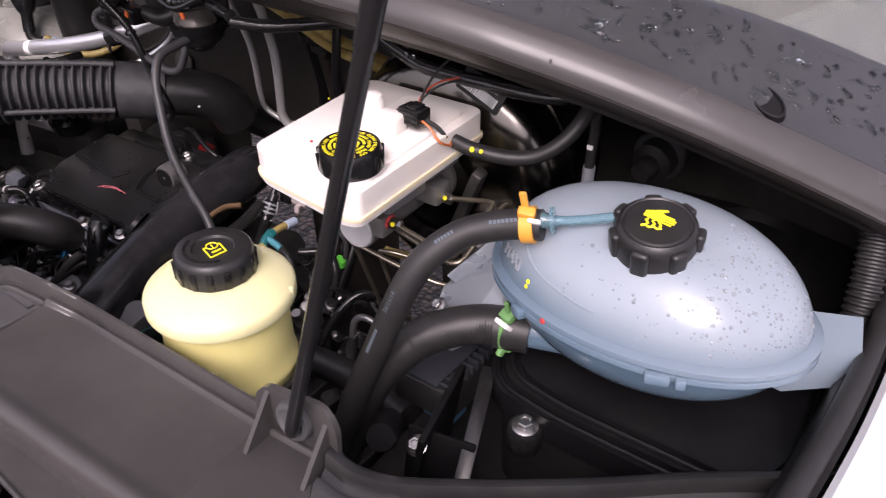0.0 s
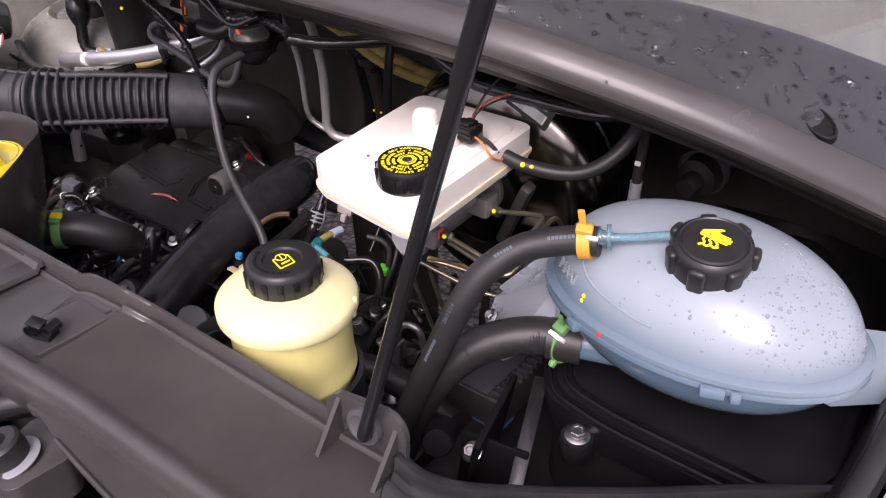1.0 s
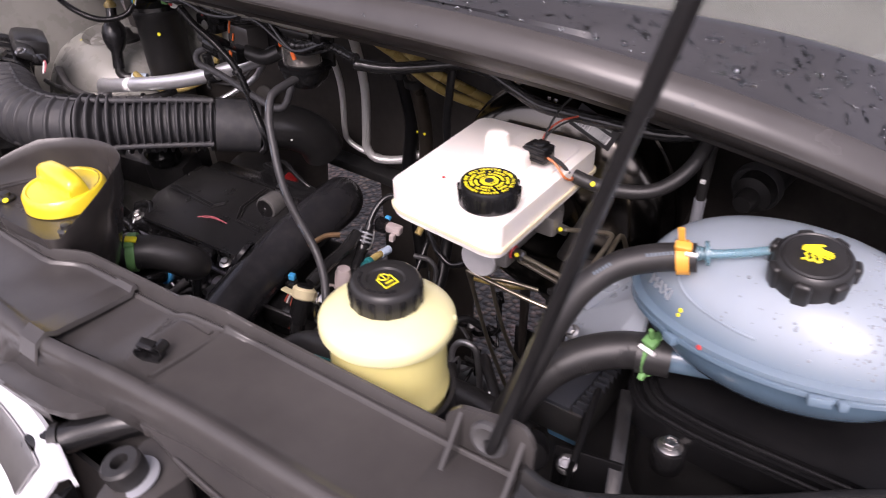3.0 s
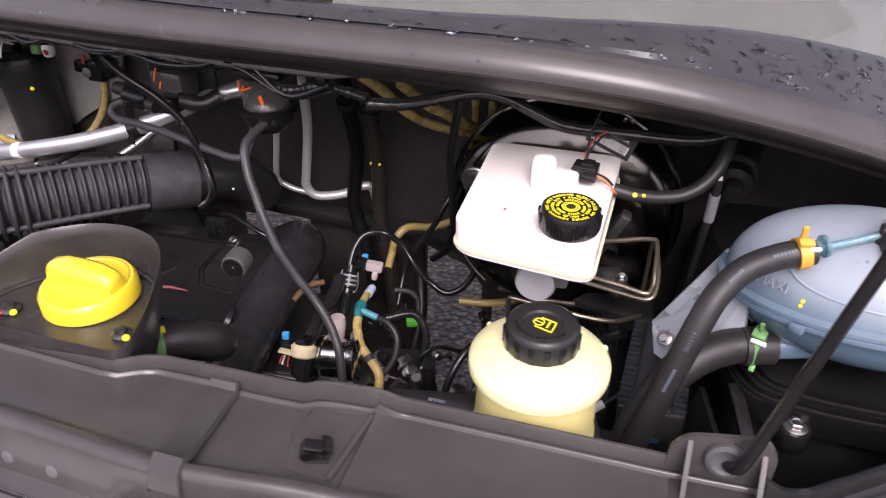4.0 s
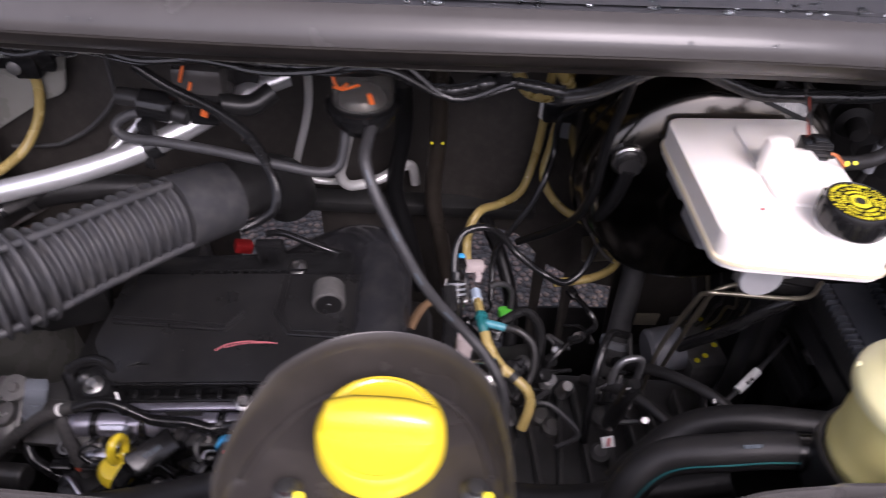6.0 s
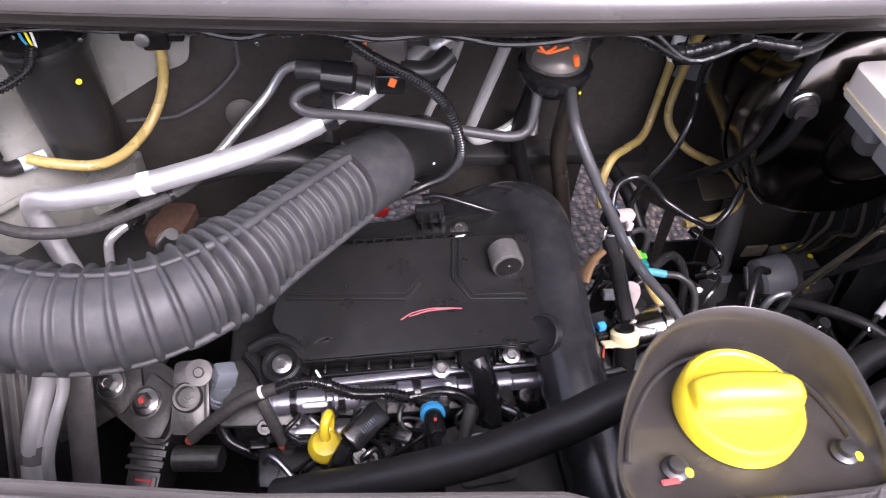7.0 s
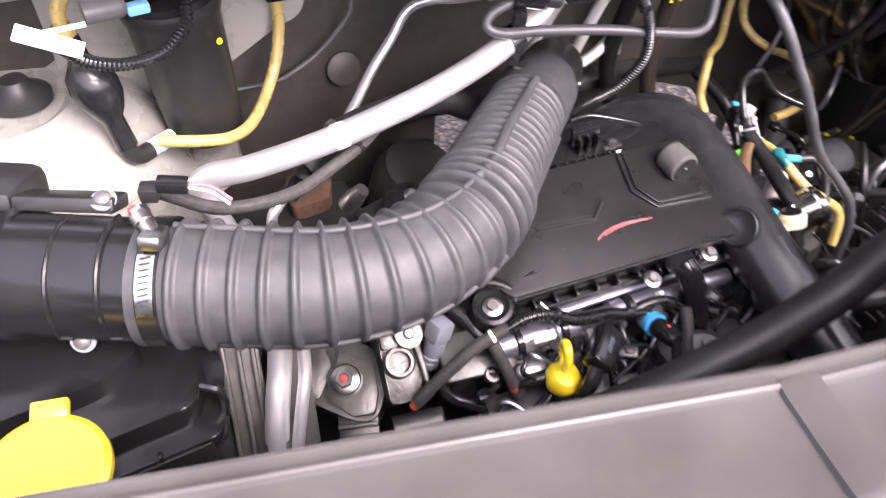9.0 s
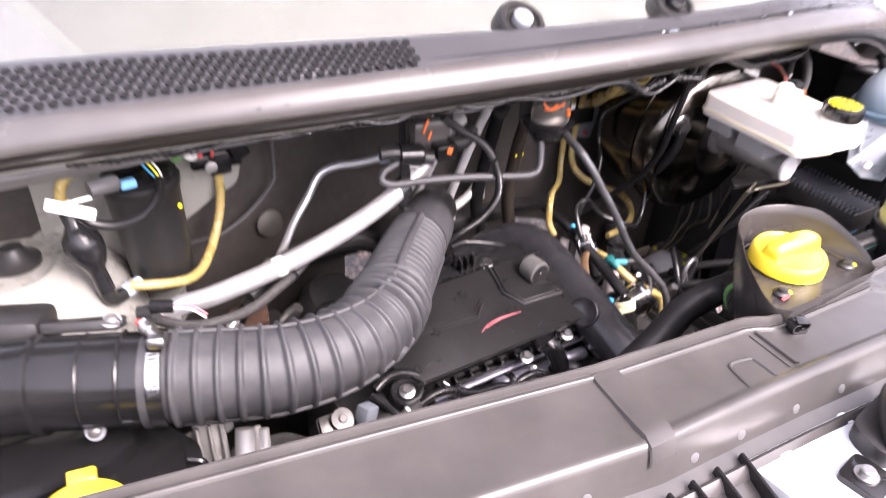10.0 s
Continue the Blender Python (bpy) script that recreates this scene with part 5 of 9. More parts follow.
def booster():
    t = thing("brake_booster", (-0.37, 0.70, 1.07), "large glossy black steel brake servo drum with a printed label", "brake booster")
    c, ax = V((-0.383, 0.606, 1.076)), V((0.0, 1, 0.03))
    part("drum", lathe([(0, 0.004), (0.0468, 0.004), (0.0520, 0.0), (0.0603, 0.0), (0.0666, 0.003), (0.0853, 0.0065), (0.1061, 0.0115), (0.1200, 0.0165), (0.1290, 0.022), (0.1350, 0.030), (0.1385, 0.040), (0.1400, 0.052), (0.1419, 0.06), (0.1419, 0.07), (0.1373, 0.074), (0.1342, 0.15), (0.0936, 0.17), (0, 0.17)], c, ax, 72), BOOSTER, t)
    part("rolled_rim", lathe([(0.1393, 0.060), (0.1446, 0.062), (0.1450, 0.068), (0.1393, 0.071)], c, ax, 72), BOOSTER, t)
    run, nor = V((0.92, 0, -0.39)), V((0.11, -0.95, 0.27)).normalized()
    run = (run - nor * run.dot(nor)).normalized()
    m = Matrix((run, nor.cross(run), nor)).transposed().to_4x4()
    m.translation = (-0.3315, 0.6195, 1.194)
    lb = part("label", box((0.052, 0.026, 0.0006), m, 0.0002), INK, t, "black part label with white print and bar code")
    bm = bmesh.new()
    r = random.Random(3)
    x = -0.022
    while x < 0.022:
        w = r.choice((0.0006, 0.001, 0.0014))
        box((w, 0.010, 0.0003), m @ pose(x, -0.004, 0.0004), 0, bm=bm)
        x += w + r.choice((0.0006, 0.001))
    part("bar_code", bm, LABEL, lb)
    text_on("part_number", "4721 004 53R", 0.0062, m @ pose(0, 0.0065, 0.0005), LABEL, lb, 0.0001)
    # side stud with nut and rubber boot
    s = V((-0.484, 0.615, 1.122))
    part("boot", lathe([(0.017, 0.035), (0.018, 0.022), (0.014, 0.02), (0.0165, 0.012), (0.0125, 0.008), (0.012, 0.0), (0, 0.0)], s + V((0, -0.012, 0)), (0.05, 1, 0.1), 28), RUBBER, t, "black rubber valve boot")
    part("nut", lathe([(0.0165, 0.0095), (0.018, 0.011), (0.018, 0.0135), (0.0165, 0.015)], s + V((0, -0.012, 0)), (0.05, 1, 0.1), 28), STEEL, t, "bright metal ring")
    arc = [s + V((0.026 * math.cos(w) + 0.004, 0.025, 0.026 * math.sin(w) + 0.006)) for w in [radians(a) for a in range(20, 165, 12)]]
    part("bright_ring", sweep(arc, 0.0016, 8), STEEL, t)
    part("valve_tube", pipe([s + V((0, -0.008, -0.004)), s + V((-0.006, -0.004, -0.04)), s + V((-0.012, 0.012, -0.075)), s + V((-0.014, 0.03, -0.10))], 0.0075, 14), COAL, t)
    arc = [c + V((-0.134 * math.cos(w), 0.022, 0.134 * math.sin(w))) for w in [radians(a) for a in range(-50, -20, 6)]]
    part("edge_clip", sweep(arc, 0.0012, 6), STEEL, t)
    m = thing("master_cylinder", (-0.37, 0.5, 1.08), "cast aluminium brake master cylinder under the reservoir", "master cylinder")
    k, a2 = V((-0.382, 0.474, 1.086)), V((0.0, 1, 0.02))
    part("barrel", lathe([(0.0, 0.002), (0.004, 0.0), (0.0185, 0.0), (0.0215, 0.003), (0.0215, 0.013), (0.0185, 0.015), (0.018, 0.04), (0.0205, 0.044), (0.0205, 0.125), (0.03, 0.13), (0.03, 0.16), (0, 0.16)], k, a2, 40), MASTER, m)
    part("end_plug", lathe([(0, -0.001), (0.019, -0.001), (0.0205, 0.0008), (0, 0.001)], k, a2, 36), CLEAR_GREY, m, "pale round end plug")
    part("outlet_boss", box((0.034, 0.024, 0.024), pose(-0.366, 0.488, 1.096), 0.004), MASTER, m)
    part("rear_boss", box((0.04, 0.024, 0.024), pose(-0.352, 0.555, 1.105), 0.004), MASTER, m)
    part("stay", slab([(-0.335, 0.59), (-0.30, 0.60), (-0.285, 0.56), (-0.30, 0.545)], 1.035, 1.047, 0.003), CAST, m)
    part("stay_leg", box((0.012, 0.016, 0.10), pose(-0.322, 0.585, 1.085, 12, 24, 0), 0.003), CAST, m)
    for x, y in ((-0.349, 0.487), (-0.336, 0.556)):
        q = V((x, y, 1.101))
        part("pipe_nut", lathe([(0, 0), (0.0062, 0), (0.0062, 0.012), (0.004, 0.014), (0, 0.014)], q, (1, 0, -0.1), 6), STEEL, m)
        part("red_washer", lathe([(0.0065, 0), (0.0072, 0.0005), (0.0072, 0.002), (0.0065, 0.0025)], q, (1, 0, -0.1), 16), RED, m)
        dab(q + V((0.008, -0.0055, 0.002)), (0.1, -1, 0.4), 0.0026, YINK, m)
    return t


MASTER = mat("pale_cast_aluminium", (0.30, 0.29, 0.28), 0.4, 0.6, var=0.3, scale=45, dust=0.2, bump=0.6, fine=220)
CLEAR_GREY = mat("pale_grey_translucent_plastic", (0.45, 0.45, 0.46), 0.35)
booster()
hexbolt((-0.297, 0.573, 1.048), (0, -0.1, 1), 0.0045)


def simple_run(name, label, category, pts, r, material, seg=12, n=7, group=""):
    t = thing(name, pts[0], label, category, group)
    part("tube", pipe(pts, r, seg, n), material, t)
    return t


BP = "bronze-coloured steel brake pipe bent round the master cylinder"
simple_run("brake_pipe", BP, "pipe", [(-0.337, 0.487, 1.10), (-0.295, 0.478, 1.10), (-0.272, 0.472, 1.10), (-0.266, 0.482, 1.102), (-0.266, 0.50, 1.112), (-0.267, 0.535, 1.118), (-0.275, 0.548, 1.118), (-0.322, 0.556, 1.102)], 0.0026, BRASSY, group="brake pipes")
simple_run("brake_pipe", BP, "pipe", [(-0.345, 0.495, 1.088), (-0.29, 0.482, 1.088), (-0.268, 0.478, 1.09), (-0.262, 0.49, 1.095), (-0.263, 0.52, 1.105), (-0.27, 0.58, 1.1), (-0.27, 0.62, 1.02), (-0.27, 0.66, 0.85)], 0.0026, BRASSY, group="brake pipes")
simple_run("brake_pipe", BP, "pipe", [(-0.27, 0.545, 1.02), (-0.31, 0.51, 1.03), (-0.40, 0.50, 1.045), (-0.412, 0.505, 1.04), (-0.415, 0.515, 1.02), (-0.415, 0.56, 0.9), (-0.40, 0.60, 0.78)], 0.0026, BRASSY, group="brake pipes")
simple_run("brake_pipe", BP, "pipe", [(-0.345, 0.545, 1.02), (-0.385, 0.525, 1.03), (-0.395, 0.53, 1.01), (-0.39, 0.57, 0.9), (-0.37, 0.63, 0.78)], 0.0026, BRASSY, group="brake pipes")


def vacuum_hose():
    t = simple_run("servo_vacuum_hose", "black rubber hose with two yellow dots beside the brake reservoir", "hose", [(-0.322, 0.553, 1.168), (-0.30, 0.556, 1.163), (-0.27, 0.565, 1.160), (-0.245, 0.575, 1.164), (-0.226, 0.587, 1.178), (-0.214, 0.605, 1.20), (-0.208, 0.64, 1.235)], 0.0072, RUBBER, 18)
    dab((-0.298, 0.5498, 1.1663), (0, -0.85, 0.5), 0.0028, YINK, t, label="yellow paint dot")
    dab((-0.289, 0.5515, 1.1662), (0, -0.75, 0.65), 0.0022, YINK, t, label="yellow paint dot")
    return t


vacuum_hose()


def grommet_right():
    t = thing("bulkhead_grommet", (-0.186, 0.80, 1.10), "black rubber bulkhead grommet with a pale ring", "grommet")
    c, ax = V((-0.186, 0.735, 1.105)), V((0.15, 1, 0.15))
    part("ring", lathe([(0.025, 0.018), (0.0275, 0.016), (0.029, 0.02), (0.0285, 0.03), (0.025, 0.03)], c, ax, 36), DULL_RUBBER, t, "grey rubber ring")
    part("boss", lathe([(0, 0), (0.010, 0), (0.012, 0.004), (0.012, 0.02), (0.022, 0.024), (0.024, 0.11), (0, 0.11)], c + V((0, -0.025, 0)), ax, 32), RUBBER, t)
    s = thing("wire_sleeve", (-0.205, 0.62, 1.1), "thin black lead with a silver sleeve beside the servo", "cable")
    part("lead", pipe([(-0.21, 0.63, 1.22), (-0.212, 0.63, 1.15), (-0.215, 0.64, 1.08), (-0.22, 0.66, 0.95)], 0.005, 10), RUBBER, s)
    part("sleeve", pipe([(-0.2125, 0.6315, 1.14), (-0.2132, 0.634, 1.105)], 0.0062, 12), GREYP, s)
    part("white_tag", box((0.006, 0.003, 0.005), pose(-0.212, 0.6245, 1.163), 0.001), LABEL, s)
    return t


grommet_right()


def strut_right():
    """Dark suspension tower behind the coolant tank."""
    t = thing("strut_tower_dark", (-0.06, 0.7, 0.9), "black suspension strut tower with a ribbed grey hose beside it", "strut tower", kind="structure")
    part("dome", lathe([(0.17, -0.4), (0.14, -0.03), (0.12, 0.0), (0.06, 0.01), (0.05, 0.0), (0, 0)], (-0.07, 0.78, 1.02), (0, -0.08, 1), 40), BLACK, t)
    part("stud", lathe([(0.008, 0), (0.008, 0.014), (0.003, 0.016), (0.003, 0.024), (0, 0.024)], (-0.07, 0.775, 1.02), seg=6), DARKMETAL, t)
    part("ribbed_hose", corrugated([(0.035, 0.62, 1.19), (0.045, 0.58, 1.12), (0.05, 0.54, 1.03), (0.05, 0.5, 0.95)], 0.011, 0.006, 0.0018, 16), RUBBER, t)
    return t


strut_right()


def prop_rod():
    t = thing("bonnet_prop_rod", (-0.203, 0.204, 1.13), "black painted steel bonnet prop rod standing in its socket", "prop rod")
    a, d = V((-0.2112, 0.2108, 1.1295)), V((0.2355, 0.062, 0.970))
    part("rod", sweep(glide([a + V((-0.004, 0.016, 0.0185)), a + V((0.002, 0.0075, 0.019)), a + d * 0.030, a + d * 0.06, a + d * 0.1], 5) + [a + d * k for k in (0.2, 0.35, 0.5, 0.7, 0.985)], 0.0042, 18), GLOSS, t)
    part("sleeve", sweep([a + d * 0.262, a + d * 0.265, a + d * 0.7, a + d * 0.703], 0.0049, 18), GLOSS, t, "black plastic grip sleeve")
    return t


prop_rod()


def filler_tray():
    t = thing("oil_filler_tray", (-0.725, 0.25, 1.10), "dark brown-black plastic oil filler tray with a yellow cap", "filler tray")
    out = [(-0.805, 0.184), (-0.816, 0.205), (-0.805, 0.24), (-0.778, 0.278), (-0.748, 0.298), (-0.712, 0.302), (-0.68, 0.290), (-0.655, 0.262), (-0.645, 0.222), (-0.646, 0.186)]
    out = rounded(out, 0.016, 4)
    cx, cy = -0.725, 0.235

    def ring(q, z, fl=1.0):
        return [(cx + (x - cx) * q, cy + (y - cy) * q, z + 0.034 * fl * max(0.0, min(1.0, (y - 0.195) / 0.07)) ** 0.8) for x, y in out]
    rows = [ring(0.5, 1.04, 0), ring(0.62, 1.075, 0), ring(0.8, 1.11, 0.2), ring(0.95, 1.14, 0.7), ring(1.0, 1.157), ring(0.995, 1.1585), ring(0.985, 1.158), ring(0.965, 1.154, 0.75), ring(0.935, 1.1515, 0.22), ring(0.89, 1.151, 0.0), ring(0.4, 1.150, 0)]
    bm = grid(rows, close=True)
    bm.verts.ensure_lookup_table()
    bm.faces.new([bm.verts[len(bm.verts) - len(out) + i] for i in range(len(out))])
    tray = part("tray", bm, TRAY, t, sharp=60)
    part("inner_lip", sweep([V((cx + (x - cx) * 0.86, cy + 0.003 + (y - cy) * 0.80, 1.152)) for x, y in out if y > 0.21], 0.0025, 8), TRAY, tray)
    b, ax = V((-0.722, 0.247, 1.150)), V((0, -0.05, 1))
    part("neck", lathe([(0.034, -0.02), (0.034, 0.004), (0, 0.004)], b, ax, 40), TRAY, t)
    cap = part("cap", lathe([(0, 0.001), (0.0375, 0.001), (0.0398, 0.003), (0.039, 0.0155), (0.0365, 0.0185), (0.034, 0.0188), (0.0325, 0.0175), (0, 0.0185)], b, ax, 56), YELLOW, t, "bright yellow screw cap with a raised grip")
    g = bmesh.new()
    am = aim(b, ax) @ Matrix.Rotation(radians(-4), 4, "Z")
    rows = []
    for u in (-1, -0.97, -0.85, -0.5, 0, 0.5, 0.85, 0.97, 1):
        w = 0.0105 * (1 - 0.25 * abs(u) ** 3)
        h = 0.020 * (1 - 0.35 * u ** 4) + 0.018
        if abs(u) == 1:
            w, h = w * 0.6, h - 0.006
        rows.append([am @ V((u * 0.034, w * a, 0.0165 + (h - 0.0165) * c)) for a, c in ((1.25, 0), (1.1, 0.5), (0.85, 0.88), (0.4, 1.0), (-0.4, 1.0), (-0.85, 0.88), (-1.1, 0.5), (-1.25, 0))])
    grid(rows, g)
    g.faces.new([v for v in list(g.verts)[:8]])
    g.faces.new([v for v in list(g.verts)[-8:]])
    part("grip", g, YELLOW, cap, sharp=60)
    ring = bmesh.new()
    for k in range(24):
        w = radians(-60 + 4 * k)
        box((0.0008, 0.0014, 0.0003), am @ Matrix.Rotation(w, 4, "Z") @ pose(0, 0.0338, 0.0188), 0, bm=ring)
    part("fine_print", ring, INK, cap)
    for x, mk in ((-0.774, "both"), (-0.666, "yellow")):
        hb = thing("bolt", (x, 0.212, 1.152), "black domed screw with paint dabs in the filler tray", "bolt", "bolts")
        part("flange", lathe([(0, 0), (0.008, 0), (0.0085, 0.002), (0.0065, 0.0035), (0, 0.005)], (x, 0.212, 1.151), seg=24), DARKMETAL, hb)
        part("head", lathe([(0, 0.003), (0.0055, 0.003), (0.005, 0.0075), (0, 0.0085)], (x, 0.212, 1.151), seg=12), DARKMETAL, hb)
        dab((x + 0.007, 0.208, 1.1535), (0.3, -0.3, 1), 0.0031, YINK, hb, label="yellow paint dab")
        if mk == "both":
            part("paint_dab", box((0.011, 0.0035, 0.0008), pose(x - 0.006, 0.2035, 1.1535, 10, 0, 4), 0.0003), RED, hb, "red paint dab")
    return t


TRAY = mat("brown_black_plastic", (0.030, 0.027, 0.026), 0.24, dust=0.1, scale=12, fine=900)
filler_tray()


def filler_hose():
    t = thing("filler_breather_hose", (-0.75, 0.33, 1.0), "thick black rubber breather hose with a green clip", "hose")
    part("tube", pipe([(-0.735, 0.262, 1.076), (-0.71, 0.287, 1.072), (-0.690, 0.306, 1.069), (-0.674, 0.325, 1.056), (-0.680, 0.343, 1.037), (-0.705, 0.348, 1.027), (-0.74, 0.344, 1.024), (-0.79, 0.336, 1.0), (-0.854, 0.338, 0.958), (-0.95, 0.345, 0.915), (-1.05, 0.36, 0.87)], 0.0185, 22), RUBBER, t)
    part("end_sleeve", pipe([(-0.722, 0.275, 1.0745), (-0.71, 0.287, 1.072), (-0.70, 0.297, 1.0705)], 0.0192, 22), RUBBER, t, "smooth rubber end sleeve")
    c, m = clip_band("green_hose_clip", "green spring clip with a yellow dab on the breather hose", (-0.707, 0.290, 1.0714), (0.7, 0.7, -0.08), 0.0196, GREEN_CLIP)
    part("buckle", box((0.010, 0.014, 0.006), pose(-0.700, 0.284, 1.089, 15, 15, 45), 0.0015), GREEN_CLIP, c)
    part("paint_dab", box((0.012, 0.008, 0.003), pose(-0.699, 0.286, 1.0925, 10, 10, 45), 0.001), YINK, c, "yellow paint dab")
    return t


filler_hose()


# ---- engine ----
SLOPE = Matrix.Translation((-0.9, 0.52, 0.9405)) @ Euler((radians(15), radians(-8), 0)).to_matrix().to_4x4()
UP = SLOPE.to_3x3() @ V((0, 0, 1))
CAST_DIM = mat("oily_casting", (0.10, 0.10, 0.10), 0.45, 0.7, dust=0.2, bump=0.6, fine=250)
ALU_DULL = mat("dull_steel", (0.5, 0.5, 0.54), 0.3, 1.0, dust=0.15)
# worn grey, also paler for the light on the knob's upper side
WORN_LIT = mat("worn_grey_lit_plastic", (0.07, 0.068, 0.066), 0.6, dust=0.2, scale=60)
COVER = mat("satin_cover_plastic", (0.010, 0.0098, 0.0102), 0.3, dust=0.04, scale=25, fine=1200, bump=0.2, spec=0.45)


def engine_cover():
    t = thing("engine_cover", (-0.9, 0.58, 0.91), "satin black plastic engine cover with a pink crayon mark", "engine cover")
    out = rounded([(-0.128, -0.031), (0.125, -0.052), (0.140, -0.04), (0.150, 0.076), (0.05, 0.0885), (-0.135, 0.108), (-0.158, 0.02)], 0.008)
    part("shell", slab(out, -0.016, 0.0, 0.0025, SLOPE, seg=3), COVER, t)
    inner = [(x * 0.985, y * 0.96 - 0.001) for x, y in out]
    part("skirt", slab(inner, -0.045, -0.014, 0.002, SLOPE), GLOSS, t)

    def ridge(pts, w, z):
        part("ridge", pipe([SLOPE @ V((x, y, z)) for x, y in pts], w, 8, 1), COVER, t)
    for dy, w in ((0.0, 0.0022), (0.0065, 0.0014)):
        ridge([(-0.14, 0.044 + dy), (-0.0095, 0.020 + dy), (0.009, 0.0365 + dy * 0.9)], w, 0.0011)
        ridge([(0.053 + dy, 0.084), (0.0455 + dy, 0.0355 + dy * 0.4), (0.062 + dy * 0.6, 0.008 + dy * 0.7), (0.122, -0.002 + dy)], w, 0.0011)

    def edge(u, k=0.0):
        """A point along the front edge, k metres outwards."""
        return (-0.125 + 0.235 * u, -0.033 - 0.0195 * u - k)
    part("front_lip", pipe([SLOPE @ V((*edge(u, 0.0002), -0.0012)) for u in (0.0, 0.33, 0.66, 1.0)], 0.0016, 8, 2), GLOSS, t)
    for k in range(9):
        x, y = edge(0.08 + 0.1 * k, 0.004)
        part("edge_tooth", box((0.0035, 0.010, 0.014), SLOPE @ pose(x, y, -0.022, 0, 0, -5), 0.001), GLOSS, t)
    part("edge_rail", pipe([SLOPE @ V((*edge(0.02, 0.009), -0.024)), SLOPE @ V((*edge(0.62, 0.009), -0.024))], 0.0018, 8, 1), GLOSS, t)
    part("edge_step", box((0.235, 0.012, 0.006), SLOPE @ pose(*edge(0.5, 0.004), -0.034, 0, 0, -4.7), 0.002), GLOSS, t)
    for u in (0.60, 0.70, 0.86):
        part("stay", pipe([SLOPE @ V((*edge(u, -0.001), -0.008)), SLOPE @ V((*edge(u + (0.02 if u < 0.65 else -0.012), 0.012), -0.026))], 0.0018, 8, 2), GLOSS, t)
    # worn knob on the cover; pale side and dark face colour in its light and shade
    ax = SLOPE.to_3x3() @ V((0.08, -1.0, 0.22))
    kb = part("knob", lathe([(0.0, -0.01), (0.0172, -0.01), (0.0182, 0.012), (0.0172, 0.016), (0.0146, 0.0175)], SLOPE @ V((0.106, 0.050, 0.008)), ax, 40), WORN_LIT, t, "worn grey round knob, side coloured paler for the light on it")
    part("knob_face", lathe([(0.0150, 0.016), (0.0146, 0.0178), (0.003, 0.0178), (0.002, 0.019), (0, 0.019)], SLOPE @ V((0.106, 0.050, 0.008)), ax, 36), COVER, kb)
    s = [SLOPE @ V((x, y, 0.0003)) for x, y in ((-0.0176, -0.0037), (-0.004, 0.0025), (0.018, 0.004), (0.0492, -0.0014), (0.036, 0.0005), (0.012, 0.0018), (-0.008, -0.0012))]
    part("crayon_mark", sweep(glide(s, 6), lambda i, q: 0.00055 + 0.00035 * abs(math.sin(i * 0.9)), 6), PINK, t, "pink crayon scrawl")
    for x, y, r in ((-0.1048, -0.0126, 0.006), (-0.095, -0.0135, 0.004), (0.062, -0.032, 0.003), (-0.055, 0.0, 0.0016), (0.02, -0.024, 0.0014)):
        part("scuff", slab([(x + r * 1.6 * math.cos(k), y + r * 0.6 * math.sin(k * 1.3)) for k in [i * 0.7 for i in range(9)]], -0.0005, 0.0003, 0, SLOPE), INK, t, "dark scuff")
    # bolt ear at the front corner
    e = SLOPE @ V((-0.150, -0.0285, -0.004))
    ear = lathe([(0, -0.035), (0.026, -0.035), (0.025, -0.008), (0.021, -0.001), (0.017, 0.0), (0.013, -0.004), (0.0, -0.004)], e, UP, 36)
    part("bolt_ear", ear, GLOSS, t)
    part("ear_wall", pipe([SLOPE @ V((-0.185, -0.006, -0.010)), SLOPE @ V((-0.165, 0.0, -0.006)), SLOPE @ V((-0.145, -0.003, -0.004)), SLOPE @ V((-0.128, -0.016, -0.006)), SLOPE @ V((-0.124, -0.032, -0.010))], 0.007, 12), GLOSS, t)
    part("ear_strut", pipe([SLOPE @ V((-0.19, -0.005, -0.02)), SLOPE @ V((-0.178, -0.025, -0.024)), SLOPE @ V((-0.165, -0.055, -0.03)), SLOPE @ V((-0.13, -0.058, -0.034))], 0.009, 12), GLOSS, t)
    # lower rear ledge with comb and clip tower
    part("rear_ledge", slab(rounded([(-0.14, 0.09), (0.13, 0.07), (0.13, 0.12), (-0.13, 0.14)], 0.01), -0.045, -0.013, 0.003, SLOPE), GLOSS, t)
    for k in range(11):
        part("rear_comb", box((0.003, 0.006, 0.010), SLOPE @ pose(-0.06 + k * 0.0115, 0.1045 - 0.0012 * k, -0.006), 0.0008), GLOSS, t)
    part("comb_bar", pipe([SLOPE @ V((-0.065, 0.1075, -0.003)), SLOPE @ V((0.075, 0.0925, -0.003))], 0.0016, 8, 1), GLOSS, t)
    part("clip_tower", box((0.034, 0.012, 0.026), SLOPE @ pose(0.032, 0.124, 0.001, -8, 0, -6), 0.003), GLOSS, t)
    for k in (-0.011, 0, 0.011):
        part("rib", box((0.003, 0.012, 0.022), SLOPE @ pose(0.032 + k, 0.114, -0.003, -8, 0, -6), 0.0008), GLOSS, t)
    return t


engine_cover()
hexbolt(SLOPE @ V((-0.150, -0.0285, -0.0075)), UP, 0.0068)
hexbolt(SLOPE @ V((0.062, 0.1045, -0.013)), UP, 0.0068)
hexbolt((-0.879, 0.462, 0.918), (0, -0.3, 1), 0.0062)
hexbolt((-0.803, 0.470, 0.922), (0, -0.3, 1), 0.006)


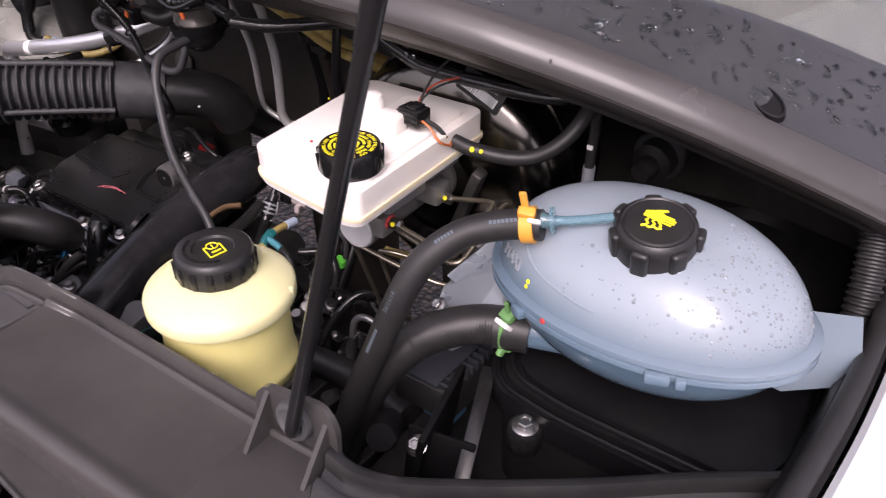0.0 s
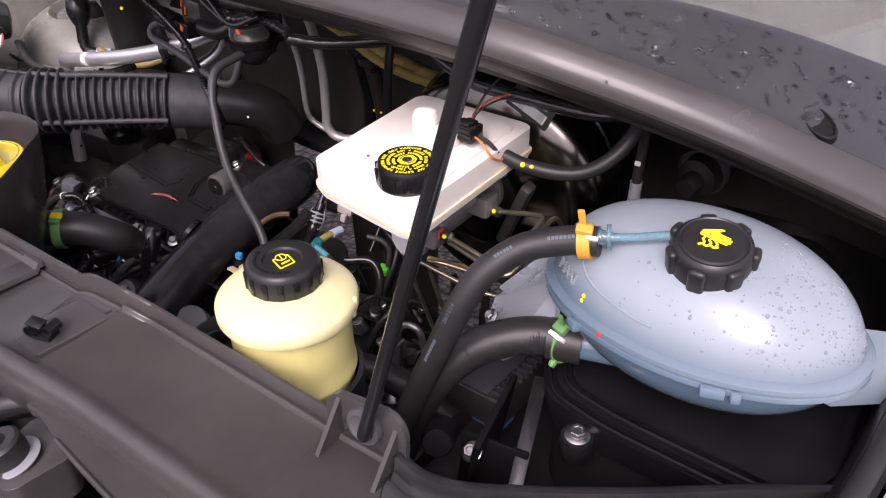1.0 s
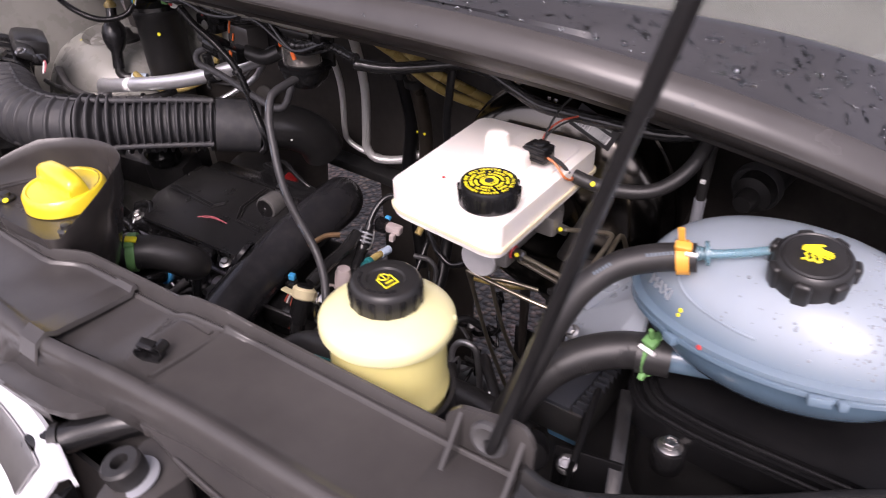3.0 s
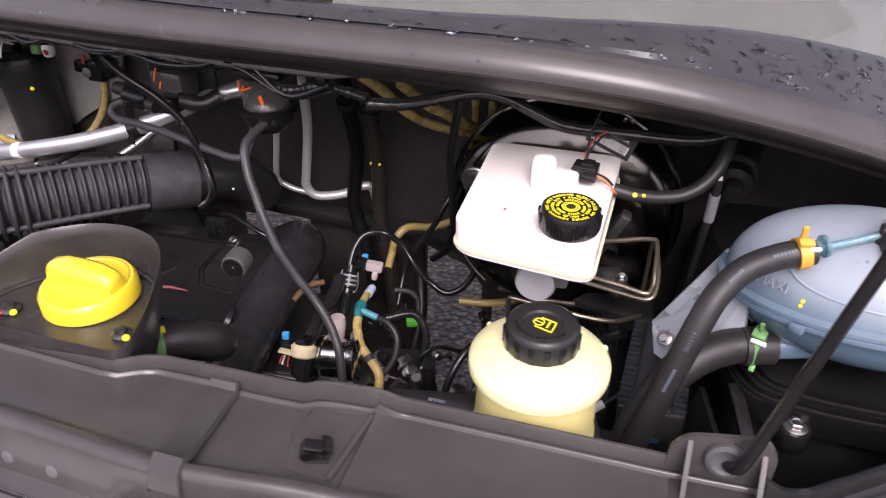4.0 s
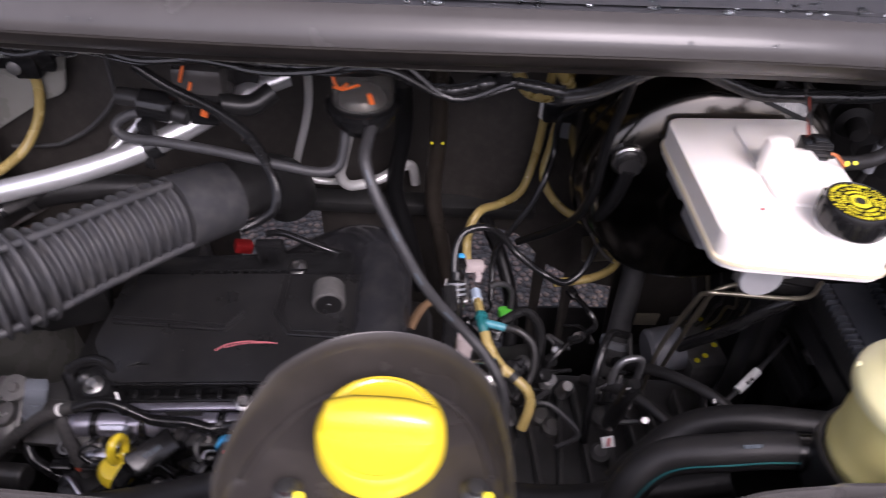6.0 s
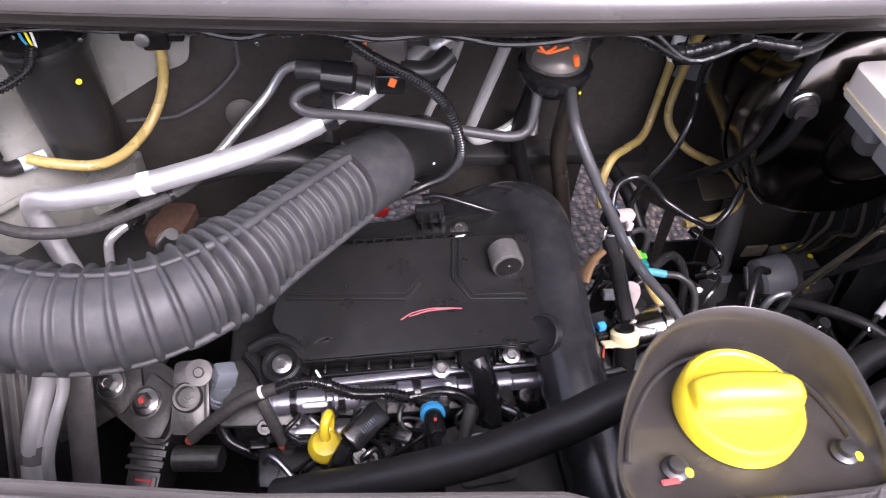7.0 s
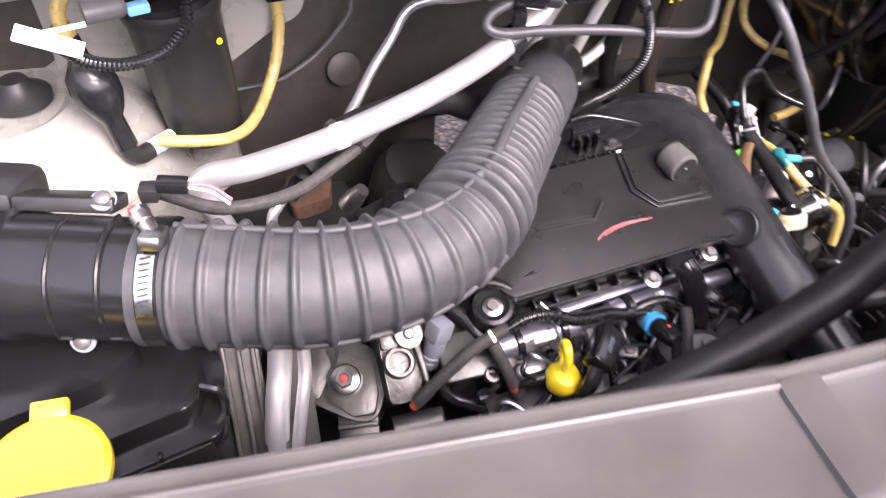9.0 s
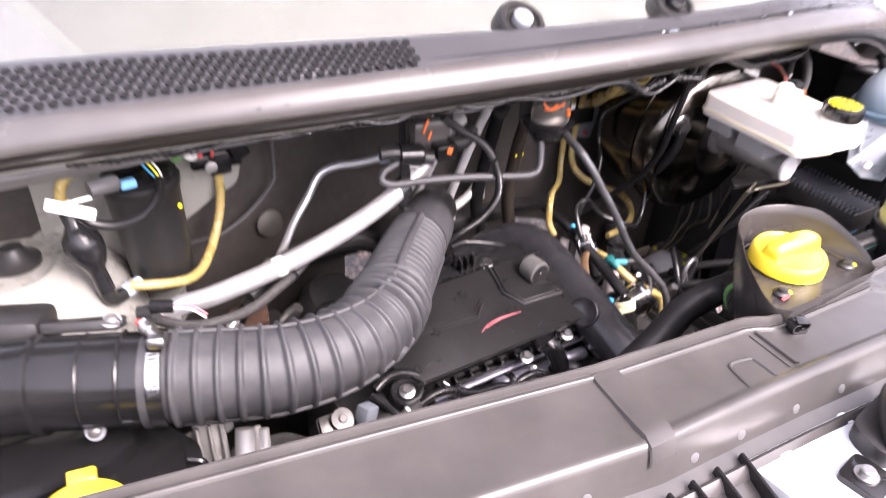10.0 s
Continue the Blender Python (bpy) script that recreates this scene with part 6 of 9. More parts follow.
def engine_block():
    t = thing("engine_block", (-0.88, 0.56, 0.5), "dusty cast metal engine block and head low in the bay", "engine")
    part("block", box((0.44, 0.22, 0.34), pose(-0.90, 0.59, 0.68), 0.02), DARKMETAL, t)
    part("head", box((0.36, 0.07, 0.05), pose(-0.92, 0.495, 0.838, 18, 0, 0), 0.008), CAST_DIM, t)
    part("front_case", box((0.36, 0.05, 0.14), pose(-0.90, 0.425, 0.765, 8, 0, 0), 0.012), DARKMETAL, t)
    part("wedge", slab(rounded([(-1.125, 0.52), (-1.095, 0.53), (-1.05, 0.48), (-1.075, 0.46), (-1.11, 0.47)], 0.006), 0.80, 0.872, 0.004), CAST_DIM, t, "dull brown-grey casting")
    part("ledge", box((0.085, 0.05, 0.012), pose(-1.07, 0.468, 0.872, 18, 0, -5), 0.003), CAST, t)
    rnd = random.Random(8)
    for k in range(64):
        x = rnd.uniform(-1.10, -0.74)
        y = rnd.uniform(0.395, 0.462)
        z = 0.815 + (y - 0.395) * 0.6 + rnd.uniform(-0.012, 0.016)
        mt = (CAST, CAST_DIM, DARKMETAL, GLOSS)[k % 4]
        j = rnd.random()
        if j < 0.35:
            part("casting_boss", lathe([(0, 0), (0.010, 0), (0.010, 0.012), (0.0075, 0.015), (0.0045, 0.015), (0.004, 0.010), (0, 0.01)], (x, y, z), (rnd.uniform(-0.3, 0.3), -0.6, 1), 16), mt, t)
        elif j < 0.75:
            part("casting_web", box((rnd.uniform(0.012, 0.04), rnd.uniform(0.006, 0.016), rnd.uniform(0.012, 0.03)), pose(x, y, z, rnd.uniform(-25, 25), rnd.uniform(-15, 15), rnd.uniform(-40, 40)), 0.003), mt, t)
        else:
            a = V((x, y, z + 0.006))
            part("small_pipe", pipe([a, a + V((rnd.uniform(-0.03, 0.03), rnd.uniform(-0.02, 0.0), 0.012)), a + V((rnd.uniform(-0.05, 0.05), -0.03, rnd.uniform(-0.02, 0.0)))], rnd.uniform(0.002, 0.005), 10), (GLOSS, ALU_DULL, SKIN)[k % 3], t)
    return t


engine_block()


def fuel_rail():
    t = thing("fuel_rail", (-0.95, 0.46, 0.88), "bright steel fuel rail with injector unions along the engine", "fuel rail")
    a, b = V((-1.060, 0.457, 0.886)), V((-0.770, 0.463, 0.882))
    L = (b - a).length
    line = [a.lerp(b, k / 116) for k in range(117)]
    thin = ((0.058, 0.066), (0.094, 0.135), (0.152, 0.16), (0.20, 0.235), (0.26, 0.3))

    def r(i, s):
        if s < 0.004:
            return 0.0165
        return 0.0088 if any(p < s < q for p, q in thin) else (0.0125 if s > 0.01 else 0.0115)
    part("rail", sweep(line, r, 24), RAIL, t, sharp=30)
    for x in (-1.035, -0.985, -0.905, -0.825):
        part("collar", lathe([(0.0125, -0.004), (0.0155, -0.003), (0.0155, 0.003), (0.0125, 0.004)], (x, 0.4575, 0.886), (1, 0.02, 0), 28), GLOSS, t)
    part("window", box((0.026, 0.006, 0.018), pose(-1.012, 0.447, 0.895, 40, 0, 0), 0.004), LABEL_BLUE, t, "pale bluish plate on the rail")
    for x in (-1.0, -0.945, -0.88, -0.81):
        part("union", lathe([(0.0, 0), (0.007, 0), (0.007, 0.014), (0.005, 0.017), (0.005, 0.024), (0, 0.024)], (x, 0.452, 0.885), (0.1, -0.8, 0.25), 6), STEEL, t)
    part("upper_bar", box((0.26, 0.009, 0.006), pose(-0.89, 0.474, 0.897, 10, 0, 1.5), 0.002), RAIL, t, "bright flat bar above the rail")
    part("bright_dab", box((0.006, 0.004, 0.008), pose(-0.873, 0.452, 0.904, 30, 20, 0), 0.001), LABEL, t, "white paint dab")
    return t


RAIL = mat("lilac_grey_steel", (0.36, 0.355, 0.41), 0.36, 0.85, dust=0.15, scale=50, var=0.3)
LABEL_BLUE = mat("pale_blue_white_plastic", (0.55, 0.58, 0.68), 0.4)
fuel_rail()


def engine_wiring():
    t = thing("injector_wiring", (-0.98, 0.45, 0.9), "black ribbed conduit and grey sleeved leads across the fuel rail", "cable")
    part("conduit", corrugated([(-1.050, 0.455, 0.916), (-1.030, 0.457, 0.922), (-1.01, 0.456, 0.922), (-0.992, 0.453, 0.914), (-0.974, 0.45, 0.905), (-0.955, 0.449, 0.902), (-0.936, 0.449, 0.900), (-0.915, 0.448, 0.892)], 0.0056), GLOSS, t)
    part("conduit_tie", lathe([(0.0065, 0), (0.0082, 0.001), (0.0082, 0.005), (0.0065, 0.006)], (-1.0, 0.4545, 0.918), (1, -0.1, -0.3), 16), GLOSS, t)
    part("tie_tail", box((0.0025, 0.012, 0.002), pose(-1.006, 0.462, 0.925, 20, 0, 30), 0.0005), LABEL, t)
    part("sleeved_lead", pipe([(-1.146, 0.447, 0.850), (-1.128, 0.449, 0.868), (-1.108, 0.451, 0.886), (-1.086, 0.454, 0.902), (-1.064, 0.456, 0.911), (-1.048, 0.456, 0.917)], 0.0066, 16), SLEEVE, t, "dull grey fabric sleeve")
    part("sleeved_lead", pipe([(-1.066, 0.452, 0.905), (-1.06, 0.442, 0.890), (-1.052, 0.432, 0.868), (-1.044, 0.424, 0.845)], 0.0066, 16), SLEEVE, t, "dull grey fabric sleeve")
    part("white_tape", pipe([(-1.0665, 0.4559, 0.9108), (-1.063, 0.4561, 0.9123)], 0.0069, 14, 2), LABEL, t, "white tape wrap")
    part("orange_band", pipe([(-1.0487, 0.4282, 0.8575), (-1.0475, 0.427, 0.854)], 0.0070, 14, 2), RUST_RED, t, "orange tape band")
    part("red_band", pipe([(-1.150, 0.446, 0.846), (-1.145, 0.447, 0.852)], 0.005, 12, 2), RUST_RED, t)
    part("lead", pipe([(-0.915, 0.448, 0.892), (-0.90, 0.45, 0.892), (-0.88, 0.449, 0.896), (-0.862, 0.446, 0.893), (-0.845, 0.44, 0.88), (-0.838, 0.43, 0.86)], 0.0062, 12), SKIN, t)
    part("lead", pipe([(-0.905, 0.447, 0.89), (-0.892, 0.438, 0.894), (-0.888, 0.43, 0.89)], 0.005, 10), SKIN, t)
    part("lead", pipe([(-1.045, 0.425, 0.855), (-1.035, 0.42, 0.868), (-1.02, 0.418, 0.872)], 0.005, 10), SKIN, t)
    part("lead", pipe([(-1.118, 0.46, 0.86), (-1.11, 0.445, 0.845), (-1.09, 0.435, 0.835), (-1.07, 0.43, 0.82)], 0.0065, 12), GLOSS, t)
    part("lead", pipe([(-0.85, 0.432, 0.892), (-0.855, 0.418, 0.885), (-0.862, 0.405, 0.872), (-0.87, 0.395, 0.85)], 0.0065, 12), SLEEVE, t)
    c = thing("injector_lead_guide", (-0.835, 0.45, 0.88), "black plastic injector lead guide over the fuel rail", "bracket")
    part("guide", pipe([(-0.842, 0.466, 0.926), (-0.838, 0.456, 0.918), (-0.832, 0.446, 0.90), (-0.828, 0.436, 0.872), (-0.826, 0.43, 0.85)], 0.0135, 16), GLOSS, c)
    part("collar", lathe([(0.010, 0), (0.0165, 0), (0.018, 0.006), (0.015, 0.010), (0.0, 0.011)], (-0.843, 0.468, 0.922), (0, -0.2, 1), 24), GLOSS, c)
    part("rib", box((0.004, 0.012, 0.05), pose(-0.832, 0.438, 0.893, -20, 8, 0), 0.0015), BLACK, c)
    b = thing("injector_plug", (-0.963, 0.41, 0.89), "black injector plug with worn pale print on its side", "connector")
    m = pose(-0.963, 0.412, 0.900, 32, 0, 46)
    part("body", box((0.05, 0.026, 0.022), m, 0.004), GLOSS, b)
    bars("worn_print", m @ pose(0, 0, 0.0113), [0.0015, 0.001, 0.0018, 0.001, 0.0014, 0.0016, 0.001], 0.005, 0.0014, GREYINK, b)
    part("tail", pipe([m @ V((-0.024, 0, 0)), m @ V((-0.036, -0.006, -0.012)), m @ V((-0.04, -0.012, -0.035))], 0.008, 12), SKIN, b)
    return t


RUST_RED = mat("dull_red_tape", (0.30, 0.05, 0.02), 0.6)
SLEEVE = mat("grey_fabric_sleeve", (0.028, 0.027, 0.027), 0.75, var=0.4, dust=0.2, scale=80, bump=0.6, fine=500)
engine_wiring()


def rail_front():
    """Small metal and plastic pieces crowded in front of the fuel rail."""
    rnd = random.Random(9)
    c = thing("front_engine_casing", (-0.83, 0.40, 0.85), "dark cast engine casing bolted in front of the fuel rail", "casing")
    part("case", slab(rounded([(-0.885, 0.424), (-0.86, 0.431), (-0.80, 0.428), (-0.765, 0.418), (-0.765, 0.33), (-0.885, 0.33)], 0.012), 0.80, 0.858, 0.008, seg=3), CAST_DIM, c)
    part("raised_land", slab(rounded([(-0.872, 0.412), (-0.82, 0.416), (-0.80, 0.395), (-0.81, 0.36), (-0.87, 0.355)], 0.01), 0.857, 0.863, 0.003), CAST_DIM, c)
    hexbolt((-0.838, 0.398, 0.863), (0, -0.1, 1), 0.006)
    h = thing("return_hose", (-0.85, 0.42, 0.86), "short black rubber return hose beside the injector lead guide", "hose")
    part("tube", pipe([(-0.843, 0.446, 0.872), (-0.848, 0.432, 0.878), (-0.856, 0.416, 0.874), (-0.863, 0.395, 0.862), (-0.868, 0.375, 0.84)], 0.0068, 14), RUBBER, h)
    r = thing("ribbed_sleeve", (-0.96, 0.43, 0.87), "worn ribbed black sleeve over the injector leads", "cable")
    part("sleeve", corrugated([(-0.982, 0.412, 0.866), (-0.97, 0.422, 0.874), (-0.956, 0.432, 0.878), (-0.942, 0.441, 0.880)], 0.0075, 0.0042, 0.0012, 12), GLOSS, r)
    for x0, x1, y in ((-1.042, -1.012, 0.434), (-0.998, -0.972, 0.430)):
        e = thing("edge_strip", (x0, y, 0.868), "bright machined edge of an aluminium flange", "flange")
        part("strip", box((x1 - x0, 0.010, 0.006), pose((x0 + x1) / 2, y, 0.868, 18, 0, -3), 0.0015), ALU_DULL, e)
        part("foot", box((x1 - x0 + 0.01, 0.02, 0.05), pose((x0 + x1) / 2, y + 0.01, 0.842, 10, 0, -3), 0.003), CAST_DIM, e)
    for k in range(7):
        x = -1.03 + 0.036 * k + rnd.uniform(-0.008, 0.008)
        w = simple_run("injector_pipe", "thin bent steel pipe in front of the fuel rail", "pipe", [(x, 0.447, 0.880), (x + rnd.uniform(-0.008, 0.008), 0.436, 0.887), (x + rnd.uniform(-0.016, 0.016), 0.424, 0.880), (x + rnd.uniform(-0.02, 0.02), 0.412, 0.858), (x + rnd.uniform(-0.02, 0.02), 0.40, 0.83)], rnd.choice((0.0024, 0.003)), rnd.choice((DARKMETAL, STEEL, GLOSS)), 10, 5, "injector pipes")
        part("nut", lathe([(0, 0), (0.0055, 0), (0.0055, 0.008), (0.004, 0.010), (0, 0.010)], (x, 0.449, 0.876), (rnd.uniform(-0.2, 0.2), -0.6, 0.5), 6), STEEL, w)
    for x, y, z, q in ((-1.005, 0.412, 0.85, 20), (-0.925, 0.418, 0.868, -30), (-0.905, 0.392, 0.852, 40)):
        b = thing("lead_plug", (x, y, z), "small black lead plug in front of the fuel rail", "connector", "lead plugs")
        m = pose(x, y, z, 25, 0, q)
        part("body", box((0.024, 0.015, 0.014), m, 0.0025), GLOSS, b)
        part("latch", box((0.010, 0.006, 0.004), m @ pose(0.002, 0, 0.008), 0.001), BLACK, b)
        part("tail", pipe([m @ V((-0.011, 0, 0)), m @ V((-0.022, -0.004, -0.006)), m @ V((-0.028, -0.01, -0.025))], 0.0042, 10), SKIN, b)


rail_front()


def dipstick():
    t = thing("dipstick", (-1.0, 0.42, 0.85), "yellow plastic oil dipstick with an upright ring handle", "dipstick")
    a = V((-1.004, 0.412, 0.868))
    part("tube", pipe([a + V((-0.004, 0.004, -0.06)), a], 0.009, 16, 2), GLOSS, t, "black dipstick tube")
    part("handle", lathe([(0.010, -0.010), (0.0165, -0.006), (0.0185, 0.002), (0.0178, 0.009), (0.013, 0.0145), (0, 0.016)], a, (0.08, -0.25, 1), 28), YELLOW, t)
    ring = [a + V((0.004 + 0.003 * math.cos(w), 0.009 + 0.0105 * math.cos(w), 0.026 + 0.0145 * math.sin(w))) for w in [radians(g) for g in range(-90, 271, 15)]]
    part("ring", sweep(ring, 0.0048, 12), YELLOW, t)
    return t


dipstick()


def rail_sensor():
    t = thing("rail_pressure_sensor", (-0.885, 0.43, 0.87), "steel rail pressure sensor with a blue plug collar", "sensor")
    ax = V((0.02, -0.72, 0.28)).normalized()
    a = V((-0.892, 0.447, 0.882))
    part("body", lathe([(0, 0), (0.007, 0), (0.011, 0.006), (0.0115, 0.012), (0.0095, 0.018), (0, 0.018)], a, ax, 22), ALU_DULL, t)
    part("collar", lathe([(0.0095, 0.016), (0.0128, 0.017), (0.0132, 0.024), (0.010, 0.025)], a, ax, 32), BLUE, t, "bright blue collar")
    part("plug", lathe([(0.0095, 0.024), (0.0105, 0.03), (0.010, 0.052), (0.006, 0.058), (0, 0.058)], a, ax, 20), GLOSS, t)
    part("red_tab", box((0.003, 0.012, 0.002), aim(a + ax * 0.042 + V((0, -0.003, 0.0098)), (0, -0.2, 1)), 0.0005), RED, t)
    part("lead", pipe([a + ax * 0.056, a + V((0.0, -0.07, -0.01)), a + V((0.02, -0.07, -0.06))], 0.005, 10), SKIN, t)
    return t


rail_sensor()


def front_canister():
    t = thing("oil_filter_housing", (-0.82, 0.38, 0.83), "dark plastic round housing below the fuel rail", "housing")
    part("body", lathe([(0, 0.022), (0.03, 0.022), (0.036, 0.017), (0.038, 0.0), (0.038, -0.08), (0, -0.08)], (-0.845, 0.392, 0.838), (0.1, -0.4, 1), 32), CAST_DIM, t)
    part("rib", box((0.05, 0.006, 0.008), pose(-0.83, 0.378, 0.862, 25, 0, 10), 0.002), DARKMETAL, t)
    return t


front_canister()
hexbolt((-0.834, 0.403, 0.858), (0.1, -0.4, 1), 0.0045)
hexbolt((-0.872, 0.39, 0.862), (0.1, -0.4, 1), 0.0045)


def engine_mount():
    t = thing("engine_mount", (-1.2, 0.5, 0.78), "dusty cast aluminium engine mount with two bolts and red paint marks", "engine mount")
    m = Matrix.Translation((-1.205, 0.505, 0.838)) @ Euler((radians(24), radians(-6), radians(-14))).to_matrix().to_4x4()
    up = m.to_3x3() @ V((0, 0, 1))
    part("head", slab(rounded([(-0.078, 0.008), (-0.03, -0.02), (0.006, -0.042), (0.028, -0.044), (0.04, -0.02), (0.036, 0.03), (0.0, 0.05), (-0.07, 0.050)], 0.01), -0.05, -0.006, 0.003, m), CAST, t)
    # raised lands: a low one under the rear bolt and a higher hexagonal one in front
    part("rear_land", slab(rounded([(-0.076, 0.010), (-0.028, -0.016), (-0.010, 0.016), (-0.02, 0.044), (-0.068, 0.046)], 0.006), -0.008, -0.002, 0.002, m), CAST, t)
    part("front_land", slab(rounded([(-0.016, -0.018), (0.006, -0.038), (0.028, -0.038), (0.034, -0.018), (0.032, 0.016), (0.0, 0.034), (-0.006, 0.016)], 0.004), -0.008, 0.006, 0.0025, m), CAST, t)
    for x, y, h, dab_ in ((-0.050, 0.018, -0.003, None), (0.002, 0.0, 0.0055, RED)):
        part("bolt_seat", lathe([(0.0185, -0.002), (0.0185, 0.0012), (0.0165, 0.002), (0.0155, 0.0005), (0, 0.0005)], m @ V((x, y, h)), up, 28), CAST_DIM, t)
        hexbolt(m @ V((x, y, h + 0.0004)), up, 0.0095, mark=dab_, label="steel engine mount bolt with a red paint dab" if dab_ else "dusty steel engine mount bolt")
    part("arm", slab(rounded([(-0.012, -0.03), (0.03, -0.036), (0.026, -0.13), (-0.008, -0.13)], 0.005), -0.05, -0.012, 0.003, m), CAST, t)
    for k in range(3):
        part("web", box((0.042, 0.005, 0.012), m @ pose(0.009, -0.046 - 0.012 * k, -0.011, 0, 0, -2), 0.0015), CAST, t)
    part("pad", slab(rounded([(-0.006, -0.075), (0.026, -0.077), (0.024, -0.125), (-0.006, -0.125)], 0.003), -0.014, -0.009, 0.0015, m), CAST, t)
    for sx, sy, wx, wy in ((0.012, -0.082, 0.02, 0.0026), (0.0205, -0.096, 0.0026, 0.028)):
        part("red_mark", box((wx, wy, 0.0008), m @ pose(sx, sy, -0.0088), 0), RED, t)
    return t


engine_mount()


def side_casting():
    t = thing("thermostat_housing", (-1.15, 0.48, 0.83), "pale cast aluminium housing with a hollow bolt boss", "housing")
    m = Matrix.Translation((-1.147, 0.486, 0.872)) @ Euler((radians(30), radians(4), radians(-6))).to_matrix().to_4x4()
    up = m.to_3x3() @ V((0, 0, 1))
    part("body", slab(rounded([(-0.018, -0.042), (0.012, -0.04), (0.02, -0.01), (0.022, 0.022), (0.012, 0.04), (-0.022, 0.036)], 0.006), -0.06, -0.004, 0.003, m), CAST, t)
    part("boss", lathe([(0.0165, -0.02), (0.0165, 0.002), (0.0145, 0.0045), (0.0115, 0.0045), (0.0105, -0.006), (0, -0.006)], m @ V((-0.004, -0.002, 0.0)), up, 32), CAST, t)
    part("bore", lathe([(0.0103, -0.005), (0.0, -0.0048)], m @ V((-0.004, -0.002, 0.0)), up, 24), INK, t)
    part("chevron", pipe([m @ V((-0.009, -0.002, -0.004)), m @ V((-0.004, -0.006, -0.004)), m @ V((0.001, -0.002, -0.004))], 0.0012, 6, 1), STEEL, t)
    part("upper_block", slab(rounded([(-0.02, 0.012), (0.0, 0.014), (0.002, 0.034), (-0.02, 0.034)], 0.004), -0.01, 0.006, 0.003, m), CAST, t)
    part("wall", box((0.006, 0.07, 0.04), m @ pose(0.018, -0.004, -0.014, 0, 0, 8), 0.002), CAST, t)
    part("washer", lathe([(0, 0), (0.0145, 0), (0.0145, 0.0025), (0.006, 0.003), (0.0045, 0.0055), (0, 0.0055)], (-1.136, 0.500, 0.893), up, 28), LABEL_GREY, t, "pale washer")
    part("outlet", lathe([(0.014, 0), (0.014, 0.05), (0.012, 0.052), (0, 0.052)], (-1.17, 0.445, 0.815), (0.9, -0.15, 0.1), 24), CAST, t)
    s = thing("grey_sensor_plug", (-1.11, 0.491, 0.87), "blue-grey plastic sensor plug standing on the engine", "connector")
    a, b = V((-1.121, 0.480, 0.858)), V((-1.103, 0.492, 0.912))
    ax = (b - a).normalized()
    part("body", lathe([(0, 0), (0.0085, 0), (0.0095, 0.004), (0.0095, 0.007), (0.0085, 0.008), (0.0105, 0.011), (0.0105, 0.014), (0.0092, 0.015), (0.011, 0.018), (0.011, 0.034), (0, 0.034)], a, ax, 22), PLUG_GREY, s)
    part("head", box((0.0225, 0.020, 0.022), aim(a + ax * 0.045, ax, 20), 0.003), PLUG_GREY, s)
    part("boot", pipe([a + ax * 0.002, a - ax * 0.012, a - ax * 0.02 + V((0.004, -0.008, -0.008))], 0.0075, 12), GLOSS, s)
    return t


LABEL_GREY = mat("pale_grey_metal", (0.17, 0.165, 0.16), 0.4, 0.6, var=0.45, scale=60, dust=0.2, bump=0.5, fine=200)
PLUG_GREY = mat("blue_grey_plastic", (0.15, 0.165, 0.19), 0.45)
side_casting()


def down_pipes():
    t = thing("cooler_pipe", (-1.29, 0.44, 0.8), "bright aluminium pipes running down beside the engine mount", "pipe")
    part("tube", pipe([(-1.262, 0.475, 0.965), (-1.268, 0.462, 0.945), (-1.276, 0.445, 0.925), (-1.285, 0.422, 0.895), (-1.295, 0.395, 0.83), (-1.30, 0.38, 0.72)], 0.0108, 20), ALU, t)
    part("band", pipe([(-1.2835, 0.426, 0.90), (-1.2875, 0.416, 0.884)], 0.0114, 20, 2), LABEL_GREY, t)
    part("thin_tube", pipe([(-1.244, 0.465, 0.965), (-1.248, 0.452, 0.945), (-1.257, 0.435, 0.925), (-1.270, 0.412, 0.89), (-1.280, 0.395, 0.83)], 0.0058, 14), ALU, t)
    s = thing("heat_shield_plate", (-1.28, 0.47, 0.8), "ribbed dull metal plate beside the air filter box", "plate")
    m = pose(-1.258, 0.462, 0.86, -31, 0, -8)
    part("plate", box((0.03, 0.005, 0.17), m, 0.002), LABEL_GREY, s)
    m = pose(-1.302, 0.452, 0.90, -31, 0, -8)
    part("side_plate", box((0.034, 0.005, 0.17), m @ pose(0, 0.004, 0), 0.002), LABEL_GREY, s)
    for k in (-0.013, 0.0, 0.012):
        part("rib", box((0.004, 0.009, 0.165), m @ pose(k, -0.002, 0.0), 0.0015), LABEL_GREY, s)
    part("rubber_plug", lathe([(0.011, 0), (0.012, 0.01), (0.008, 0.016), (0.004, 0.016), (0.003, 0.01), (0, 0.01)], m @ V((0.012, -0.006, -0.06)), (0, -0.8, 0.6), 20), RUBBER, s)
    return t


down_pipes()


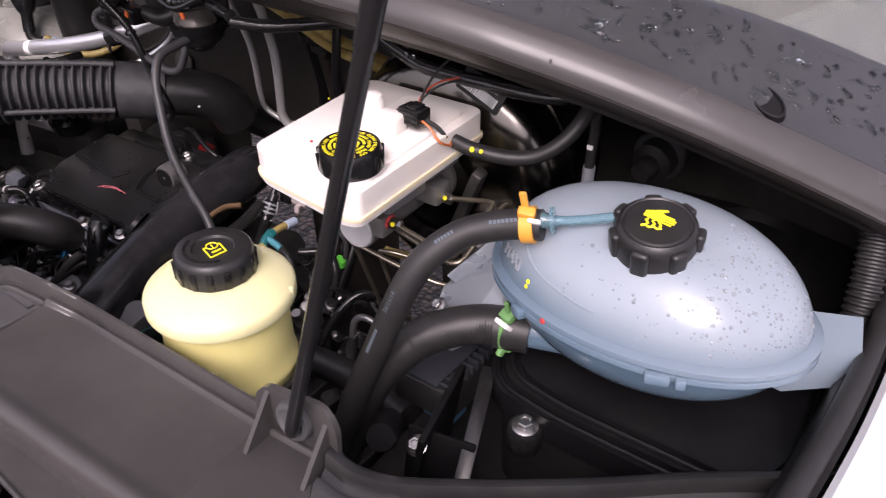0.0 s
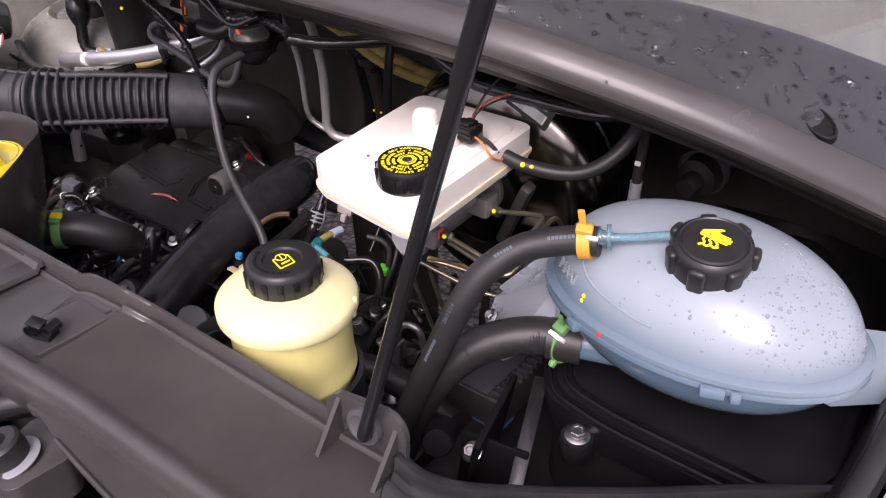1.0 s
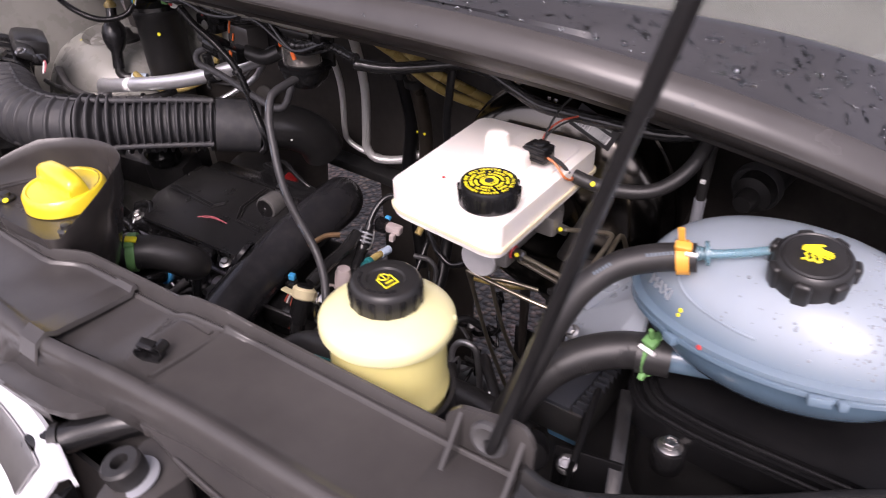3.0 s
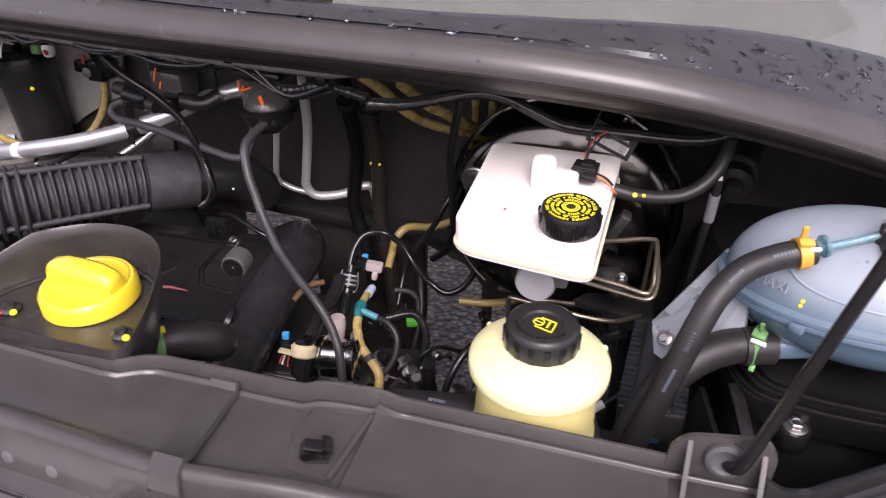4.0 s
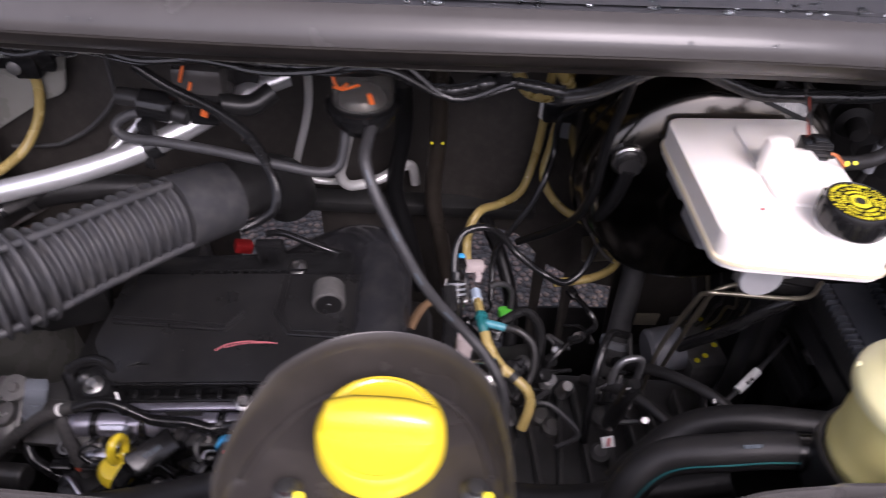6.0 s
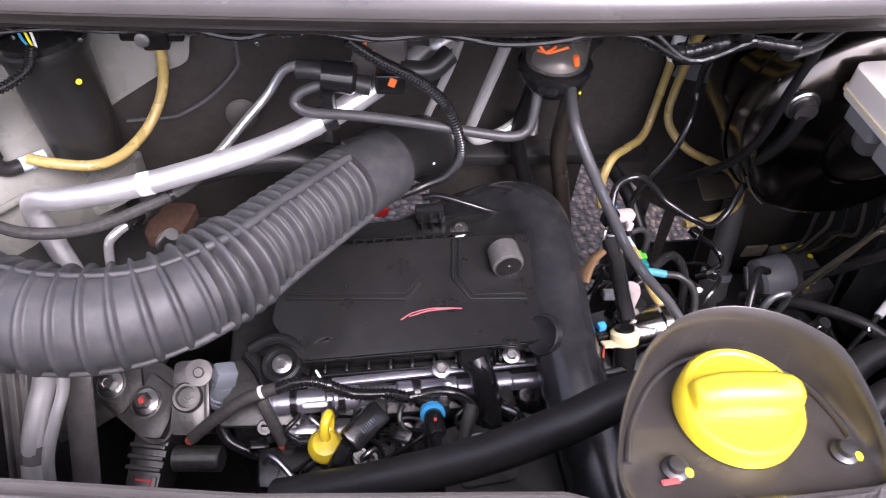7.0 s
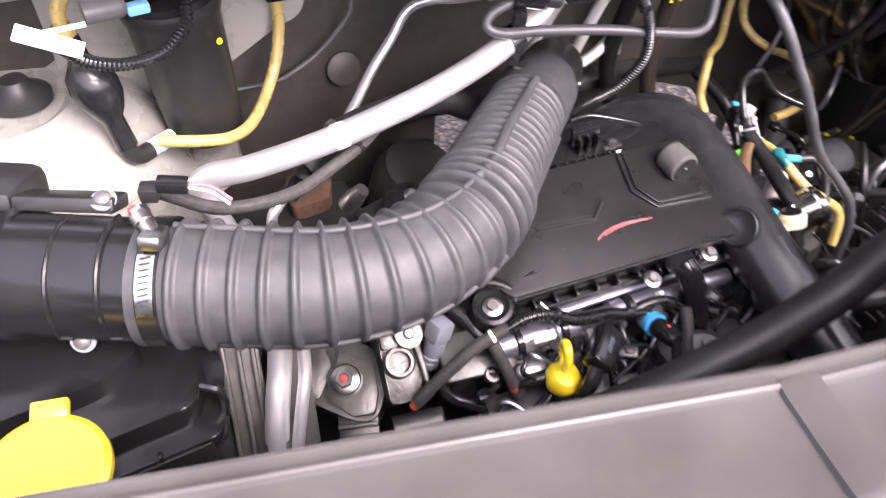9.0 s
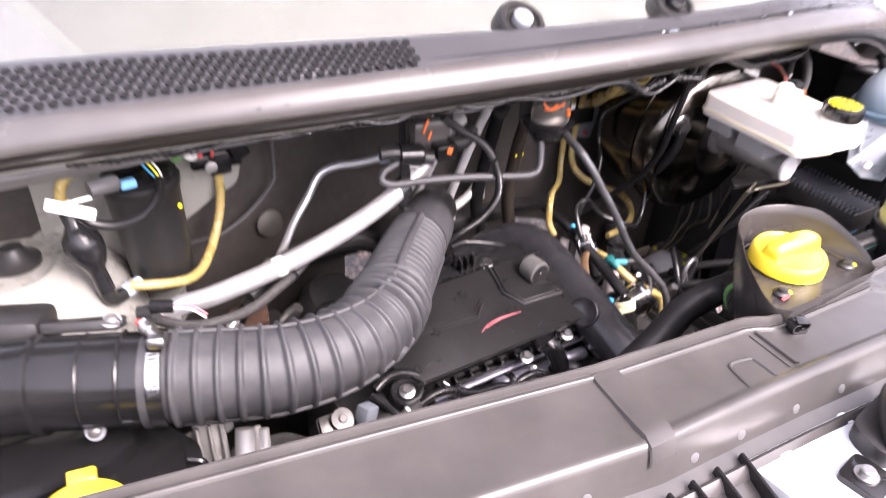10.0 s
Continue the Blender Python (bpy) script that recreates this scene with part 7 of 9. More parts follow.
def intake_hose():
    t = thing("air_intake_hose", (-1.1, 0.48, 1.0), "ribbed dusty black rubber air intake hose", "intake hose")
    pts = [(-1.345, 0.487, 1.066), (-1.29, 0.465, 1.065), (-1.22, 0.443, 1.062), (-1.15, 0.445, 1.06), (-1.088, 0.480, 1.058), (-1.035, 0.540, 1.052), (-0.98, 0.603, 1.045), (-0.928, 0.662, 1.034)]
    line = evenly(glide(pts, 14), 0.0012)
    L = len(line) * 0.0012
    wide = [0.03 + 0.0203 * k for k in range(12)]
    tight = [wide[-1] + 0.016 + 0.0122 * k for k in range(18)]
    tight = [q for q in tight if q < L - 0.068]

    def r(i, s):
        base = 0.0455 - 0.0065 * s / L
        if s < 0.012:
            return base + 0.0025
        if s > L - 0.062:
            return base + 0.0028
        k = min(abs(s - q) for q in wide)
        j = min(abs(s - q) for q in tight)
        return base + 0.0046 * math.exp(-(k / 0.0027) ** 4) + (0.0135 if s < tight[3] + 0.006 else 0.0088) * math.exp(-(j / (0.0036 if s < tight[3] + 0.006 else 0.0027)) ** 4) - (0.0062 if s > tight[0] - 0.006 else 0)
    part("bellows", sweep(line, r, 44), DUCT, t, sharp=70)
    fr = frames(line)
    # lengthwise spines
    for side in (V((0.35, 0.2, 0.9)), V((-0.75, 0.75, 0.1)), V((0.72, -0.62, -0.45))):
        sp = []
        for i in range(20, len(line) - 50, 4):
            tan = fr[i][0]
            n = (side - tan * side.dot(tan)).normalized()
            sp.append(line[i] + n * (0.0472 - 0.0065 * i / len(line)))
        part("spine", sweep(sp, lambda i, s: 0.0026 if s < 0.24 else 0.0045, 10), DUCT, t)
    # cuff at the engine end
    e = line[-1]
    d = fr[-1][0]
    part("cuff", sweep([e - d * 0.012, e - d * 0.01, e + d * 0.006, e + d * 0.008], 0.0415, 40), DUCT, t)
    m = Matrix((d, V((0, 0, 1)).cross(d).normalized(), V((0, 0, 1)))).transposed().to_4x4()
    nor = (V((0.5, -0.35, 0.8)) - d * V((0.5, -0.35, 0.8)).dot(d)).normalized()
    m = Matrix((nor.cross(d), d, nor)).transposed().to_4x4()
    m.translation = e - d * 0.018 + nor * 0.0388
    text_on("moulded_number", "355", 0.014, m @ Matrix.Rotation(radians(90), 4, "Z") @ pose(0, 0, 0.0), GREYINK, t, 0.0003)
    part("clip_tab", box((0.028, 0.012, 0.005), pose(-0.955, 0.652, 1.076, 0, 10, 35), 0.0015), STEEL, t, "bright steel clip on the hose end")
    el = thing("intake_elbow", (-0.88, 0.70, 0.98), "smooth black plastic elbow behind the intake hose", "pipe")
    part("elbow", pipe([(-0.93, 0.66, 1.035), (-0.905, 0.688, 1.031), (-0.884, 0.712, 1.022), (-0.87, 0.735, 1.002), (-0.868, 0.75, 0.975)], 0.036, 30), BLACK, el)
    part("white_dot", lathe([(0.0022, 0), (0.0015, 0.001), (0, 0.001)], (-0.8655, 0.679, 1.02), (0.7, -0.6, 0.4), 10), LABEL, el)
    c = thing("hose_clamp", (-1.325, 0.48, 1.07), "bright steel screw clamp on the intake hose", "hose clamp")
    q, ax = V((-1.331, 0.4815, 1.066)), V((0.92, -0.37, 0.0))
    part("band", lathe([(0.0475, -0.007), (0.0492, -0.007), (0.0492, 0.007), (0.0475, 0.007)], q, ax, 48), GLOSS, c)
    n1 = V((-0.37, -0.92, 0))
    strap = [[q + (n1 * math.cos(w) + V((0, 0, 1)) * math.sin(w)) * 0.0497 + ax.normalized() * k for k in (-0.006, -0.0055, 0.0055, 0.006)] for w in [radians(a) for a in range(18, 71, 4)]]
    part("strap", thick(grid(strap), 0.0012), STRAP, c, "shiny slotted strap")
    for a in range(22, 68, 5):
        w = radians(a)
        o = n1 * math.cos(w) + V((0, 0, 1)) * math.sin(w)
        part("slot", box((0.0075, 0.0012, 0.0006), Matrix.Translation(q + o * 0.0504) @ Matrix((ax.normalized(), o.cross(ax.normalized()), o)).transposed().to_4x4() @ Matrix.Rotation(radians(14), 4, "Z"), 0), INK, c)
    part("screw_housing", box((0.016, 0.022, 0.012), pose(-1.330, 0.474, 1.1185, -18, 0, -22), 0.003), STEEL, c)
    part("screw", lathe([(0, 0), (0.006, 0), (0.006, 0.012), (0.0075, 0.012), (0.0075, 0.02), (0, 0.02)], (-1.329, 0.477, 1.118), (-0.3, 0.7, 0.25), 14), STEEL, c)
    part("screw_head", lathe([(0, 0), (0.007, 0), (0.007, 0.007), (0, 0.008)], (-1.334, 0.493, 1.1225), (-0.3, 0.7, 0.35), 6), STEEL, c)
    dab((-1.340, 0.500, 1.126), (-0.3, -0.1, 1), 0.004, RED, c)
    return t


STRAP = mat("scuffed_bright_steel", (0.6, 0.6, 0.61), 0.24, 1.0, var=0.4, scale=90, dust=0.1, bump=0.8, fine=140)
intake_hose()


PIPE_BLACK = mat("scuffed_pipe_plastic", (0.017, 0.017, 0.0192), 0.22, dust=0.08, scale=22, var=0.5)


def boost_pipe():
    t = thing("boost_pipe", (-0.75, 0.5, 0.9), "smooth matt black plastic boost pipe with an oval flat", "pipe")
    part("tube", pipe([(-0.915, 0.72, 0.84), (-0.86, 0.715, 0.876), (-0.81, 0.70, 0.913), (-0.768, 0.678, 0.943), (-0.745, 0.64, 0.956), (-0.743, 0.575, 0.948), (-0.743, 0.48, 0.922), (-0.735, 0.39, 0.89), (-0.72, 0.29, 0.85)], 0.0355, 32, 8), PIPE_BLACK, t)
    part("oval_flat", lathe([(0, -0.0035), (0.017, -0.0032), (0.0195, -0.0015), (0.021, -0.0022), (0.023, -0.008)], (-0.7745, 0.474, 0.9495), (-0.75, -0.3, 0.62), 32), PIPE_BLACK, t)
    part("oval_flat", lathe([(0, -0.0035), (0.017, -0.0032), (0.0195, -0.0015), (0.021, -0.0022), (0.023, -0.008)], (-0.7195, 0.515, 0.9445), (0.8, -0.3, 0.5), 32), PIPE_BLACK, t)
    return t


boost_pipe()


def fuel_filter():
    t = thing("fuel_filter", (-1.27, 0.77, 0.985), "black cylindrical fuel filter canister with wiring on top", "fuel filter")
    a = V((-1.272, 0.765, 0.993))
    ax = V((-0.05, 0.0, 1))
    part("can", lathe([(0, 0), (0.034, 0), (0.039, 0.006), (0.0415, 0.06), (0.0445, 0.14), (0.047, 0.143), (0.0475, 0.152), (0.045, 0.155)], a, ax, 48), BLACK, t)
    top = part("head", lathe([(0.045, 0.153), (0.044, 0.162), (0.036, 0.168), (0.02, 0.172), (0, 0.172)], a, ax, 40), GLOSS, t)
    dab((-1.2435, 0.7325, 1.112), (0.5, -0.85, 0.1), 0.0035, YINK, t, label="yellow paint dot")
    part("union", box((0.022, 0.022, 0.022), pose(-1.295, 0.765, 1.172), 0.004), GLOSS, top)
    part("green_plug", box((0.014, 0.012, 0.014), pose(-1.235, 0.755, 1.17), 0.002), GREEN, top, "dark green plug")
    part("white_union", lathe([(0, 0), (0.009, 0), (0.010, 0.012), (0.007, 0.026), (0, 0.026)], (-1.217, 0.76, 1.163), (0.3, -0.3, 0.8), 18), LABEL, top, "white union with a red mark")
    part("red_mark", box((0.006, 0.004, 0.008), pose(-1.208, 0.744, 1.17, 20, 0, 0), 0.001), RED, top)
    for k, (mt, dx) in enumerate(((BLUE, 0.0), (YINK, 0.006), (LABEL, 0.011))):
        part("wire", pipe([(-1.285 + dx, 0.75, 1.175), (-1.283 + dx, 0.732, 1.185), (-1.275 + dx, 0.715, 1.175), (-1.268 + dx * 0.5, 0.71, 1.166)], 0.0014, 6), mt, top)
    c = thing("filter_conduit", (-1.3, 0.69, 1.13), "black ribbed conduit looping from the fuel filter", "cable")
    part("conduit", corrugated([(-1.266, 0.71, 1.168), (-1.272, 0.695, 1.152), (-1.295, 0.672, 1.144), (-1.325, 0.655, 1.148), (-1.350, 0.638, 1.165), (-1.362, 0.624, 1.186)], 0.0046), GLOSS, c)
    w = thing("filter_plug", (-1.34, 0.64, 1.17), "grey and white wiring plugs above the primer bulb", "connector")
    part("grey_plug", lathe([(0, 0), (0.009, 0), (0.0095, 0.028), (0.0065, 0.032), (0, 0.032)], (-1.345, 0.662, 1.192), (0.9, 0.2, 0.0), 18), DULL_RUBBER, w)
    part("blue_plug", box((0.018, 0.011, 0.009), pose(-1.305, 0.672, 1.186, 0, 0, 10), 0.002), BLUE_PALE, w, "pale blue plug")
    part("white_tag", box((0.046, 0.014, 0.003), pose(-1.368, 0.615, 1.198, 24, 24, -10), 0.0008), LABEL, w, "white paper tag")
    part("lead", pipe([(-1.345, 0.655, 1.187), (-1.375, 0.645, 1.19), (-1.385, 0.625, 1.2)], 0.0022, 8), LABEL, w)
    return t


fuel_filter()


def primer_bulb():
    t = thing("fuel_primer_bulb", (-1.36, 0.71, 1.05), "glossy black rubber fuel primer bulb on amber hose", "primer bulb")
    a, b = V((-1.3695, 0.726, 1.142)), V((-1.350, 0.702, 1.036))
    ax = b - a
    L = ax.length
    part("bulb", lathe([(0, 0), (0.0095, 0.0), (0.0095, 0.018), (0.013, 0.024), (0.020, 0.033), (0.0225, 0.045), (0.0215, 0.058), (0.016, 0.072), (0.0105, 0.08), (0.0105, L), (0, L)], a, ax, 32), BOOSTER_RUBBER, t)
    part("amber_hose", pipe([(-1.372, 0.728, 1.15), (-1.369, 0.729, 1.168), (-1.352, 0.735, 1.186), (-1.318, 0.745, 1.198), (-1.285, 0.755, 1.202)], 0.0065, 12), FUEL, t, "amber fuel hose")
    part("amber_collar", lathe([(0.0105, 0), (0.0115, 0.004), (0.009, 0.01), (0, 0.01)], (-1.3715, 0.727, 1.143), (-0.1, 0.1, 1), 20), FUEL, t)
    part("elbow", pipe([(-1.351, 0.703, 1.04), (-1.349, 0.702, 1.028), (-1.342, 0.706, 1.02), (-1.332, 0.714, 1.018)], 0.009, 14), BLACK, t)
    part("blue_joint", pipe([(-1.338, 0.71, 1.0185), (-1.322, 0.722, 1.018), (-1.309, 0.731, 1.017)], 0.0085, 16), AQUA_GREY, t, "pale blue quick connector")
    part("white_ring", pipe([(-1.324, 0.720, 1.018), (-1.321, 0.7225, 1.018)], 0.0090, 16, 2), AQUA_GREY, t)
    h = thing("amber_fuel_hose", (-1.25, 0.76, 1.0), "amber translucent fuel hose below the filter", "hose", "fuel hoses")
    part("tube", pipe([(-1.322, 0.716, 1.026), (-1.298, 0.713, 1.021), (-1.262, 0.715, 1.013), (-1.24, 0.727, 1.009), (-1.222, 0.748, 1.009), (-1.2, 0.778, 1.022), (-1.182, 0.798, 1.052), (-1.174, 0.808, 1.085), (-1.174, 0.812, 1.112)], 0.0063, 16), FUEL, h)
    c = thing("bulkhead_coupling", (-1.17, 0.81, 1.12), "black quick-coupling block on the painted bulkhead", "connector")
    part("block", box((0.03, 0.025, 0.035), pose(-1.172, 0.805, 1.128), 0.004), GLOSS, c)
    part("wing", box((0.07, 0.014, 0.02), pose(-1.175, 0.803, 1.13, 0, 6, 6), 0.004), GLOSS, c)
    part("chute", box((0.022, 0.02, 0.06), pose(-1.155, 0.795, 1.16, 0, -28, 0), 0.003), GLOSS, c)
    part("screw", lathe([(0.009, 0), (0.008, 0.004), (0, 0.005)], (-1.185, 0.795, 1.125), (0, -1, 0.1), 16), STEEL, c)
    part("red_clip", box((0.004, 0.003, 0.016), pose(-1.182, 0.789, 1.15, 0, 15, 0), 0.001), RED, c)
    return t


BOOSTER_RUBBER = mat("shiny_black_rubber", (0.012, 0.012, 0.013), 0.2, dust=0.04)
AQUA_GREY = mat("pale_blue_grey_plastic", (0.45, 0.55, 0.68), 0.35)
primer_bulb()


def air_box():
    t = thing("air_filter_box", (-1.45, 0.45, 0.7), "black plastic air filter box with a round duct on top", "air filter")
    lid = slab(rounded([(-1.60, 0.39), (-1.335, 0.425), (-1.325, 0.475), (-1.36, 0.54), (-1.60, 0.56)], 0.014), 0.962, 0.985, 0.006)
    lid = part("lid", lid, GLOSS, t)
    top = slab(rounded([(-1.60, 0.425), (-1.40, 0.455), (-1.365, 0.48), (-1.39, 0.52), (-1.60, 0.54)], 0.014), 0.98, 1.005, 0.009)
    part("lid_crown", top, GLOSS, lid)
    part("base", slab(rounded([(-1.60, 0.37), (-1.325, 0.405), (-1.315, 0.48), (-1.35, 0.55), (-1.60, 0.57)], 0.014), 0.72, 0.958, 0.004), BLACK, t)
    part("flange", slab(rounded([(-1.61, 0.372), (-1.32, 0.407), (-1.31, 0.48), (-1.35, 0.555), (-1.61, 0.575)], 0.014), 0.945, 0.962, 0.003), GLOSS, t)
    for k in range(4):
        part("clip", box((0.004, 0.006, 0.02), pose(-1.55 + 0.06 * k, 0.381 + 0.0075 * k, 0.955), 0.001), GLOSS, t)
    part("corner_rib", pipe([(-1.318, 0.43, 0.955), (-1.316, 0.43, 0.985), (-1.33, 0.438, 0.99)], 0.004, 8), GLOSS, t)
    d = thing("intake_duct", (-1.41, 0.52, 1.0), "satin black plastic duct between filter box and intake hose", "duct")
    line = glide([(-1.60, 0.60, 1.03), (-1.52, 0.566, 1.05), (-1.45, 0.536, 1.063), (-1.39, 0.508, 1.066), (-1.336, 0.484, 1.066)], 14)
    line = evenly(line, 0.002)
    steps = (0.115, 0.128, 0.185)

    def r(i, s):
        k = min(abs(s - q) for q in steps)
        return (0.056 if s < 0.10 else 0.0465) + (0.004 if k < 0.003 else 0)
    part("barrel", sweep(line, r, 44), GLOSS, d, sharp=50)
    part("saddle", box((0.075, 0.03, 0.012), pose(-1.385, 0.553, 1.102, -30, 0, -22), 0.003), BLACK, d)
    part("hood", box((0.10, 0.06, 0.05), pose(-1.46, 0.60, 1.085, -14, 0, -24), 0.012), BLACK, d)
    for p, ax in (((-1.361, 0.536, 1.111), (0.0, -0.2, 1)), ((-1.402, 0.478, 1.030), (-0.2, -0.8, 0.5))):
        s = thing("screw", p, "white-headed screw in the air duct", "screw", "duct screws")
        part("head", lathe([(0, 0), (0.006, 0), (0.0062, 0.003), (0.004, 0.005), (0, 0.0055)], p, ax, 20), LABEL_GREY, s)
        part("flange", lathe([(0.0, -0.002), (0.0095, -0.002), (0.0095, 0.0), (0, 0.0)], p, ax, 20), GREYP, s)
    n1 = V((-0.37, -0.92, 0))
    for q in (V((-1.361, 0.4955, 1.066)), V((-1.394, 0.5095, 1.064))):
        arc = [q + (n1 * math.cos(w) + V((0, 0, 1)) * math.sin(w)) * 0.0478 for w in [radians(a) for a in range(120, -16, -9)]]
        arc.append(arc[-1] + V((0.009, -0.0035, 0)))
        part("raised_lip", sweep(arc, 0.0021, 8), GLOSS, d)
    y = thing("washer_filler_cap", (-1.413, 0.40, 1.0), "bright yellow washer bottle cap with a pull tab", "cap")
    c, ax = V((-1.427, 0.368, 1.033)), V((0.0, -0.12, 1))
    part("neck", lathe([(0.03, -0.06), (0.032, 0.0), (0, 0.0)], c, ax, 36), BLACK, y)
    part("disc", lathe([(0, 0.0), (0.039, 0.0), (0.041, 0.003), (0.0405, 0.008), (0.037, 0.011), (0, 0.0125)], c, ax, 48), YELLOW, y)
    part("tab", box((0.024, 0.014, 0.008), aim(c, ax) @ pose(0.006, 0.044, 0.007, 12, 0, -8), 0.002), YELLOW, y)
    return t


air_box()


def box_plugs():
    t = thing("air_meter_plug", (-1.3, 0.55, 1.09), "black sensor plug with a twisted pink and white lead", "connector")
    part("plug", box((0.024, 0.013, 0.010), pose(-1.312, 0.545, 1.104, 0, 8, -14), 0.002), GLOSS, t)
    part("socket", box((0.014, 0.014, 0.013), pose(-1.330, 0.547, 1.100, 0, 0, -14), 0.002), BLACK, t)
    part("lead", pipe([(-1.301, 0.543, 1.103), (-1.285, 0.536, 1.102), (-1.272, 0.524, 1.094)], 0.0015, 8), PINK, t)
    part("lead", pipe([(-1.301, 0.541, 1.101), (-1.286, 0.532, 1.100), (-1.274, 0.522, 1.092)], 0.0013, 8), LABEL, t)
    b = thing("harness_band", (-1.2, 0.57, 1.04), "flat black taped wiring loom beside the intake hose", "cable")
    part("loom", pipe([(-1.325, 0.575, 1.075), (-1.28, 0.565, 1.052), (-1.22, 0.572, 1.045), (-1.17, 0.60, 1.045), (-1.13, 0.625, 1.05), (-1.105, 0.65, 1.06)], 0.006, 12, flat=1.4), SLEEVE, b)
    part("tie", lathe([(0.0075, 0), (0.009, 0.001), (0.009, 0.006), (0.0075, 0.007)], (-1.15, 0.612, 1.047), (0.7, 0.6, 0.1), 18), GLOSS, b)
    r = thing("heat_shield", (-1.2, 0.69, 0.94), "rust-brown turbo heat shield deep behind the hose", "heat shield")
    part("under_tray", box((0.26, 0.11, 0.06), pose(-1.26, 0.655, 0.893, 4, 0, 6), 0.012), BLACK, r, "black moulding under the shield")
    part("shield", slab(rounded([(-1.21, 0.665), (-1.165, 0.67), (-1.152, 0.722), (-1.205, 0.727)], 0.012), 0.924, 0.942, 0.004), RUST, r)
    g = thing("turbo_hose", (-1.1, 0.66, 0.98), "black hoses and valves tucked behind the intake hose", "hose")
    part("hose", pipe([(-1.19, 0.66, 1.0), (-1.15, 0.675, 1.02), (-1.09, 0.69, 1.025), (-1.03, 0.70, 1.02), (-0.99, 0.70, 1.0)], 0.015, 16), RUBBER, g)
    part("valve", lathe([(0, 0), (0.028, 0), (0.03, 0.02), (0.02, 0.03), (0, 0.03)], (-1.10, 0.60, 0.955), (0.1, -0.3, 1), 24), GLOSS, g)
    part("valve_body", box((0.08, 0.06, 0.06), pose(-1.11, 0.62, 0.92, 10, 0, 20), 0.01), BLACK, g)
    part("turbo_body", lathe([(0, -0.05), (0.04, -0.05), (0.052, -0.03), (0.054, 0.02), (0.045, 0.045), (0, 0.05)], (-1.045, 0.745, 0.86), (0.2, -0.3, 1), 32), DARKMETAL, g)
    part("turbo_bracket", box((0.09, 0.05, 0.09), pose(-1.04, 0.775, 0.85, 12, 0, 14), 0.012), BLACK, g)
    part("clamp", lathe([(0.0155, -0.004), (0.0172, -0.004), (0.0172, 0.004), (0.0155, 0.004)], (-1.15, 0.675, 1.02), (0.9, 0.4, 0.3), 20), STEEL, g)
    part("steel_union", lathe([(0, 0), (0.009, 0), (0.010, 0.015), (0.007, 0.03), (0, 0.03)], (-1.165, 0.60, 0.99), (0.5, -0.3, 0.8), 16), STEEL, g)
    return t


box_plugs()
hexbolt((-1.098, 0.598, 0.986), (0.1, -0.3, 1), 0.005)


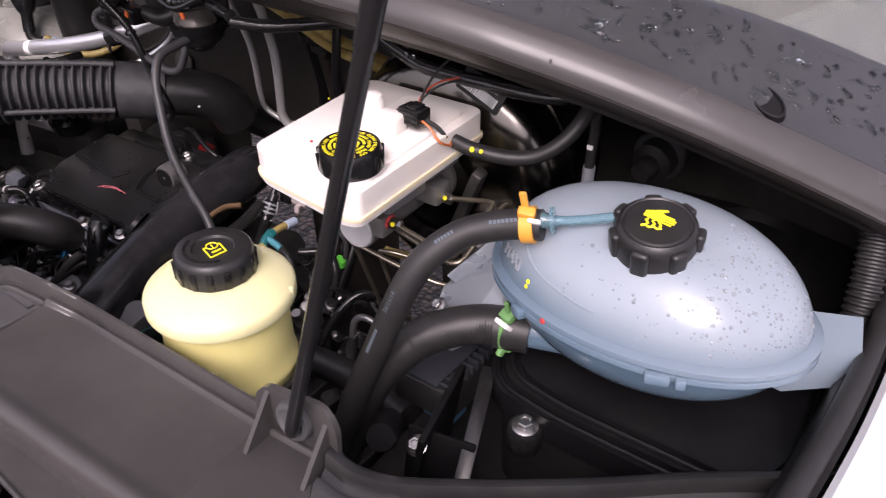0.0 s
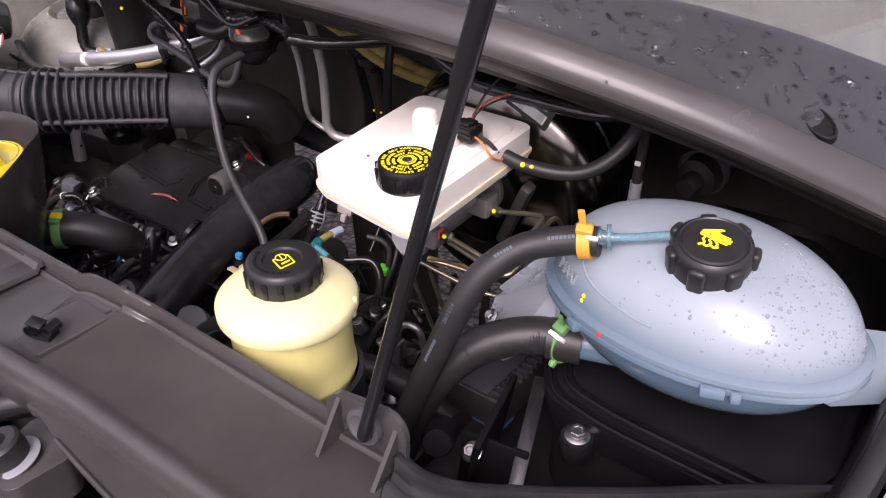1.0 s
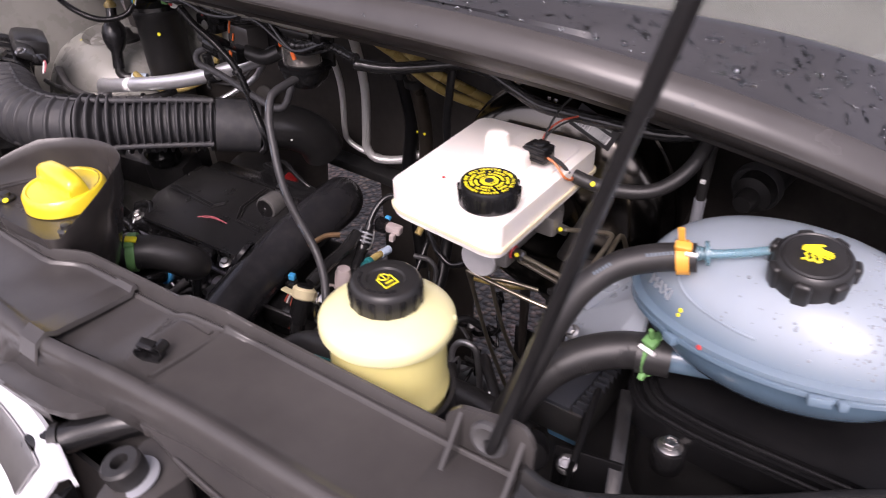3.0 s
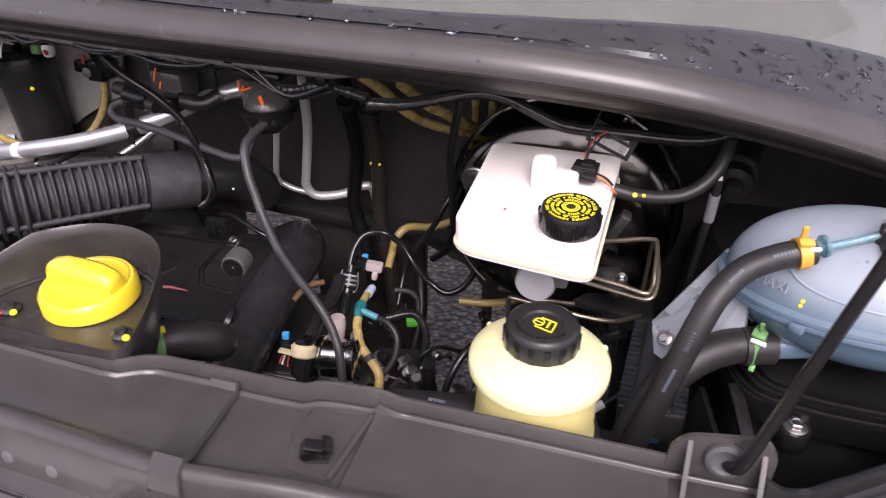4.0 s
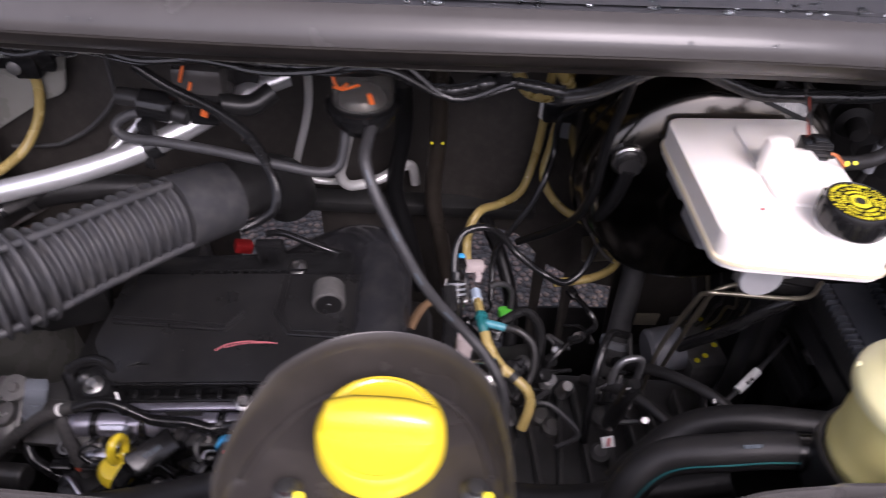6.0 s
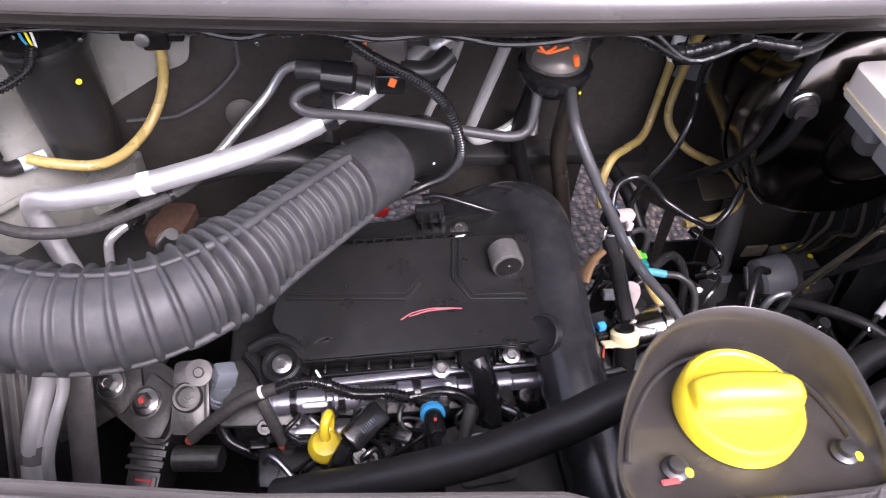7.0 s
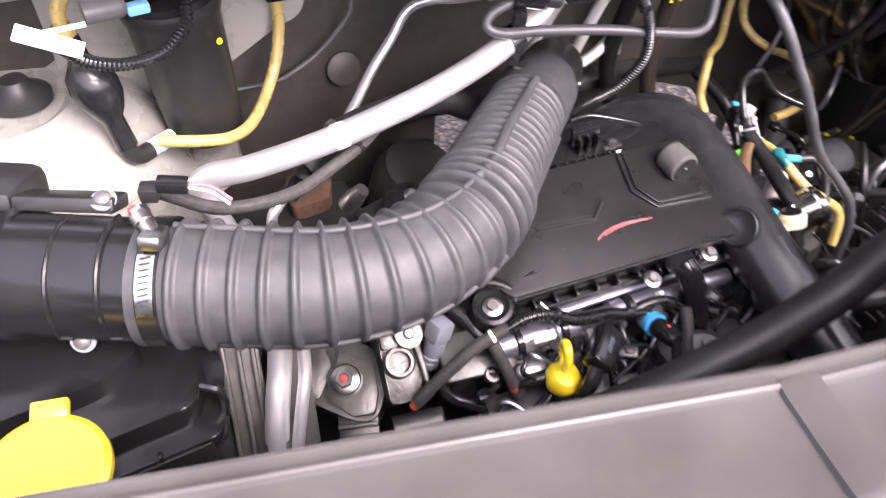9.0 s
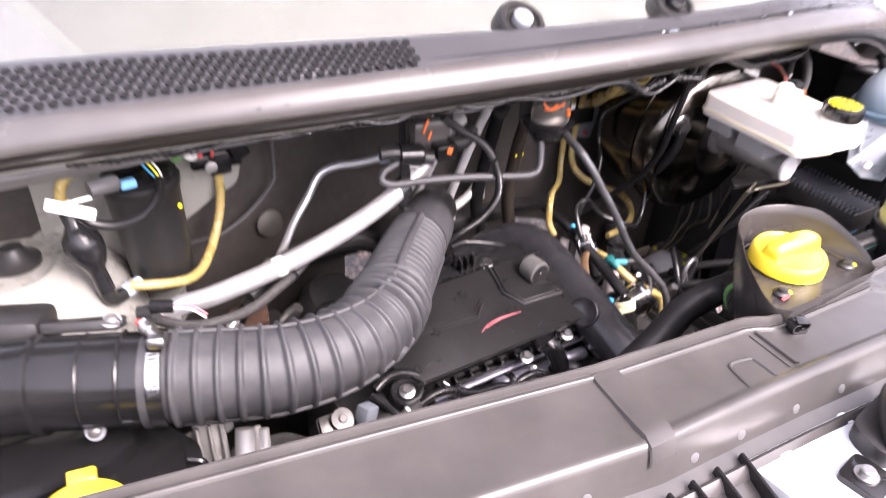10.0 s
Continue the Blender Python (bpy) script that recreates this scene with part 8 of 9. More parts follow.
# ---- pipes, looms and valves along the bulkhead ----
def ac_pipes():
    t = thing("air_conditioning_pipe", (-1.15, 0.62, 1.07), "bright aluminium air conditioning pipe with a white band", "pipe")
    part("tube", pipe([(-0.845, 0.71, 1.165), (-0.875, 0.695, 1.158), (-0.91, 0.672, 1.145), (-0.977, 0.64, 1.118), (-1.06, 0.618, 1.094), (-1.164, 0.607, 1.070), (-1.245, 0.614, 1.050), (-1.283, 0.626, 1.040), (-1.294, 0.63, 1.022), (-1.285, 0.622, 0.99), (-1.27, 0.605, 0.94), (-1.262, 0.59, 0.86)], 0.0118, 20, 8), ALU, t)
    part("white_band", pipe([(-1.158, 0.6072, 1.0712), (-1.170, 0.6068, 1.0690)], 0.0123, 20, 2), LABEL, t, "white printed band")
    c = thing("pipe_clip", (-0.977, 0.64, 1.118), "black plastic double pipe clip", "clip")
    part("saddle", lathe([(0.0118, -0.007), (0.0145, -0.007), (0.0145, 0.007), (0.0118, 0.007)], (-0.980, 0.639, 1.117), (0.92, 0.3, 0.3), 24), GLOSS, c)
    part("tower", box((0.013, 0.013, 0.026), pose(-0.978, 0.632, 1.138, 10, 0, -20), 0.002), GLOSS, c)
    part("tail", box((0.012, 0.004, 0.014), pose(-0.982, 0.628, 1.103, 0, 0, -20), 0.001), GLOSS, c)
    s = thing("thin_aluminium_pipe", (-1.05, 0.76, 1.05), "thin bent aluminium refrigerant pipe", "pipe")
    part("tube", pipe([(-0.945, 0.72, 1.125), (-0.985, 0.755, 1.105), (-1.012, 0.777, 1.096), (-1.034, 0.787, 1.083), (-1.055, 0.783, 1.055), (-1.085, 0.765, 1.03), (-1.115, 0.735, 1.01), (-1.15, 0.70, 0.995), (-1.19, 0.665, 0.985), (-1.225, 0.64, 0.975), (-1.237, 0.63, 0.955), (-1.24, 0.61, 0.88)], 0.0055, 14, 8), ALU, s)
    part("blue_collar", pipe([(-0.962, 0.735, 1.116), (-0.952, 0.726, 1.121)], 0.0075, 14, 2), AQUA_GREY, s, "pale blue collar")
    part("rubber_joint", pipe([(-1.185, 0.67, 0.987), (-1.212, 0.648, 0.979)], 0.0095, 14, 2), RUBBER, s)
    part("joint_clip", box((0.016, 0.02, 0.018), pose(-1.205, 0.65, 0.983, 0, 20, -35), 0.003), GLOSS, s)
    u = thing("heater_metal_pipe", (-0.8, 0.79, 1.0), "bright bent aluminium pipe against the bulkhead", "pipe", "bulkhead pipes")
    part("tube", pipe([(-0.765, 0.705, 1.225), (-0.767, 0.73, 1.19), (-0.78, 0.765, 1.10), (-0.80, 0.785, 1.01), (-0.805, 0.79, 0.982), (-0.792, 0.797, 0.962), (-0.755, 0.814, 0.962), (-0.725, 0.826, 0.975), (-0.71, 0.834, 0.97), (-0.705, 0.838, 0.94)], 0.0072, 16, 7), SILVER, u)
    v = thing("heater_metal_pipe", (-0.87, 0.8, 1.0), "thin grey metal pipe against the bulkhead", "pipe", "bulkhead pipes")
    part("tube", pipe([(-0.825, 0.72, 1.2), (-0.835, 0.768, 1.1), (-0.862, 0.80, 1.0), (-0.868, 0.812, 0.972), (-0.852, 0.818, 0.958), (-0.83, 0.824, 0.95), (-0.81, 0.83, 0.946)], 0.005, 12, 7), SILVER, v)
    return t


DULLPIPE = mat("dull_grey_pipe", (0.28, 0.28, 0.29), 0.4, 0.8)
ac_pipes()


def vent_valve(at, turn, marks):
    """A black bowl with a clear window over a bright metal dome, under the scuttle."""
    t = thing("scuttle_drain_valve", at, "black valve cup with clear window, metal dome, orange paint marks", "valve", "scuttle valves")
    a = V(at)
    m = pose(*at, 0, 0, turn)
    part("bowl", lathe([(0.0, -0.035), (0.012, -0.034), (0.02, -0.03), (0.032, -0.016), (0.0345, -0.006), (0.0365, -0.005), (0.0365, 0.0), (0.033, 0.002)], a, (0, 0, 1), 40), GLOSS, t)
    part("window", thick(grid([[m @ V((0.030 * math.cos(w), 0.030 * math.sin(w), z)) for z in (0.0, 0.04)] for w in [radians(k) for k in range(180, 361, 15)]]), 0.0015), SMOKE, t, "smoky clear window")
    part("dome", lathe([(0.024, -0.002), (0.023, 0.006), (0.017, 0.014), (0.008, 0.018), (0, 0.019)], a + V((0, -0.001, 0)), (0, 0, 1), 32), STEEL, t, "bright metal dome")
    part("backplate", box((0.06, 0.006, 0.055), m @ pose(0, 0.026, 0.02), 0.002), BLACK, t)
    part("cover", box((0.064, 0.05, 0.01), m @ pose(0, 0.004, 0.044), 0.003), BLACK, t)
    if marks:
        r = 0.0316
        for pts in (((-0.95, 0.035), (-0.8, 0.029), (-0.6, 0.026), (-0.3, 0.030), (0.0, 0.034)), ((-0.35, 0.034), (-0.6, 0.027), (-0.9, 0.025)), ((0.28, 0.024), (0.36, 0.014))):
            line = [m @ V((r * math.sin(w), -r * math.cos(w), z)) for w, z in pts]
            part("orange_mark", sweep(glide(line, 4), 0.0014 if len(pts) > 2 else 0.0028, 6), ORANGE_MARK, t)
    return t


SMOKE = mat("smoky_clear_plastic", (0.55, 0.53, 0.5), 0.12, trans=0.92, ior=1.25, bump=0.0)
vent_valve((-0.757, 0.622, 1.182), 0, True)


def left_valve():
    t = thing("purge_valve", (-0.92, 0.65, 1.16), "black solenoid valve with a grey cover and orange marks", "valve")
    m = pose(-0.925, 0.66, 1.168, 0, 0, -6)
    part("cover", box((0.055, 0.04, 0.045), m @ pose(0, 0.01, 0.008), 0.008), SMOKE_DARK, t, "smoky dark grey cover")
    part("bracket", box((0.08, 0.006, 0.05), m @ pose(0.01, 0.035, 0.01), 0.002), BLACK, t)
    part("coil", lathe([(0, 0), (0.015, 0), (0.016, 0.03), (0.012, 0.034), (0, 0.034)], m @ V((-0.055, -0.022, -0.004)), (1, -0.1, -0.12), 24), GLOSS, t)
    part("plug", box((0.03, 0.026, 0.022), m @ pose(0.012, -0.02, -0.008), 0.003), GLOSS, t)
    part("elbow", pipe([m @ V((0.02, -0.01, -0.005)), m @ V((0.05, 0.0, -0.01)), m @ V((0.07, 0.015, 0.0))], 0.011, 14), BLACK, t)
    for p, s in (((-0.012, -0.012, 0.026), (0.003, 0.002, 0.02)), ((-0.006, -0.012, 0.012), (0.003, 0.002, 0.012)), ((0.014, -0.0335, -0.004), (0.007, 0.002, 0.009))):
        part("orange_mark", box(s, m @ pose(*p, 0, 20, 0), 0.0006), ORANGE_MARK, t)
    h = thing("vacuum_hose", (-0.9, 0.61, 1.13), "thin black vacuum hose looping between the valves", "hose")
    part("tube", pipe([(-0.955, 0.643, 1.158), (-0.985, 0.64, 1.155), (-1.005, 0.638, 1.148), (-1.01, 0.634, 1.138), (-0.995, 0.628, 1.132), (-0.96, 0.62, 1.133), (-0.90, 0.608, 1.130), (-0.84, 0.598, 1.122), (-0.80, 0.594, 1.117), (-0.782, 0.598, 1.122), (-0.776, 0.605, 1.14), (-0.774, 0.612, 1.16)], 0.0052, 14, 8), RUBBER_GREY, h)
    part("thick_joint", pipe([(-1.005, 0.65, 1.168), (-0.985, 0.645, 1.168), (-0.955, 0.64, 1.158), (-0.935, 0.636, 1.154)], 0.0095, 14), RUBBER, h)
    m2 = aim((-0.968, 0.6335, 1.166), (0, -0.9, 0.4))
    bars("printed_tag", m2, [0.004, 0.003, 0.005], 0.005, 0.0012, LABEL, h)
    return t


SMOKE_DARK = mat("smoky_dark_plastic", (0.075, 0.07, 0.068), 0.2, trans=0.2, bump=0.0)
BROWN = mat("brown_foam", (0.13, 0.075, 0.035), 0.8, var=0.3, scale=60, bump=0.5)
RUBBER_GREY = mat("weathered_rubber", (0.036, 0.036, 0.038), 0.45, dust=0.06)
left_valve()


def scuttle_loom():
    t = thing("scuttle_wiring_loom", (-0.7, 0.54, 1.25), "black taped wiring loom hanging under the scuttle", "cable")
    rnd = random.Random(12)
    pts = []
    for k in range(16):
        x = -1.36 + 0.052 * k
        pts.append((x, cowl_y(x) + 0.052 + rnd.uniform(-0.004, 0.004), cowl_z(x) - 0.069 - (0.016 if -0.7 < x < -0.5 else 0) + rnd.uniform(-0.004, 0.005)))
    line = evenly(glide(pts, 8), 0.002)
    part("loom", sweep(line, lambda i, s: 0.0052 + 0.0008 * math.sin(s * 190) + 0.0008 * math.sin(s * 71) + 0.0006 * math.sin(s * 810) + (0.0013 if (s * 22) % 1 < 0.4 else 0), 12), SKIN, t)
    for q in range(3):
        p2 = [(a + 0.01, b - 0.004 * q + rnd.uniform(-0.006, 0.004), c + 0.003 * (q - 1) + rnd.uniform(-0.006, 0.005)) for a, b, c in pts[2 + q:15]]
        part("loom_strand", pipe(p2, 0.0018 + 0.0004 * q, 8), SKIN, t)
    for k in (5, 9, 12, 14):
        q = V(pts[k])
        part("tie_clip", box((0.012, 0.02, 0.014), pose(q.x, q.y - 0.004, q.z + 0.011), 0.002), GREYP if k % 2 else GLOSS, t)
    # branch dropping along the servo to the right
    part("branch", pipe([(-0.585, 0.53, 1.238), (-0.55, 0.548, 1.235), (-0.51, 0.575, 1.238), (-0.475, 0.585, 1.243), (-0.444, 0.59, 1.238), (-0.413, 0.59, 1.226), (-0.383, 0.59, 1.216), (-0.35, 0.592, 1.214), (-0.314, 0.592, 1.214), (-0.247, 0.6, 1.213), (-0.2, 0.62, 1.222)], 0.0068, 12), SKIN, t)
    c = thing("ribbed_conduit", (-0.86, 0.6, 1.1), "black ribbed wiring conduit hanging from the loom", "cable")
    part("conduit", corrugated([(-0.955, 0.582, 1.235), (-0.93, 0.582, 1.215), (-0.895, 0.588, 1.19), (-0.868, 0.594, 1.16), (-0.853, 0.596, 1.125), (-0.848, 0.602, 1.09), (-0.858, 0.62, 1.05), (-0.88, 0.64, 1.02), (-0.905, 0.65, 1.0)], 0.0046, 0.0036, 0.0010, 12), GLOSS, c)
    part("tie", lathe([(0.0058, 0), (0.0072, 0.001), (0.0072, 0.005), (0.0058, 0.006)], (-0.868, 0.594, 1.158), (0.5, 0, -1), 16), GLOSS, c)
    return t


scuttle_loom()


def drain_hose():
    t = thing("drain_hose", (-0.72, 0.55, 1.05), "thin black rubber hose with pale print hanging from the valve", "hose")
    pts = [(-0.745, 0.605, 1.172), (-0.750, 0.575, 1.166), (-0.751, 0.550, 1.158), (-0.741, 0.532, 1.135), (-0.727, 0.521, 1.107), (-0.712, 0.511, 1.079), (-0.696, 0.505, 1.049), (-0.676, 0.504, 1.017), (-0.652, 0.502, 0.986), (-0.628, 0.490, 0.960), (-0.610, 0.472, 0.930), (-0.605, 0.460, 0.88), (-0.61, 0.455, 0.80)]
    line = glide(pts, 8)
    part("tube", sweep(line, 0.0055, 14), RUBBER_GREY, t)
    fr = frames(line)
    for i in (20, 34, 46, 58):
        tan = fr[i][0]
        n = (V((0, -0.9, 0.45)) - tan * V((0, -0.9, 0.45)).dot(tan)).normalized()
        m = Matrix((tan, n.cross(tan), n)).transposed().to_4x4()
        m.translation = line[i] + n * 0.0056
        bars("printed_marks", m, [0.0012] * 8, 0.0016, 0.0007, GREYINK, t)
    return t


drain_hose()
DULL_BROWN = mat("brown_coated_pipe", (0.045, 0.037, 0.030), 0.3, 0.5, dust=0.08)
for xo, yo in ((0.02, 0), (-0.024, 0.022)):
    hh = simple_run("heater_hose", "thick black rubber heater hose down the bulkhead", "hose", [(-0.70 + xo, 0.745 + yo, 1.2), (-0.697 + xo, 0.765 + yo, 1.12), (-0.697 + xo, 0.785 + yo, 1.04), (-0.705 + xo * 1.2, 0.79 + yo, 0.95), (-0.69 + xo * 1.1, 0.785 + yo, 0.88), (-0.67 + xo, 0.77 + yo, 0.78)], 0.0115, DULL_BROWN if xo > 0 else COAL, 18, group="heater hoses")
    part("collar", lathe([(0.0125, 0), (0.0165, 0.001), (0.0165, 0.012), (0.0125, 0.013)], (-0.6975 + xo, 0.762 + yo, 1.125), (0, -0.2, 1), 24), BLACK, hh)
    if xo > 0:
        for dx in (-0.008, 0.006):
            dab((-0.677 + dx, 0.7735, 1.045), (dx * 40, -1, 0.2), 0.0022, YINK, hh, label="yellow paint dot")

AM = "amber translucent fuel hose against the bulkhead"
am = simple_run("amber_fuel_hose", AM, "hose", [(-0.535, 0.80, 1.2), (-0.536, 0.815, 1.12), (-0.538, 0.822, 1.04), (-0.546, 0.814, 0.99), (-0.562, 0.794, 0.958), (-0.592, 0.776, 0.950), (-0.618, 0.747, 0.961), (-0.632, 0.731, 0.948), (-0.636, 0.722, 0.925), (-0.636, 0.705, 0.91)], 0.0058, FUEL, 14, group="fuel hoses")
part("white_collar", pipe([(-0.5365, 0.818, 1.10), (-0.537, 0.821, 1.06)], 0.0085, 14, 2), LABEL, am, "white collar")
simple_run("amber_fuel_hose", AM, "hose", [(-0.508, 0.805, 1.2), (-0.514, 0.815, 1.1), (-0.525, 0.812, 1.02), (-0.533, 0.796, 0.988), (-0.526, 0.778, 0.970), (-0.508, 0.757, 0.957), (-0.477, 0.748, 0.944), (-0.443, 0.748, 0.925), (-0.428, 0.735, 0.905), (-0.436, 0.718, 0.89), (-0.47, 0.70, 0.885), (-0.52, 0.69, 0.885)], 0.0058, FUEL, 14, group="fuel hoses")
simple_run("amber_fuel_hose", AM, "hose", [(-0.625, 0.61, 1.24), (-0.605, 0.640, 1.21), (-0.590, 0.678, 1.172), (-0.572, 0.715, 1.145), (-0.550, 0.75, 1.125), (-0.535, 0.785, 1.11)], 0.0065, FUEL, 14, group="fuel hoses")
simple_run("amber_fuel_hose", AM, "hose", [(-0.575, 0.61, 1.235), (-0.555, 0.645, 1.20), (-0.541, 0.685, 1.173), (-0.530, 0.73, 1.145), (-0.518, 0.78, 1.12)], 0.0065, FUEL, 14, group="fuel hoses")
cp = thing("coupling_block", (-0.52, 0.8, 1.1), "black fuel line coupling with a grey plate and red button", "connector")
part("block", box((0.05, 0.02, 0.03), pose(-0.517, 0.812, 1.075), 0.004), GLOSS, cp)
part("plate", box((0.06, 0.006, 0.06), pose(-0.49, 0.83, 1.05, 0, 14, 0), 0.003), GREYP, cp)
part("red_button", lathe([(0.005, 0), (0.004, 0.004), (0, 0.004)], (-0.488, 0.824, 1.03), (0, -1, 0.1), 12), RED, cp)
br = thing("pipe_bracket", (-0.45, 0.75, 0.87), "small pale metal bracket holding fuel hoses", "bracket")
part("plate", slab(rounded([(-0.475, 0.735), (-0.43, 0.74), (-0.425, 0.785), (-0.465, 0.79)], 0.006), 0.883, 0.887, 0.0008), BRASSY, br)
simple_run("vacuum_pipe", "glossy black plastic vacuum pipe in an open loop", "pipe", [(-0.658, 0.612, 0.955), (-0.657, 0.632, 0.980), (-0.650, 0.648, 0.995), (-0.636, 0.656, 1.000), (-0.618, 0.658, 1.000), (-0.598, 0.664, 0.982), (-0.581, 0.658, 0.963), (-0.564, 0.647, 0.954), (-0.546, 0.634, 0.948), (-0.52, 0.632, 0.938), (-0.495, 0.645, 0.955), (-0.48, 0.66, 1.0), (-0.47, 0.68, 1.05)], 0.0045, GLOSS, 14)
simple_run("vacuum_pipe", "glossy black plastic vacuum pipe in an open loop", "pipe", [(-0.50, 0.70, 1.15), (-0.525, 0.735, 1.115), (-0.535, 0.740, 1.095), (-0.536, 0.736, 1.06), (-0.547, 0.714, 1.034), (-0.562, 0.703, 1.0), (-0.585, 0.698, 0.964), (-0.603, 0.692, 0.925), (-0.605, 0.66, 0.88)], 0.0042, GLOSS, 14)
simple_run("servo_pipe", "black plastic pipe curling down beside the brake servo", "pipe", [(-0.5, 0.60, 1.235), (-0.505, 0.60, 1.2), (-0.512, 0.605, 1.15), (-0.512, 0.62, 1.08), (-0.52, 0.65, 1.02), (-0.54, 0.69, 0.97), (-0.57, 0.72, 0.93)], 0.005, COAL, 14)


# ---- fuel pump and its plugs ----
def fuel_pump():
    t = thing("fuel_pump", (-0.62, 0.52, 0.8), "bright steel high pressure fuel pump with a black head", "fuel pump")
    a, ax = V((-0.625, 0.505, 0.86)), V((0.15, -0.25, 1)).normalized()
    cx = V((1, 0.12, 0.05)).normalized()
    part("cylinder", lathe([(0, 0), (0.019, 0), (0.021, 0.003), (0.029, 0.004), (0.0305, 0.006), (0.0305, 0.012), (0.0275, 0.0135), (0.0275, 0.046), (0.030, 0.048), (0.030, 0.056), (0.022, 0.062), (0, 0.062)], (-0.664, 0.512, 0.885), cx, 44), CHROME, t, "polished steel pump cylinder")
    for k, w in enumerate((40, 130, 220, 310)):
        d = V((0, math.cos(radians(w)), math.sin(radians(w))))
        part("stud", lathe([(0, -0.004), (0.0032, -0.004), (0.0032, 0.002), (0, 0.002)], V((-0.664, 0.512, 0.885)) + d * 0.0245, cx, 8), DARKMETAL, t)
    part("base", box((0.10, 0.09, 0.12), pose(-0.635, 0.53, 0.79, 6, 0, 12), 0.014), CAST, t)
    part("side_case", box((0.07, 0.06, 0.06), pose(-0.70, 0.50, 0.86, 10, 6, 10), 0.012), GLOSS, t)
    part("side_rib", box((0.06, 0.006, 0.05), pose(-0.70, 0.468, 0.868, 20, 6, 10), 0.002), BLACK, t)
    part("stub", lathe([(0, 0), (0.011, 0), (0.012, 0.022), (0.009, 0.03), (0, 0.03)], (-0.65, 0.545, 0.90), (0.1, 0.1, 1), 18), LABEL_PINK, t, "pale pink plastic union")
    c = thing("taped_connector", (-0.668, 0.5, 0.91), "black sensor plug wrapped in cream tape with blue latch", "connector")
    k, kx = V((-0.670, 0.486, 0.905)), V((-0.02, 0.35, 0.65)).normalized()
    part("plug", lathe([(0, -0.035), (0.011, -0.035), (0.013, -0.02), (0.013, 0.0), (0.011, 0.02), (0, 0.02)], k, kx, 20), GLOSS, c)
    part("cream_tape", lathe([(0.013, 0.0), (0.0155, 0.002), (0.016, 0.014), (0.013, 0.017)], k, kx, 22), CREAM_TAPE, c)
    part("tape_end", box((0.022, 0.003, 0.012), aim(k + V((-0.018, -0.005, 0.008)), (0.2, -1, 0.3)), 0.001), CREAM_TAPE, c)
    part("blue_latch", box((0.009, 0.008, 0.009), pose(-0.697, 0.497, 0.925, 0, 0, 15), 0.0015), BLUE, c, "bright blue latch")
    part("small_plug", box((0.014, 0.014, 0.02), pose(-0.697, 0.495, 0.909, 0, 0, 15), 0.002), GLOSS, c)
    for j, mt in enumerate((COPPER, LABEL, INK, COPPER)):
        part("lead", pipe([(-0.700 + 0.003 * j, 0.49, 0.90), (-0.703 + 0.004 * j, 0.482, 0.885), (-0.692 + 0.004 * j, 0.474, 0.868), (-0.685 + 0.003 * j, 0.47, 0.85)], 0.0013, 6), mt, c)
    part("loom", pipe([(-0.665, 0.50, 0.925), (-0.665, 0.53, 0.935), (-0.662, 0.57, 0.945), (-0.664, 0.60, 0.955)], 0.009, 14), SKIN, c)
    part("loom", pipe([(-0.672, 0.478, 0.885), (-0.668, 0.465, 0.86), (-0.65, 0.46, 0.82)], 0.009, 14), SKIN, c)
    return t


CHROME = mat("polished_steel", (0.62, 0.61, 0.59), 0.16, 1.0, var=0.1, dust=0.05)
LABEL_PINK = mat("pale_pink_plastic", (0.42, 0.36, 0.35), 0.45)
CREAM_TAPE = mat("cream_tape", (0.62, 0.55, 0.34), 0.55)
fuel_pump()


